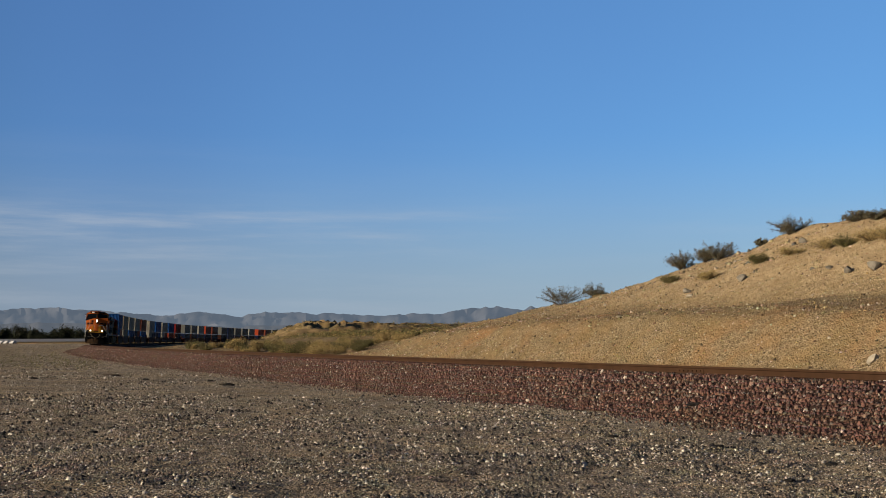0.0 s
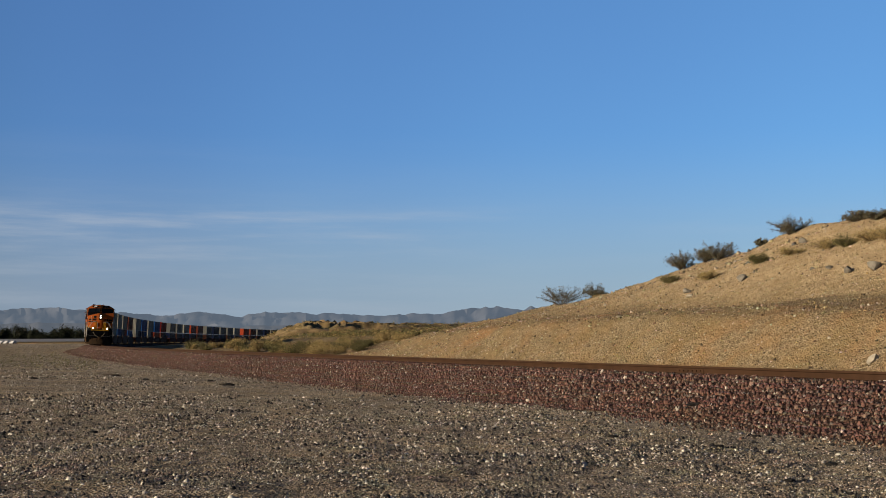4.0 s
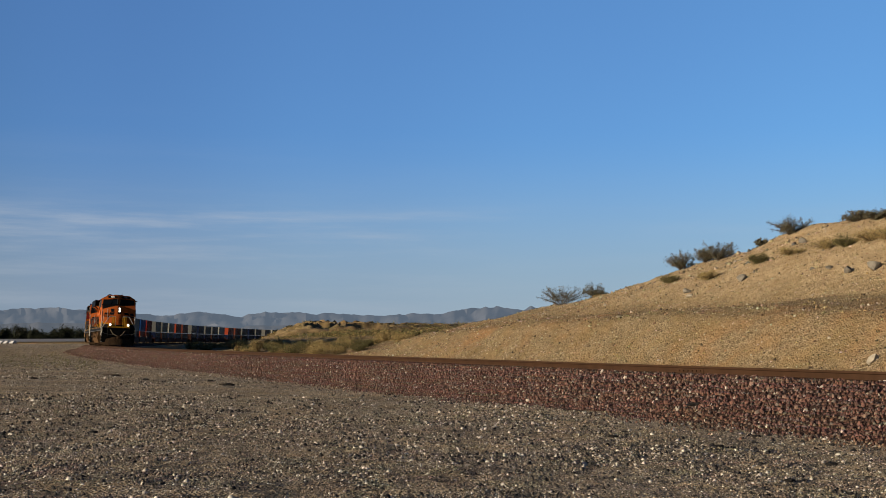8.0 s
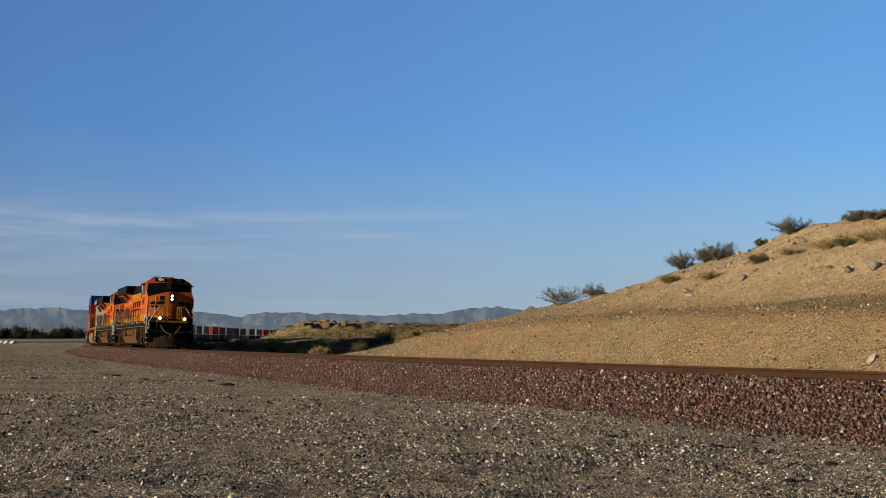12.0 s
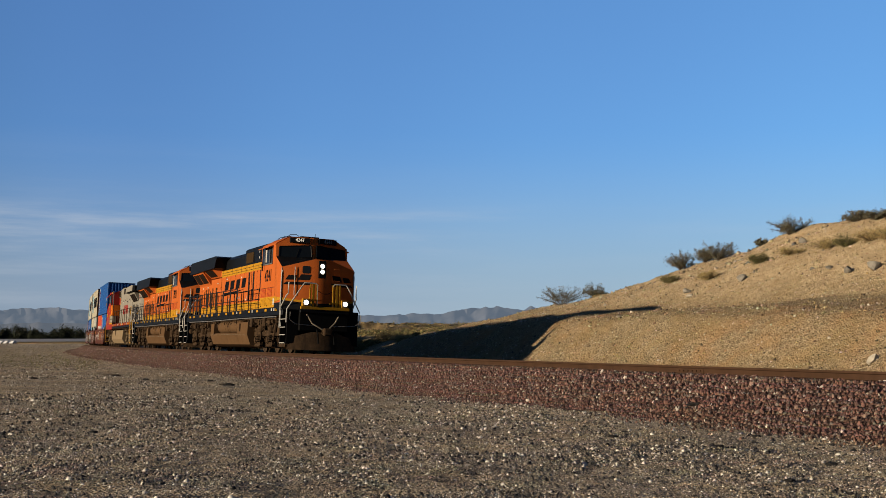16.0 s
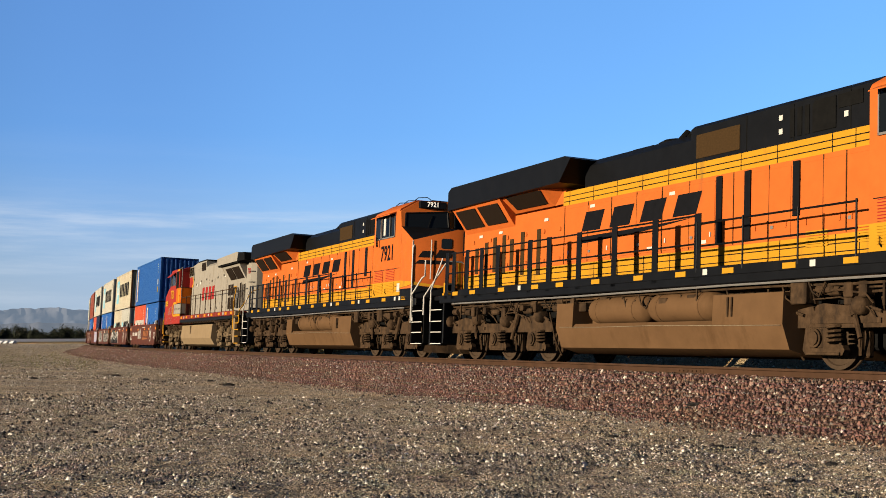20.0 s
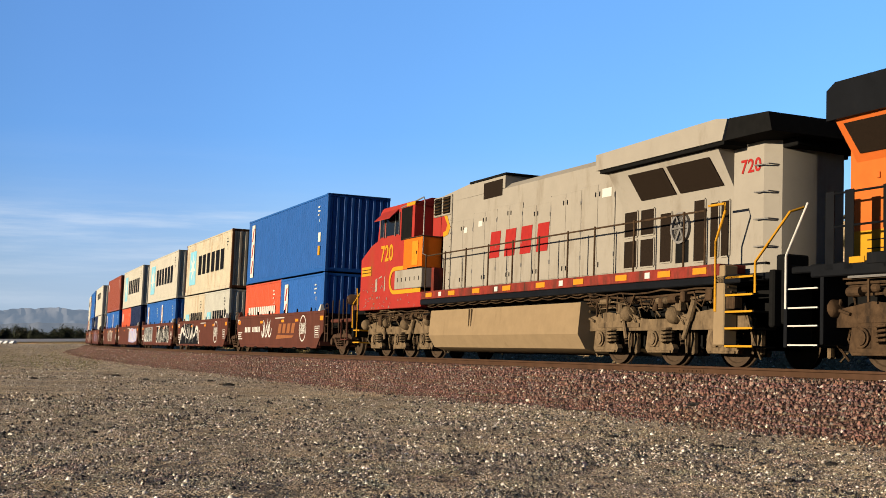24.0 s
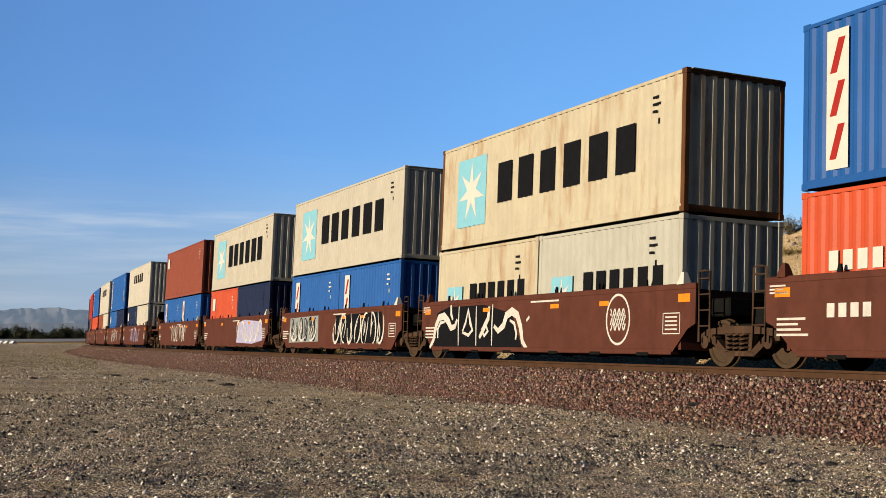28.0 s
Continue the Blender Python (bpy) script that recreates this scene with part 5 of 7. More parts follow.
        if k % 2:
            part("latch", Solid().box(x + 0.06, x + 0.14, -W - 0.03, -W, 2.5, 2.56), M_LENS, t)
    for x in (-9.35, -8.3, -7.28, -6.25, -5.3, -4.5):
        for z in (2.44, 3.16):
            part("hinge", Solid().box(x - 0.035, x + 0.035, -W - 0.03, -W, z - 0.05, z + 0.05, 0.008), M_ORANGE, t)
    for x, z in ((-8.9, 3.3), (-7.7, 3.32), (-5.2, 3.44), (-0.6, 2.42), (1.3, 2.42), (-3.0, 3.56), (0.2, 3.5)):
        part("door_decal", Solid().box(x - 0.1, x + 0.1, -W - 0.02, -W, z - 0.035, z + 0.035), M_WHITE, t)
    part("sill_conduit", Solid().tube([(-9.4, -1.5, 1.47), (-3.0, -1.5, 1.45), (3.0, -1.5, 1.47), (9.4, -1.5, 1.45)], 0.022, 6), M_LENS, t, "pale conduit under the walkway sill")
    for x in (4.75, 7.05):
        part("junction_box", Solid().box(x - 0.2, x + 0.2, -1.45, -1.2, 1.08, 1.46, 0.02), M_DUSTY, t)
    for x, z in ((2.6, 3.7), (3.95, 3.7), (5.4, 3.72)):
        part("roof_seam", Solid().box(x - 0.01, x + 0.01, -W - 0.008, -W, 4.03, 4.7), M_SOOT_SHADE, t)
    part("equipment_door", Solid().box(4.5, 5.05, -W - 0.02, -W, 4.1, 4.66, 0.008), M_SOOT_SHADE, t, "dark louvred door in the roof's side")
    part("stack_cover", Solid().turned((-0.9, 0.0, 4.6), (-0.9, 0.0, 4.84), [(0, 0.5), (0.7, 0.5), (1, 0.38), (1, 0)], 20), M_SOOT_SHADE, t)
    for x in (0.25, 0.55):
        part("lifting_lug", Solid().cyl((x, -0.75, 4.62), (x, -0.6, 4.78), 0.09, n=10), M_SOOT_SHADE, t)
    # company mark as plain slanted blocks with a bar below
    for side in (-1,):
        mark_blocks(t, -3.68, 1.25, 3.0, 3.44, -W - 0.018, 4, M_INK, 0.45)
        s = Solid().prism([(-3.6, 2.72), (-0.9, 2.80), (0.9, 2.93), (-0.7, 2.90), (-3.5, 2.88)], -W - 0.022, -W - 0.016)
        part("mark_bar", s, M_INK, t)
    # hand rails and posts
    posts = [-9.85, -9.4, -8.55, -7.65, -6.7, -4.95, -4.0, -2.6, -1.1, 0.45, 1.9]
    side_rails(t, posts, 1.6, 2.88, M_BLACK, 1.5, mid=[2.3], wide=0.2)
    side_rails(t, [1.9, 3.3, 4.8, 6.2], 1.75, 2.72, M_BLACK, 1.5, mid=[2.25])
    # cab with a peaked roof
    C = 1.52
    roof = [(-C, 3.4), (-C, 4.42), (-C + 0.05, 4.5), (-0.95, 4.80), (0.95, 4.80), (C - 0.05, 4.5), (C, 4.42), (C, 3.4)]
    low = [(-C, 2.28), (-C, 3.4), (C, 3.4), (C, 2.28)]
    s = Solid().prism(low, 6.5, 9.0, "x")
    s.prism(roof, 6.5, 8.72, "x")
    # sloping front above the nose
    front = lambda y, z: 9.35 - 0.2 * abs(y) - 0.2 * (z - 3.4)
    for side in (-1, 1):
        half = [(0, 3.4), (C, 3.4), (C, 4.41), (0.92, 4.77), (0, 4.77)][::side]
        s.loft([[(8.72, side * y, z) for y, z in half], [(front(y, z), side * y, z) for y, z in half]])
    part("cab", s, M_ORANGE, t, "orange wide-nosed cab with a peaked roof")
    part("cab_lower", Solid().box(6.5, 9.0, -C, C, 1.84, 2.28), M_YELLOW, t)
    for side in (-1, 1):
        part("corner_strip", Solid().box(9.955, 9.985, *sorted((side * (C - 0.012), side * (C + 0.012))), 1.9, 3.42), M_WHITE, t, "pale strip on the nose corner")
    # wide nose in facets
    ring = [(8.95, -C), (9.97, -C), (10.52, -0.34), (10.52, 0.34), (9.97, C), (8.95, C)]
    tops = [3.92, 3.44, 3.78, 3.78, 3.44, 3.92]
    s = Solid().loft([[(x, y, 2.28) for x, y in ring], [(x, y, z) for (x, y), z in zip(ring, tops)]])
    part("nose", s, M_ORANGE, t)
    k = [(x - 0.02, y * 0.99) for x, y in ring]
    s = Solid().add([(x, y, z + 0.012) for (x, y), z in zip(k, tops)] + [(x, y, z - 0.05) for (x, y), z in zip(k, tops)], [(0, 1, 2), (0, 2, 3), (0, 3, 5), (3, 4, 5), (6, 8, 7), (6, 9, 8), (6, 11, 9), (9, 11, 10)] + [(i, (i + 1) % 6, (i + 1) % 6 + 6, i + 6) for i in range(6)])
    part("anti_glare_panel", s, M_BLACK, t, "matt black top of the nose")
    s = Solid().loft([[(x, y, 1.72) for x, y in ring], [(x, y, 2.02) for x, y in ring]])
    part("nose_skirt", s, M_BLACK, t)
    s = Solid().loft([[(x, y, 2.02) for x, y in ring], [(x, y, 2.28) for x, y in ring]])
    part("nose_base", s, M_ORANGE, t)
    # thin yellow band that dips from the side round to the front
    band = [(9.0, 2.05, 2.28), (9.97, 2.12, 2.21), (10.52, 2.0, 2.07)]
    for side in (-1, 1):
        ys = (C + 0.008, C + 0.008, 0.36)
        for (x0, a0, b0), (x1, a1, b1), y0, y1 in ((band[0], band[1], ys[0], ys[1]), (band[1], band[2], ys[1], ys[2])):
            o = Vector((y0 - y1 + 0.0001, side * (x1 - x0), 0)).normalized() * 0.01
            q = [(x0, side * y0, a0), (x1, side * y1, a1), (x1, side * y1, b1), (x0, side * y0, b0)]
            part("nose_stripe", Solid().loft([q, [(x + o.x, y + o.y, z) for x, y, z in q]]), M_YELLOW, t)
    for side in (-1, 1):
        # black swoop below the stripe on the nose facets
        q = [(9.99, side * C, 1.74), (10.54, side * 0.34, 1.74), (10.54, side * 0.34, 1.99), (9.99, side * C, 2.11)]
        n = Vector((1.18, side * 0.55, 0)).normalized() * 0.012
        s = Solid().loft([q, [(x + n.x, y + n.y, z) for x, y, z in q]])
        part("stripe_swoop", s, M_BLACK, t)
        # mark on each facet: slanted blocks and a bar
        s = Solid()
        for a0, a1, z0, z1 in ((0.12, 0.42, 2.93, 3.12), (0.5, 0.86, 2.93, 3.16), (0.05, 0.9, 2.74, 2.85)):
            p0, p1 = Vector((9.98, side * C, 0)), Vector((10.53, side * 0.34, 0))
            q = [p0.lerp(p1, a0) + Vector((0, 0, z0)), p0.lerp(p1, a1) + Vector((0, 0, z0)), p0.lerp(p1, min(1, a1 + 0.06)) + Vector((0, 0, z1)), p0.lerp(p1, a0 + 0.1) + Vector((0, 0, z1))]
            s.loft([q, [v + n * 0.8 for v in q]])
        part("nose_mark", s, M_INK, t)
        # windscreens
        q = [(front(y, z), side * y, z) for y, z in ((C - 0.1, 3.82), (0.1, 3.95), (0.12, 4.44), (C - 0.14, 4.34))]
        s = Solid().loft([q, [(x + 0.04, y, z) for x, y, z in q]])
        w = part("windscreen", s, M_GLASS, t)
        part("wiper", Solid().tube([(front(0.75, 3.9) + 0.06, side * 0.75, 3.9), (front(0.6, 4.3) + 0.06, side * 0.6, 4.3)], 0.012, 5), M_SOOT_SHADE, w)
        s = Solid()
        for i in range(4):
            s.tube([Vector(q[i]) + Vector((0.03, 0, 0)), Vector(q[(i + 1) % 4]) + Vector((0.03, 0, 0))], 0.03, 6)
        part("windscreen_frame", s, M_BLACK, w)
        # number boards above the windscreens
        q = [(9.27 - 0.2 * y, side * y, z) for y, z in ((0.2, 4.53), (0.98, 4.53), (0.98, 4.74), (0.2, 4.74))]
        nb = part("number_board", Solid().loft([[(x - 0.25, y, z) for x, y, z in q], q]), M_INK, t)
        number_on(nb, number, 9.16, side * 0.6, 4.635, 0.2, M_BOARD if side < 0 else M_GREYPAINT, 0.9, 90 + 11.3 * side)
    part("headlight_housing", Solid().box(10.45, 10.545, -0.16, 0.16, 3.02, 3.74, 0.03), M_SOOT_SHADE, t)
    for z in (3.52, 3.29):
        h = part("headlight", Solid().cyl((10.54, 0, z), (10.56, 0, z), 0.085, n=18), lamp, t, "lit round headlight" if lit else "round headlight, unlit")
        part("lamp_rim", Solid().turned((10.53, 0, z), (10.575, 0, z), [(0, 0.11), (1, 0.11), (1, 0.088), (0.3, 0.088)], 18), M_LENS, h)
    # nose door window, grab irons, door handle rod
    p0, p1 = Vector((9.98, -C, 0)), Vector((10.53, -0.34, 0))
    n = Vector((1.18, -0.55, 0)).normalized()
    q = [p0.lerp(p1, f) + Vector((0, 0, z)) for f, z in ((0.64, 3.24), (0.67, 3.2), (0.85, 3.2), (0.88, 3.24), (0.88, 3.46), (0.85, 3.5), (0.67, 3.5), (0.64, 3.46))]
    part("nose_window", Solid().loft([q, [v + n * 0.015 for v in q]]), M_GLASS, t)
    rod = p0.lerp(p1, 0.42) + n * 0.05
    part("door_rod", Solid().tube([rod + Vector((0, 0, 2.3)), rod + Vector((0, 0, 3.45))], 0.018, 6), M_WHITE, t)
    for z in (2.45, 2.7, 2.95, 3.2, 3.42):
        part("grab_iron", Solid().tube([(10.52, 0.5, z), (10.6, 0.5, z), (10.6, 0.72, z), (10.5, 0.72, z)], 0.012, 5), M_ORANGE, t)
    # side windows of the cab, with frames, sun shade and mirror
    for side in (-1, 1):
        y = side * C
        for x0, x1 in ((6.74, 7.15), (7.28, 7.95), (8.0, 8.4)):
            s = Solid().box(x0, x1, *sorted((y, y + side * 0.02)), 3.68, 4.36, 0.004)
            w = part("side_window", s, M_GLASS, t)
            f = Solid()
            for a, b, c, d in ((x0 - 0.03, x1 + 0.03, 3.64, 3.68), (x0 - 0.03, x1 + 0.03, 4.36, 4.4), (x0 - 0.03, x0, 3.64, 4.4), (x1, x1 + 0.03, 3.64, 4.4)):
                f.box(a, b, *sorted((y, y + side * 0.035)), c, d)
            part("window_frame", f, M_LENS, w)
        part("sun_shade", Solid().prism([(y, 4.43), (y + side * 0.22, 4.33), (y + side * 0.22, 4.31), (y, 4.4)], 6.7, 8.45, "x"), M_ORANGE, t)
        part("mirror", Solid().box(7.7, 7.86, *sorted((y + side * 0.1, y + side * 0.13)), 3.72, 4.25, 0.01), M_WHITE, t)
        part("arm_rest", Solid().tube([(7.0, y + side * 0.08, 3.42), (7.0, y + side * 0.1, 3.72)], 0.03, 6), M_SOOT_SHADE, t)
        # louvred lower panels behind the steps
        for x0 in (6.68, 7.7):
            s = Solid()
            for i in range(7):
                s.box(x0, x0 + 0.78, *sorted((y, y + side * 0.018)), 1.94 + 0.047 * i, 1.97 + 0.047 * i)
            part("louvre_panel", s, M_YELLOW, t)
            s = Solid()
            for i in range(7):
                s.box(x0, x0 + 0.78, *sorted((y, y + side * 0.018)), 2.3 + 0.05 * i, 2.332 + 0.05 * i)
            part("louvre_panel", s, M_ORANGE, t)
            for i in range(7):
                part("louvre_gap", Solid().box(x0 + 0.01, x0 + 0.77, *sorted((y, y + side * 0.006)), 2.332 + 0.05 * i, 2.35 + 0.05 * i), M_REDMARK, t)
            part("louvre_handle", Solid().tube([(x0 + 0.1, y, 1.9), (x0 + 0.1, y + side * 0.05, 1.95), (x0 + 0.1, y + side * 0.05, 2.06)], 0.012, 5), M_SOOT_SHADE, t)
        part("cab_seam", Solid().box(6.6, 8.9, *sorted((y, y + side * 0.008)), 2.66, 2.675), M_BLACK, t)
        for z in (1.98, 2.12):
            part("stripe_line", Solid().box(8.55, 9.95, *sorted((y, y + side * 0.01)), z - 0.008, z + 0.008), M_BLACK, t)
        part("decal", Solid().box(8.75, 8.98, *sorted((y, y + side * 0.01)), 1.95, 2.2), M_WHITE, t)
    number_on(t, number, 7.78, -C - 0.006, 3.16, 0.66, M_INK, 0.86)
    # roof fittings
    s = Solid().box(6.9, 8.5, -0.4, 0.4, 4.8, 4.87, 0.02)
    part("air_conditioner", s, M_SOOT_SHADE, t)
    for x in (7.0, 7.7, 8.6):
        part("roof_rail", Solid().tube([(x, -1.0, 4.79), (x + 0.05, -0.9, 4.88), (x + 0.3, -0.7, 4.88), (x + 0.35, -0.6, 4.8)], 0.014, 5), M_SOOT_SHADE, t)
    part("antenna", Solid().cyl((8.2, 0.3, 4.8), (8.2, 0.3, 5.02), 0.012, n=6), M_SOOT_SHADE, t)
    # front platform, plough, steps, rails, ditch lights
    part("front_deck", Solid().box(10.1, 11.15, -1.0, 1.0, 1.6, 1.72, 0.02), M_BLACK, t)
    part("end_sill_plate", Solid().box(11.1, 11.2, -1.0, 1.0, 1.74, 1.86, 0.015), M_YELLOW, t)
    part("buffer_beam", Solid().box(10.9, 11.08, -1.0, 1.0, 0.9, 1.66, 0.03), M_SOOT_SHADE, t)
    s = Solid().loft([[(10.85, -1.42, 0.14), (11.3, -0.5, 0.14), (11.3, 0.5, 0.14), (10.85, 1.42, 0.14), (10.75, 0, 0.14)], [(10.86, -1.3, 0.62), (11.1, -0.5, 0.86), (11.1, 0.5, 0.86), (10.86, 1.3, 0.62), (10.75, 0, 0.8)]])
    part("snow_plough", s, M_DUSTY, t)
    coupler(t, 11.1, 1)
    part("air_hose", Solid().tube([(11.22, -0.75, 1.55), (11.3, -0.55, 1.2), (11.34, -0.15, 0.98), (11.34, 0.15, 1.0), (11.3, 0.4, 1.25), (11.22, 0.55, 1.5)], 0.028, 8), M_CREAMHOSE, t, "cream coloured jumper hose")
    for y in (-0.3, 0.35):
        part("brake_hose", Solid().tube([(11.15, y, 0.95), (11.35, y, 0.75), (11.36, y + 0.03, 0.4)], 0.03, 8), M_SOOT_SHADE, t)
    for side in (-1, 1):
        part("ditch_bracket", Solid().box(11.02, 11.2, *sorted((side * 0.66, side * 0.94)), 1.86, 2.16, 0.02), M_YELLOW, t)
        d = part("ditch_light", Solid().cyl((11.2, side * 0.8, 2.01), (11.23, side * 0.8, 2.01), 0.095, n=18), lamp, t, "lit ditch light" if lit else "ditch light, unlit")
        part("lamp_rim", Solid().turned((11.19, side * 0.8, 2.01), (11.245, side * 0.8, 2.01), [(0, 0.13), (1, 0.13), (1, 0.098), (0.3, 0.098)], 18), M_LENS, d)
        # step well
        part("step_side_plate", Solid().box(9.98, 10.06, *sorted((side * 1.0, side * 1.5)), 0.4, 1.72, 0.006), M_SOOT_SHADE, t)
        part("step_side_plate", Solid().box(10.86, 10.92, *sorted((side * 1.0, side * 1.46)), 0.4, 1.72, 0.006), M_SOOT_SHADE, t)
        part("step_back_plate", Solid().box(10.0, 10.9, *sorted((side * 0.92, side * 0.997)), 0.4, 1.72), M_SOOT_SHADE, t)
        for z in (0.4, 0.72, 1.02, 1.34):
            a = Solid().box(10.05, 10.88, *sorted((side * 1.02, side * 1.5)), z - 0.03, z, 0.005)
            st = part("step", a, M_SOOT_SHADE, t)
            part("step_edge", Solid().box(10.06, 10.86, *sorted((side * 1.495, side * 1.512)), z - 0.02, z + 0.004), M_WHITE, st)
        y = side * 1.5
        part("grab_rail", Solid().tube([(9.98, y - side * 0.02, 3.3), (9.99, y + side * 0.02, 3.2), (10.0, y + side * 0.02, 1.0)], 0.024, 8), M_WHITE, t, "white grab rail")
        part("grab_rail", Solid().tube([(10.05, y, 1.05), (10.03, y, 1.85), (10.62, y - side * 0.05, 2.28), (10.72, y - side * 0.1, 2.35), (10.72, y - side * 0.1, 2.8)], 0.024, 8), M_WHITE, t, "white grab rail")
        part("grab_rail", Solid().tube([(10.95, y, 1.2), (10.95, y, 1.6), (10.95, y, 1.72), (11.08, side * 0.95, 2.65), (11.08, side * 0.85, 2.78), (11.08, side * 0.4, 2.78), (11.08, side * 0.32, 2.72), (11.08, side * 0.32, 1.9)], 0.024, 8), M_WHITE if side < 0 else M_WHITE, t, "white bent hand rail")
        part("uncoupling_lever", Solid().tube([(11.22, side * 0.3, 1.1), (11.25, side * 1.2, 1.15), (11.3, side * 1.45, 1.3), (11.3, side * 1.45, 1.6)], 0.016, 6), M_LENS, t)
        for yy, w in ((0.3, 0.07), (0.43, 0.1), (0.58, 0.06)):
            part("end_post", Solid().box(11.05, 11.1, *sorted((side * yy, side * (yy + w))), 1.86, 2.76, 0.01), M_YELLOW, t)
    part("chain", Solid().tube([(11.08, -0.32, 2.5), (11.1, -0.1, 2.38), (11.1, 0.1, 2.38), (11.08, 0.32, 2.5)], 0.012, 5), M_SOOT_SHADE, t)
    # rear platform
    part("rear_deck", Solid().box(-11.0, -10.0, -1.4, 1.4, 1.6, 1.72, 0.02), M_BLACK, t)
    part("rear_beam", Solid().box(-11.1, -10.95, -1.45, 1.45, 0.75, 1.75, 0.03), M_SOOT_SHADE, t)
    coupler(t, -11.1, -1)
    for side in (-1, 1):
        for z in (0.4, 0.72, 1.02, 1.34):
            st = part("step", Solid().box(-10.85, -10.1, *sorted((side * 1.05, side * 1.49)), z - 0.03, z, 0.005), M_SOOT_SHADE, t)
            part("step_edge", Solid().box(-10.84, -10.11, *sorted((side * 1.485, side * 1.502)), z - 0.02, z + 0.004), M_WHITE, st)
        part("step_side", Solid().box(-10.95, -10.87, *sorted((side * 0.95, side * 1.5)), 0.35, 1.75, 0.01), M_BLACK, t)
        part("step_side", Solid().box(-10.08, -10.0, *sorted((side * 0.95, side * 1.48)), 0.4, 1.7, 0.01), M_BLACK, t)
        part("grab_rail", Solid().tube([(-10.9, side * 1.5, 1.0), (-10.9, side * 1.5, 1.9), (-10.6, side * 1.3, 2.8)], 0.022, 8), M_WHITE, t)
    part("rear_headlight", Solid().cyl((-10.02, 0, 4.2), (-10.0, 0, 4.2), 0.1, n=14), M_LENS, t)
    return t


# ---------------------------------------------------------------- silver and red locomotive, running long hood first
def silver_locomotive(label):
    t = thing("diesel_locomotive", label, "locomotive", "locomotives")
    for cx, ax in ((7.15, (9.25, 7.15, 5.05)), (-7.2, (-5.1, -7.2, -9.25))):
        loco_truck(t, cx, ax, M_TRUCKTAN)
    part("sill", Solid().box(-10.3, 10.2, -1.5, 1.5, 1.5, 1.66, 0.02), M_BLACK, t)
    part("sill_apron", Solid().box(-4.8, 9.6, -1.512, 1.512, 1.66, 1.88, 0.01), M_SILL, t, "red sill stained with soot")
    part("centre_frame", Solid().box(-10.4, 10.4, -0.75, 0.75, 1.0, 1.5, 0.03), M_SOOT_SHADE, t)
    for x in (-4.2, -2.6, -1.0, 0.8, 2.6, 4.4, 6.2, 7.8, 9.0):
        part("reflector", Solid().box(x - 0.22, x + 0.22, -1.525, -1.508, 1.71, 1.83), M_AMBER, t)
    for x in (-3.4, 0.2, 3.6, 7.2):
        part("stencil_plate", Solid().box(x - 0.09, x + 0.09, -1.525, -1.508, 1.71, 1.83), M_WHITE, t)
    prof = [(-1.44, 1.32), (-1.5, 0.62), (-1.3, 0.3), (-0.9, 0.2), (0.9, 0.2), (1.3, 0.3), (1.5, 0.62), (1.44, 1.32)]
    part("fuel_tank", Solid().prism(prof, -4.15, 4.4, "x"), M_TAN, t, "long dusty tan fuel tank")
    part("tank_ladder", Solid().box(-1.5, -1.46, -1.5, -1.44, 0.85, 1.3).box(-1.36, -1.32, -1.5, -1.44, 0.85, 1.3), M_TAN, t)
    for y, z in ((-1.45, 1.52), (-1.41, 1.46)):
        line = [(-4.5 + 0.1 * k, y, z - 0.04 * math.sin(math.pi * (k % 7) / 7)) for k in range(97)]
        part("cable", Solid().tube(line, 0.014, 5), M_DUSTY, t, "looped cable below the walkway")
    underframe_clutter(t, 4.4, 9.8, 1.5, M_DUSTY, 8)
    underframe_clutter(t, -9.8, -4.4, 1.4, M_DUSTY, 9)
    W = 0.92
    part("hood", Solid().prism([(-W, 1.72), (-W, 4.48), (-W + 0.2, 4.64), (W - 0.2, 4.64), (W, 4.48), (W, 1.72)], -4.7, 5.2, "x"), M_SILVER, t, "weathered silver grey hood")
    part("hood_base_line", Solid().box(-4.6, 10.2, -W - 0.01, W + 0.01, 1.88, 1.92), M_BLACK, t)
    part("radiator_section", Solid().prism([(-W, 1.72), (-W, 3.4), (-1.3, 4.1), (1.3, 4.1), (W, 3.4), (W, 1.72)], 5.2, 9.2, "x"), M_SILVER, t)
    # rounded rear end
    rear = [(9.2, -W), (10.1, -W), (10.35, -0.7), (10.45, 0), (10.35, 0.7), (10.1, W), (9.2, W)]
    part("hood_end", Solid().prism(rear, 1.72, 4.15, "z"), M_SILVER, t)
    part("end_shadow_box", Solid().box(10.2, 10.75, -0.7, 0.7, 4.0, 4.4, 0.02), M_SOOT_SHADE, t)
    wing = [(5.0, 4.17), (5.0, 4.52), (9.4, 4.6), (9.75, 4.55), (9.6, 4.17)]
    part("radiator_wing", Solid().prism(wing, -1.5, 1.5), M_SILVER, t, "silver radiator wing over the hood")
    part("wing_end", Solid().prism([(9.62, 4.16), (9.76, 4.56), (10.9, 4.5), (11.0, 4.15)], -1.46, 1.46), M_SOOT_SHADE, t)
    part("wing_underside", Solid().box(5.1, 9.6, -1.45, 1.45, 4.1, 4.17), M_SOOT_SHADE, t)
    for side in (-1, 1):
        for x0, x1 in ((6.05, 7.35), (7.5, 8.95)):
            yy = lambda z: side * (W + (z - 3.4) / 0.7 * 0.38 + 0.01)
            q = [(x0, yy(3.45), 3.45), (x1, yy(3.45), 3.45), (x1 - 0.1, yy(3.98), 3.98), (x0 - 0.1, yy(3.98), 3.98)]
            part("radiator_screen", Solid().loft([q, [(a, b + side * 0.02, c) for a, b, c in q]]), M_SCREEN, t)
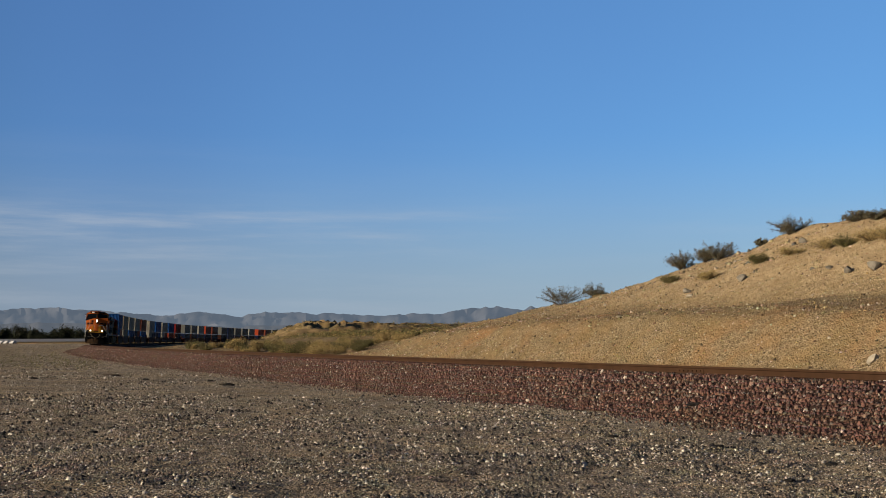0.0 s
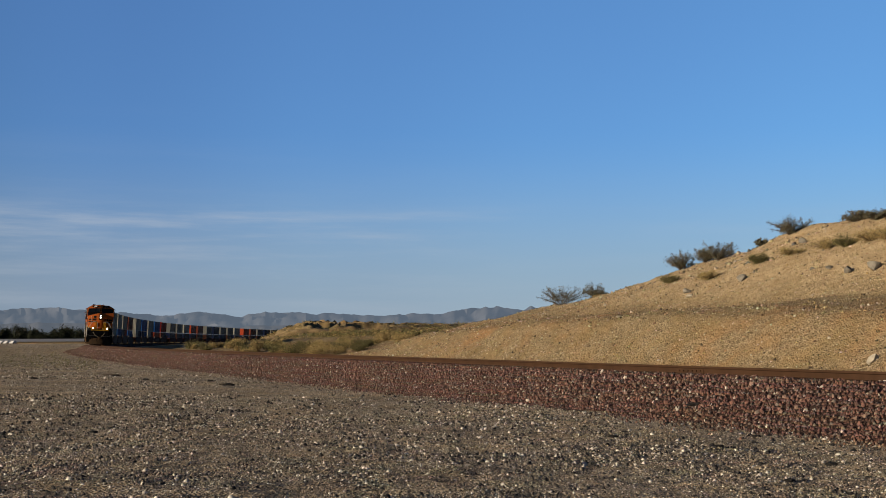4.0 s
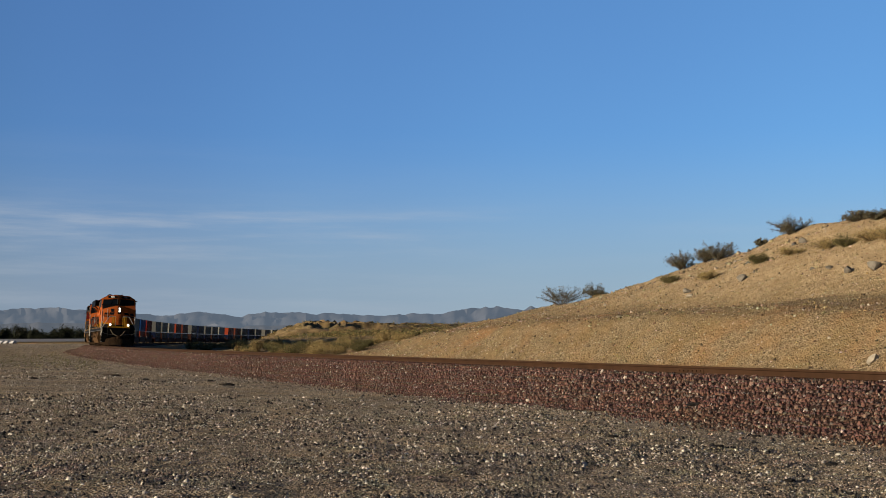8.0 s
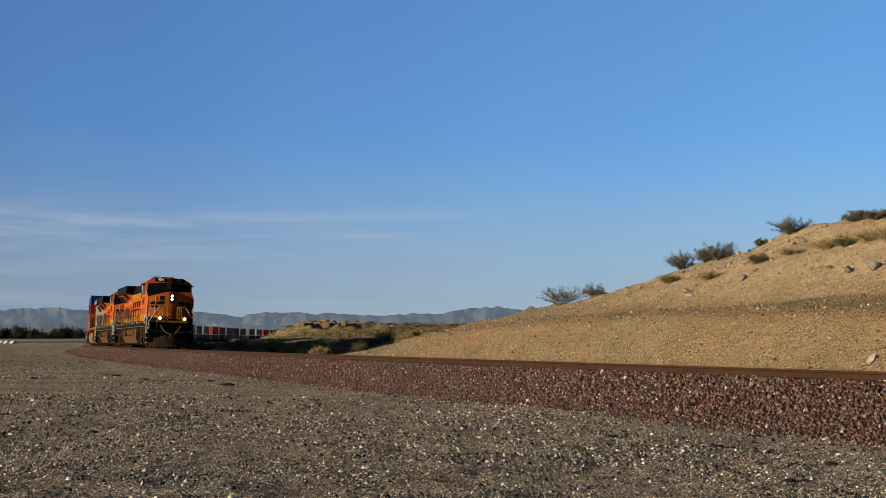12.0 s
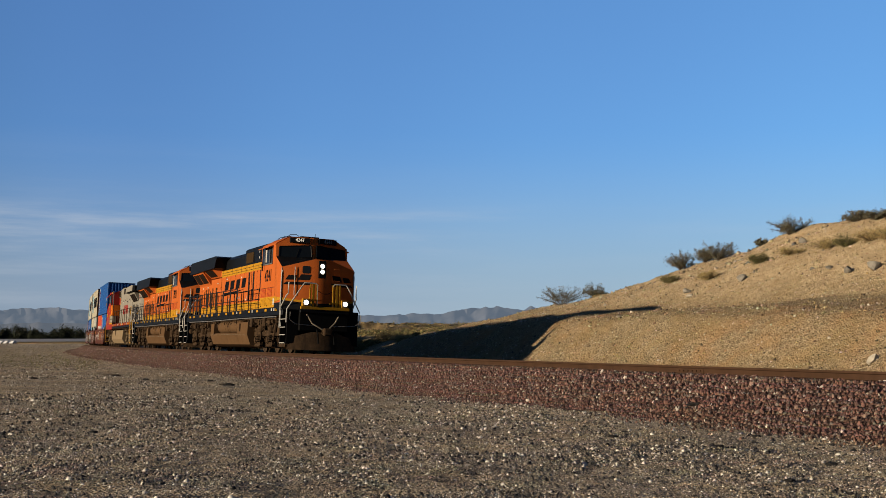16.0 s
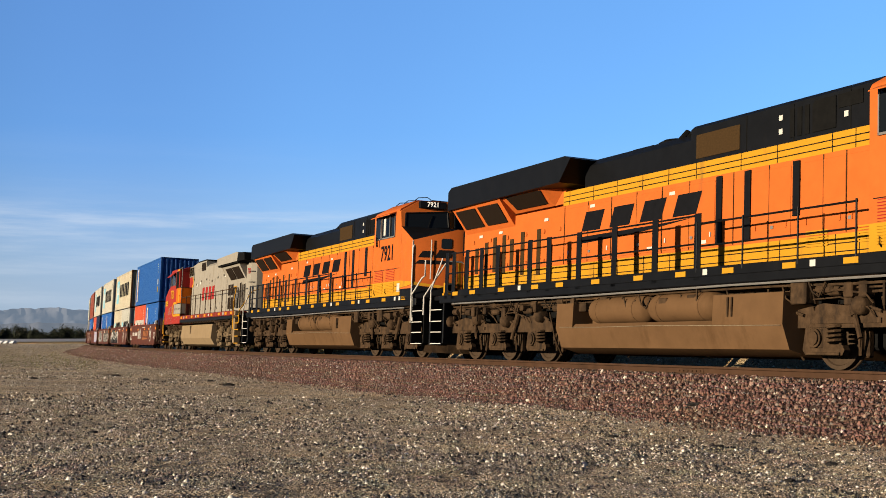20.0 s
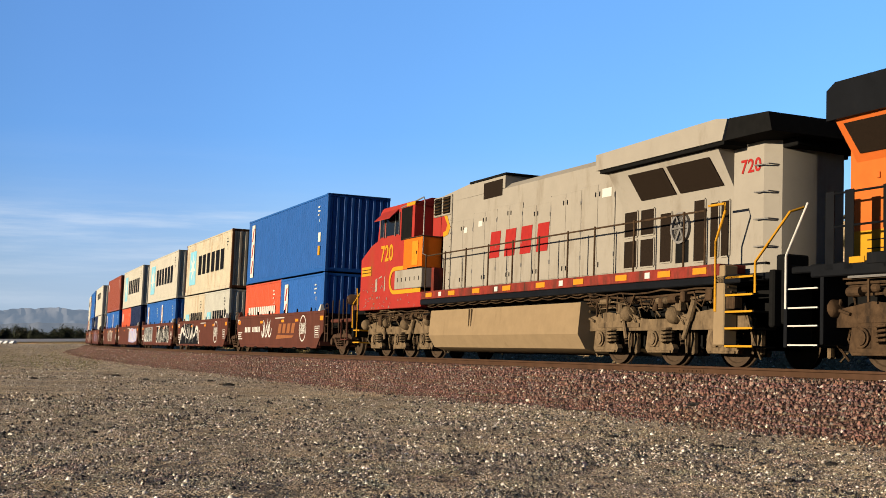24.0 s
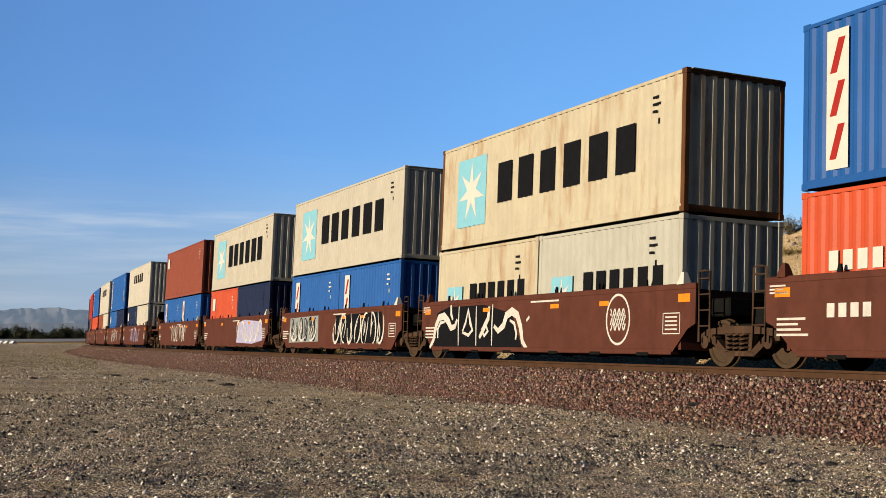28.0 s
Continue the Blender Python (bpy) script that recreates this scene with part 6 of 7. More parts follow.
    for x0, x1, z0, z1 in ((5.35, 5.85, 2.05, 2.62), (5.35, 5.85, 2.72, 3.25), (6.0, 6.5, 2.05, 2.62), (6.0, 6.5, 2.72, 3.25), (6.75, 7.15, 2.1, 3.1), (7.95, 8.3, 2.05, 3.25), (8.5, 8.75, 2.1, 3.15), (8.85, 9.1, 2.1, 3.15)):
        p = part("vent_screen", Solid().box(x0, x1, -W - 0.015, W + 0.015, z0, z1, 0.004), M_SCREEN, t)
        f = Solid()
        for a, b, c, d in ((x0 - 0.03, x0, z0, z1), (x1, x1 + 0.03, z0, z1), (x0, x1, z1, z1 + 0.03), (x0, x1, z0 - 0.03, z0)):
            f.box(a, b, -W - 0.025, -W, c, d)
        part("vent_frame", f, M_SILVER, p)
    guard = part("fan_guard", Solid().turned((7.5, -W - 0.01, 2.75), (7.5, -W - 0.07, 2.75), [(0, 0.32), (1, 0.32), (1, 0.27), (0, 0.27)], 20), M_LENS, t)
    for k in range(6):
        a = k * math.pi / 3
        part("spoke", Solid().tube([(7.5, -W - 0.05, 2.75), (7.5 + 0.29 * math.cos(a), -W - 0.05, 2.75 + 0.29 * math.sin(a))], 0.02, 5), M_LENS, guard)
    part("fan_recess", Solid().box(7.3, 7.75, -W - 0.01, -W, 2.05, 2.5), M_SOOT_SHADE, t)
    # hood doors, low and tall by turns, a little proud of the hood
    edges = (-4.05, -3.3, -2.6, -1.85, -1.1, -0.35, 0.4, 1.15, 1.9, 2.65, 3.4, 4.15, 4.9)
    for k, (x0, x1) in enumerate(zip(edges, edges[1:])):
        top = (3.86, 3.86, 3.98, 3.98, 4.02, 4.02)[k % 6]
        for side in (-1, 1):
            y = side * W
            door = part("hood_door", Solid().box(x0 + 0.008, x1 - 0.008, *sorted((y - side * 0.02, y + side * 0.016)), 1.98, top, 0.006), M_SILVER, t)
            xl = x1 - 0.09 if k % 2 == 0 else x0 + 0.09
            for z in (2.2, top - 0.22):
                part("door_latch", Solid().box(xl - 0.016, xl + 0.016, *sorted((y, y + side * 0.034)), z - 0.055, z + 0.055, 0.006), M_INK, door)
            xh = x0 + 0.02 if k % 2 == 0 else x1 - 0.02
            for z in (2.4, 3.0, top - 0.3):
                part("hinge", Solid().cyl((xh, y + side * 0.018, z - 0.05), (xh, y + side * 0.018, z + 0.05), 0.012, n=6), M_LENS, door)
    for side in (-1, 1):
        # dark gaps between the doors and the bolted strip behind the cab
        gaps = Solid()
        for x in edges[::2]:
            gaps.box(x - 0.007, x + 0.007, *sorted((side * W, side * (W + 0.006))), 1.95, 4.0)
        part("door_gap", gaps, M_INK, t)
        part("bolted_strip", Solid().box(-4.16, -4.09, *sorted((side * W, side * (W + 0.03))), 1.95, 4.62, 0.006), M_SILVER, t)
        bolts = Solid()
        for k in range(14):
            bolts.cyl((-4.125, side * (W + 0.028), 2.05 + 0.19 * k), (-4.125, side * (W + 0.042), 2.05 + 0.19 * k), 0.014, n=6)
        part("bolt_row", bolts, M_INK, t)
        part("lifting_eye", Solid().turned((-3.45, side * (W - 0.1), 4.72), (-3.45, side * (W - 0.02), 4.72), [(0, 0.08), (1, 0.08), (1, 0.035), (0, 0.035)], 12), M_SOOT_SHADE, t)
    part("door_decal", Solid().box(-3.2, -3.0, -W - 0.02, -W, 3.5, 3.65).box(-2.25, -2.0, -W - 0.02, -W, 3.6, 3.75).box(4.35, 4.75, -W - 0.02, -W, 3.7, 3.9), M_WHITE, t)
    part("intake_box", Solid().prism([(-4.7, 4.48), (-4.7, 4.72), (-3.0, 4.86), (-0.7, 4.86), (-0.7, 4.5)], -W, W), M_SILVER, t)
    part("intake_roof", Solid().box(-2.9, -0.6, -W - 0.04, W + 0.04, 4.84, 4.9, 0.01), M_SOOT_SHADE, t)
    part("intake_screen", Solid().box(-2.0, -0.85, -W - 0.012, W + 0.012, 4.32, 4.76), M_SCREEN, t)
    for x in (3.5, 3.85):
        part("exhaust_cap", Solid().cyl((x, 0, 4.6), (x, 0, 4.82), 0.16, n=12), M_SOOT_SHADE, t)
    part("roof_box", Solid().box(4.75, 5.4, -0.8, 0.8, 4.5, 4.66, 0.02), M_SOOT_SHADE, t)
    mark_blocks(t, -1.64, 1.95, 2.68, 3.38, -W - 0.022, 4, M_REDMARK, 0.12)
    number_on(t, "720", 9.72, -W - 0.006, 3.72, 0.36, M_REDMARK, 1.1)
    # cab, with its nose facing back along the train
    C = 1.5
    side_prof = [(-10.1, 1.72), (-10.1, 3.1), (-9.2, 3.5), (-8.65, 3.62), (-8.45, 4.5), (-8.2, 4.62), (-5.55, 4.62), (-5.55, 1.72)]
    part("cab", Solid().prism(side_prof, -C, C), M_RED, t, "red cab with a blunt nose")
    part("cab_roof", Solid().prism([(-C, 4.5), (-1.0, 4.74), (1.0, 4.74), (C, 4.5)], -8.35, -5.5, "x"), M_RED, t)
    part("nose_lower", Solid().box(-10.15, -4.85, -C - 0.004, C + 0.004, 1.45, 1.9, 0.02), M_RED, t)
    for side in (-1, 1):
        y = side * (C + 0.004)
        for x0, x1 in ((-8.35, -8.05), (-7.85, -7.1), (-7.05, -6.75)):
            w = part("side_window", Solid().box(x0, x1, *sorted((y, y + side * 0.015)), 3.72, 4.35), M_GLASS, t)
            for xa in (x0 - 0.03, x1):
                part("window_frame", Solid().box(xa, xa + 0.03, *sorted((y, y + side * 0.03)), 3.68, 4.38), M_LENS, w)
        part("sun_shade", Solid().prism([(y, 4.5), (y + side * 0.3, 4.2), (y + side * 0.3, 4.18), (y, 4.46)], -8.2, -6.85, "x"), M_RED, t)
        part("door_recess", Solid().box(-6.6, -5.75, *sorted((y - side * 0.02, y + side * 0.006)), 3.5, 4.48), M_SOOT_SHADE, t)
        part("battery_box", Solid().box(-6.3, -4.85, *sorted((side * 0.9, side * 1.52)), 2.6, 3.5, 0.012), M_CABORANGE, t)
        door = part("battery_box_door", Solid().box(-5.58, -5.12, *sorted((side * 1.52, side * 1.54)), 2.68, 3.4, 0.008), M_AMBER, t)
        part("door_latch", Solid().box(-5.2, -5.16, *sorted((side * 1.53, side * 1.56)), 3.0, 3.1, 0.006), M_INK, door)
        part("box_lip", Solid().box(-6.32, -4.83, *sorted((side * 0.9, side * 1.54)), 3.5, 3.53, 0.006), M_DUSTY, t)
        part("box_sill", Solid().box(-5.9, -4.85, *sorted((side * 1.5, side * 1.55)), 2.59, 2.63, 0.006), M_SOOT_SHADE, t)
        part("end_box", Solid().box(-4.84, -4.62, *sorted((side * 0.9, side * 1.2)), 1.9, 2.6, 0.01), M_SILL, t)
        for k in range(6):
            part("panel_latch", Solid().box(-6.75 + 0.34 * k, -6.72 + 0.34 * k, *sorted((side * 1.5, side * 1.525)), 2.24, 2.36, 0.005), M_INK, t)
        part("equipment_box", Solid().box(-7.0, -4.85, *sorted((side * 0.9, side * 1.512)), 2.02, 2.6, 0.02), M_SILVER, t)
        # yellow band with a round end round the silver box
        arc = [(-7.0 + 0.45 * math.cos(a), 2.3 + 0.42 * math.sin(a)) for a in np.linspace(math.pi / 2, 1.5 * math.pi, 14)]
        pts = [(-6.3, 2.72)] + arc + [(-4.86, 1.88)]
        inner = [(-4.86, 2.0)] + [(-7.0 + 0.33 * math.cos(a), 2.3 + 0.3 * math.sin(a)) for a in np.linspace(1.5 * math.pi, math.pi / 2, 14)] + [(-6.3, 2.6)]
        part("yellow_band", Solid().prism(pts + inner, side * 1.506, side * 1.52), M_YELLOW, t)
        part("nose_badge", Solid().box(-10.0, -9.1, *sorted((y, y + side * 0.01)), 2.55, 2.85, 0.004), M_YELLOW, t)
        for z in (2.65, 2.75):
            part("badge_line", Solid().box(-9.98, -9.15, *sorted((y + side * 0.008, y + side * 0.014)), z - 0.012, z + 0.012), M_INK, t)
        for x0, x1, z0, z1 in ((-8.7, -8.5, 2.0, 2.45), (-7.9, -7.8, 2.0, 2.5), (-8.4, -8.1, 2.42, 2.5)):
            part("paint_chip", Solid().prism([(x0, z0), (x1, z0 + 0.04), (x1 - 0.03, z1), (x0 + 0.02, z1 - 0.05)], y, y + side * 0.005), M_SILVER, t)
        wear = random.Random(31 + side)
        chips = Solid()
        for k in range(46):
            x, z = wear.uniform(-10.0, -7.6) if k % 3 else wear.uniform(-10.0, -5.0), 1.5 + 1.0 * wear.random() ** 1.7
            if z > 1.85 and x > -7.55:
                z = wear.uniform(1.5, 1.85)
            w, h = wear.uniform(0.012, 0.05), wear.uniform(0.012, 0.045)
            chips.prism([(x - w, z - h * 0.4), (x + w * 0.5, z - h), (x + w, z + h * 0.3), (x - w * 0.2, z + h)], y, y + side * 0.006)
        part("worn_paint", chips, M_LENS, t, "grey primer showing through chipped red paint")
        part("roof_edge_stripe", Solid().box(-6.2, -5.52, *sorted((y, y + side * 0.012)), 4.5, 4.6, 0.004), M_YELLOW, t)
        part("grab_rail", Solid().tube([(-6.7, side * 1.5, 4.5), (-4.95, side * 1.48, 4.66), (-4.86, side * 1.48, 4.55), (-4.86, side * 1.48, 3.0), (-4.6, side * 1.48, 2.93)], 0.02, 6), M_LENS, t)
        part("yellow_swoop", Solid().prism([(-4.7, 3.5), (-4.35, 3.55), (-4.2, 3.75), (-4.45, 4.1), (-4.7, 4.3), (-4.7, 4.15), (-4.42, 3.85), (-4.5, 3.68), (-4.7, 3.64)], side * W, side * (W + 0.012)), M_YELLOW, t)
        part("red_panel", Solid().prism([(-5.5, 3.5), (-4.5, 3.55), (-4.42, 3.8), (-4.8, 4.3), (-5.5, 4.45)], side * (W - 0.4), side * (W + 0.006)), M_RED, t)
    number_on(t, "720", -7.75, -C - 0.008, 3.16, 0.7, M_YELLOW, 1.0)
    part("louvre_box", Solid().box(-5.4, -4.1, -W - 0.05, W + 0.05, 4.12, 4.7, 0.02), M_SILVER, t)
    for x0 in (-5.3, -4.68):
        part("louvre_recess", Solid().box(x0, x0 + 0.52, -W - 0.058, W + 0.058, 4.17, 4.66), M_SOOT_SHADE, t)
        for k in range(5):
            z = 4.2 + 0.095 * k
            slat = Solid()
            for side in (-1, 1):
                y = side * (W + 0.05)
                slat.prism([(y, z + 0.04), (y, z + 0.055), (y + side * 0.05, z + 0.01), (y + side * 0.05, z)], x0 + 0.02, x0 + 0.5, "x")
            part("louvre", slat, M_BROWN_GRILLE, t)
    # walkway rails
    posts = [-4.6, -3.2, -1.8, -0.4, 1.0, 2.4, 3.8, 5.0, 6.6, 8.4, 9.1]
    side_rails(t, posts, 1.7, 2.95, M_DUSTY, 1.48, 0.045)
    # rear platform that leads, with yellow rails and steps
    part("rear_deck", Solid().box(9.9, 11.0, -1.3, 1.3, 1.55, 1.68, 0.02), M_BLACK, t)
    part("rear_beam", Solid().box(10.95, 11.1, -1.45, 1.45, 0.7, 1.7, 0.03), M_SOOT_SHADE, t)
    part("beam_box", Solid().box(10.7, 11.0, -1.1, -0.6, 1.68, 2.0, 0.03), M_SOOT_SHADE, t)
    coupler(t, 11.1, 1)
    coupler(t, -11.1, -1)
    for side in (-1, 1):
        part("step_side", Solid().box(9.42, 9.75, *sorted((side * 1.2, side * 1.5)), 0.38, 1.85, 0.02), M_TAN, t)
        for z in (0.38, 0.7, 1.0, 1.3, 1.62):
            st = part("step", Solid().box(9.75, 10.6, *sorted((side * 1.0, side * 1.48)), z - 0.03, z), M_SOOT_SHADE, t)
            part("step_edge", Solid().box(9.78, 10.58, *sorted((side * 1.47, side * 1.5)), z - 0.03, z + 0.006), M_YELLOW, st)
        part("grab_rail", Solid().tube([(9.5, side * 1.52, 1.0), (9.5, side * 1.52, 2.3), (9.75, side * 1.5, 2.85), (9.7, side * 1.48, 2.98), (9.2, side * 1.48, 2.98)], 0.024, 8), M_YELLOW, t, "yellow grab rail")
        part("grab_rail", Solid().tube([(10.65, side * 1.5, 1.3), (10.65, side * 1.5, 1.85), (10.95, side * 1.0, 2.75), (10.95, side * 0.7, 2.85)], 0.024, 8), M_YELLOW, t, "yellow grab rail")
        part("nose_step", Solid().box(-10.8, -10.2, *sorted((side * 1.0, side * 1.45)), 0.4, 0.44).box(-10.8, -10.2, *sorted((side * 1.0, side * 1.45)), 0.8, 0.84), M_YELLOW, t)
        part("grab_rail", Solid().tube([(-10.3, side * 1.5, 0.6), (-10.3, side * 1.5, 1.6), (-10.55, side * 1.45, 2.2)], 0.022, 8), M_YELLOW, t)
        part("grab_rail", Solid().tube([(-10.9, side * 1.45, 0.9), (-10.9, side * 1.45, 1.7), (-10.3, side * 1.2, 2.4)], 0.022, 8), M_YELLOW, t)
    part("nose_deck", Solid().box(-11.0, -10.1, -1.3, 1.3, 1.35, 1.5, 0.02), M_SOOT_SHADE, t)
    part("nose_beam", Solid().box(-11.1, -10.95, -1.4, 1.4, 0.6, 1.5, 0.03), M_SOOT_SHADE, t)
    for z in (2.2, 2.7, 3.2, 3.7):
        part("grab_iron", Solid().tube([(9.95, -W, z), (9.95, -W - 0.1, z), (10.3, -W - 0.05, z), (10.3, -0.75, z)], 0.014, 5), M_LENS, t)
    part("roof_grab", Solid().tube([(9.2, -0.5, 4.6), (9.2, -0.5, 4.72), (9.8, -0.5, 4.72), (9.8, -0.5, 4.58)], 0.016, 5), M_SOOT_SHADE, t)
    return t


# ---------------------------------------------------------------- containers
def corrugation(x0, x1, depth, pitch=0.278, ramp=0.23):
    """A zig-zag of (place along, depth) pairs for pressed steel sheet."""
    n = max(1, round((x1 - x0) / pitch))
    p = (x1 - x0) / n
    out = []
    for i in range(n):
        a = x0 + i * p
        out += [(a, 0.0), (a + (0.5 - ramp) * p, 0.0), (a + 0.5 * p, depth), (a + (1 - ramp) * p, depth)]
    return out + [(x1, 0.0)]


CONTAINER_PARTS = {}


def container_parts(length, height, paint, rail_paint):
    key = (length, height, paint.name, rail_paint.name)
    if key in CONTAINER_PARTS:
        return CONTAINER_PARTS[key]
    L, Wd, H = length / 2, 1.22, height
    out = []
    for side in (-1, 1):
        z = corrugation(-L + 0.14, L - 0.14, 0.03, 0.278, 0.25)
        s = Solid()
        v = [(x, side * (Wd - 0.012 - d), zz) for zz in (0.14, H - 0.08) for x, d in z] + [(x, side * (Wd - 0.06), zz) for zz in (0.14, H - 0.08) for x, d in (z[0], z[-1])]
        n = len(z)
        f = [(i, i + 1, n + i + 1, n + i) for i in range(n - 1)] + [(2 * n, 2 * n + 1, 2 * n + 3, 2 * n + 2)]
        s.add(v, f)
        out.append(("side_panel", s.mesh("side_panel", paint), ""))
    # front end wall, corrugated deeper
    z = corrugation(-Wd + 0.1, Wd - 0.1, 0.06, 0.27, 0.16)
    s = Solid()
    n = len(z)
    s.add([(L - 0.015 - d, y, zz) for zz in (0.14, H - 0.1) for y, d in z] + [(L - 0.13, y, zz) for zz in (0.14, H - 0.1) for y in (-Wd + 0.1, Wd - 0.1)], [(i, i + 1, n + i + 1, n + i) for i in range(n - 1)] + [(2 * n, 2 * n + 1, 2 * n + 3, 2 * n + 2)])
    out.append(("end_wall", s.mesh("end_wall", paint), ""))
    for y0, y1 in ((-Wd + 0.08, -0.01), (0.01, Wd - 0.08)):
        s = Solid().box(-L + 0.02, -L + 0.07, y0, y1, 0.14, H - 0.1, 0.006)
        for zz in (0.6, 1.1, 1.6, 2.1):
            s.box(-L + 0.005, -L + 0.03, y0 + 0.05, y1 - 0.05, zz - 0.08, zz + 0.08, 0.005)
        out.append(("door", s.mesh("door", paint), ""))
        yb = y1 - 0.18 if y0 < 0 else y0 + 0.18
        for yy in (yb, (y0 + y1) / 2):
            s = Solid().cyl((-L - 0.005, yy, 0.12), (-L - 0.005, yy, H - 0.1), 0.018, n=6)
            out.append(("lock_bar", s.mesh("lock_bar", M_LENS), ""))
    s = Solid().box(-L + 0.05, L - 0.05, -Wd + 0.03, Wd - 0.03, H - 0.05, H - 0.02)
    for i in range(int(length / 0.42)):
        x = -L + 0.3 + i * 0.42
        s.box(x, x + 0.2, -Wd + 0.12, Wd - 0.12, H - 0.025, H - 0.008, 0.006)
    out.append(("roof", s.mesh("roof", paint), ""))
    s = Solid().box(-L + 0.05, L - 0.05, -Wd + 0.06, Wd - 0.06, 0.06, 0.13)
    out.append(("floor", s.mesh("floor", M_SOOT_SHADE), ""))
    for x in (-L + 0.07, L - 0.07):
        for y in (-Wd + 0.06, Wd - 0.06):
            s = Solid().box(x - 0.065, x + 0.065, y - 0.055, y + 0.055, 0.1, H - 0.1, 0.008)
            out.append(("corner_post", s.mesh("corner_post", rail_paint), ""))
            for zz in (0.0, H - 0.118):
                s = Solid().box(x - 0.089 * 0.9, x + 0.089 * 0.9, y - 0.065, y + 0.065, zz, zz + 0.118, 0.01)
                s.box(x - 0.03, x + 0.03, y - 0.068, y + 0.068, zz + 0.03, zz + 0.08)
                out.append(("corner_casting", s.mesh("corner_casting", rail_paint), ""))
    for y in (-Wd + 0.03, Wd - 0.03):
        out.append(("top_rail", Solid().box(-L + 0.1, L - 0.1, y - 0.03, y + 0.03, H - 0.09, H - 0.02, 0.006).mesh("top_rail", paint), ""))
        out.append(("bottom_rail", Solid().box(-L + 0.1, L - 0.1, y - 0.03, y + 0.03, 0.02, 0.16, 0.006).mesh("bottom_rail", paint), ""))
    for x in (-L + 0.06, L - 0.06):
        for za, zb in ((H - 0.11, H - 0.02), (0.02, 0.15)):
            out.append(("end_rail", Solid().box(x - 0.05, x + 0.05, -Wd + 0.08, Wd - 0.08, za, zb, 0.006).mesh("end_rail", rail_paint), ""))
    CONTAINER_PARTS[key] = out
    return out


def far_container(length, height, paint, label):
    """A container that stays far off: body, door end and roof."""
    c = thing("shipping_container", label, "container", "containers on the train")
    L, Wd, H = length / 2, 1.22, height
    s = Solid().box(-L + 0.06, L - 0.02, -Wd + 0.02, Wd - 0.02, 0.1, H - 0.06, 0.01)
    for i in range(int(length / 0.56)):
        x = -L + 0.3 + 0.56 * i
        for side in (-1, 1):
            s.box(x, x + 0.28, *sorted((side * (Wd - 0.021), side * Wd)), 0.2, H - 0.12)
    for x in (-L, L - 0.16):
        for y in (-Wd, Wd - 0.16):
            s.box(x, x + 0.16, y, y + 0.16, 0.0, H)
    part("body", s, paint, c)
    part("roof", Solid().box(-L + 0.05, L - 0.05, -Wd + 0.01, Wd - 0.01, H - 0.06, H - 0.01, 0.01), paint, c)
    part("door", Solid().box(-L + 0.01, -L + 0.06, -1.1, -0.01, 0.15, H - 0.1).box(-L + 0.01, -L + 0.06, 0.01, 1.1, 0.15, H - 0.1), paint, c)
    return c


def container(length, height, paint, rail_paint, label, marks=""):
    c = thing("shipping_container", label, "container", "containers on the train")
    for name, me, lab in container_parts(length, height, paint, rail_paint):
        part(name, me, None, c, lab)
    L, y = length / 2, -1.216
    s = Solid()
    if marks == "star":
        k = length / 12.19 if length > 9 else 0.5
        x0, x1, z0, z1 = (-4.95, -3.12, 0.55, 2.42) if length > 9 else (-2.35, -1.35, 0.6, 1.55)
        part("logo_panel", Solid().box(x0, x1, y - 0.004, y, z0, z1), M_SKYMARK, c)
        cx, cz, r = (x0 + x1) / 2, (z0 + z1) / 2, (x1 - x0) * 0.46
        pts = [(cx + (r if i % 2 == 0 else 0.34 * r) * math.sin(i * math.pi / 7), cz + (r if i % 2 == 0 else 0.34 * r) * math.cos(i * math.pi / 7)) for i in range(14)]
        part("logo_star", Solid().prism(pts, y - 0.005, y - 0.009), M_WHITE, c)
        if length > 9:
            mark_blocks(c, -2.6, 4.44, 1.02, 2.06, y, 6, M_INK)
        else:
            mark_blocks(c, -0.95, 2.45, 1.15, 1.6, y, 6, M_INK)
    if marks == "band":
        x0 = -L + 0.6
        part("logo_panel", Solid().box(x0, x0 + 0.52, y - 0.004, y, 0.28, height - 0.25), M_WHITE, c)
        zz = height - 0.4
        for k in range(3):
            h = (height - 0.7) / 3
            part("mark_block", Solid().prism([(x0 + 0.08, zz - h * 0.8), (x0 + 0.24, zz - h * 0.8), (x0 + 0.44, zz), (x0 + 0.28, zz)], y - 0.005, y - 0.008), M_REDMARK, c)
            zz -= h
    if marks == "word":
        if length < 9:
            mark_blocks(c, -2.4, 2.3, 1.22, 1.55, y, 14, M_WHITE)
        else:
            mark_blocks(c, -3.2, 2.2, 1.7, 2.3, y, 5, M_INK)
    if marks == "corner":
        part("logo_panel", Solid().box(-L + 0.5, -L + 1.1, y - 0.004, y, height - 1.0, height - 0.4), M_WHITE, c)
    # small identification lines near the front end, as plain bars
    ink = M_WHITE if marks in ("band", "word", "corner") else M_INK
    for i, w in enumerate((0.22, 0.3, 0.16)):
        part("marking_line", Solid().box(L - 1.2, L - 1.2 + w, y - 0.004, y, height - 0.45 - 0.15 * i, height - 0.395 - 0.15 * i), ink, c)
    part("marking_line", Solid().box(L - 0.98, L - 0.92, y - 0.004, y, height - 1.0, height - 0.88), ink, c)
    if marks == "band" and length > 9:
        part("decal", Solid().box(L - 1.05, L - 0.75, y - 0.004, y, height - 1.75, height - 1.4), M_WHITE, c)
        part("decal", Solid().box(L - 1.05, L - 0.8, y - 0.004, y, height - 2.25, height - 1.9), M_YELLOW, c)
    return c


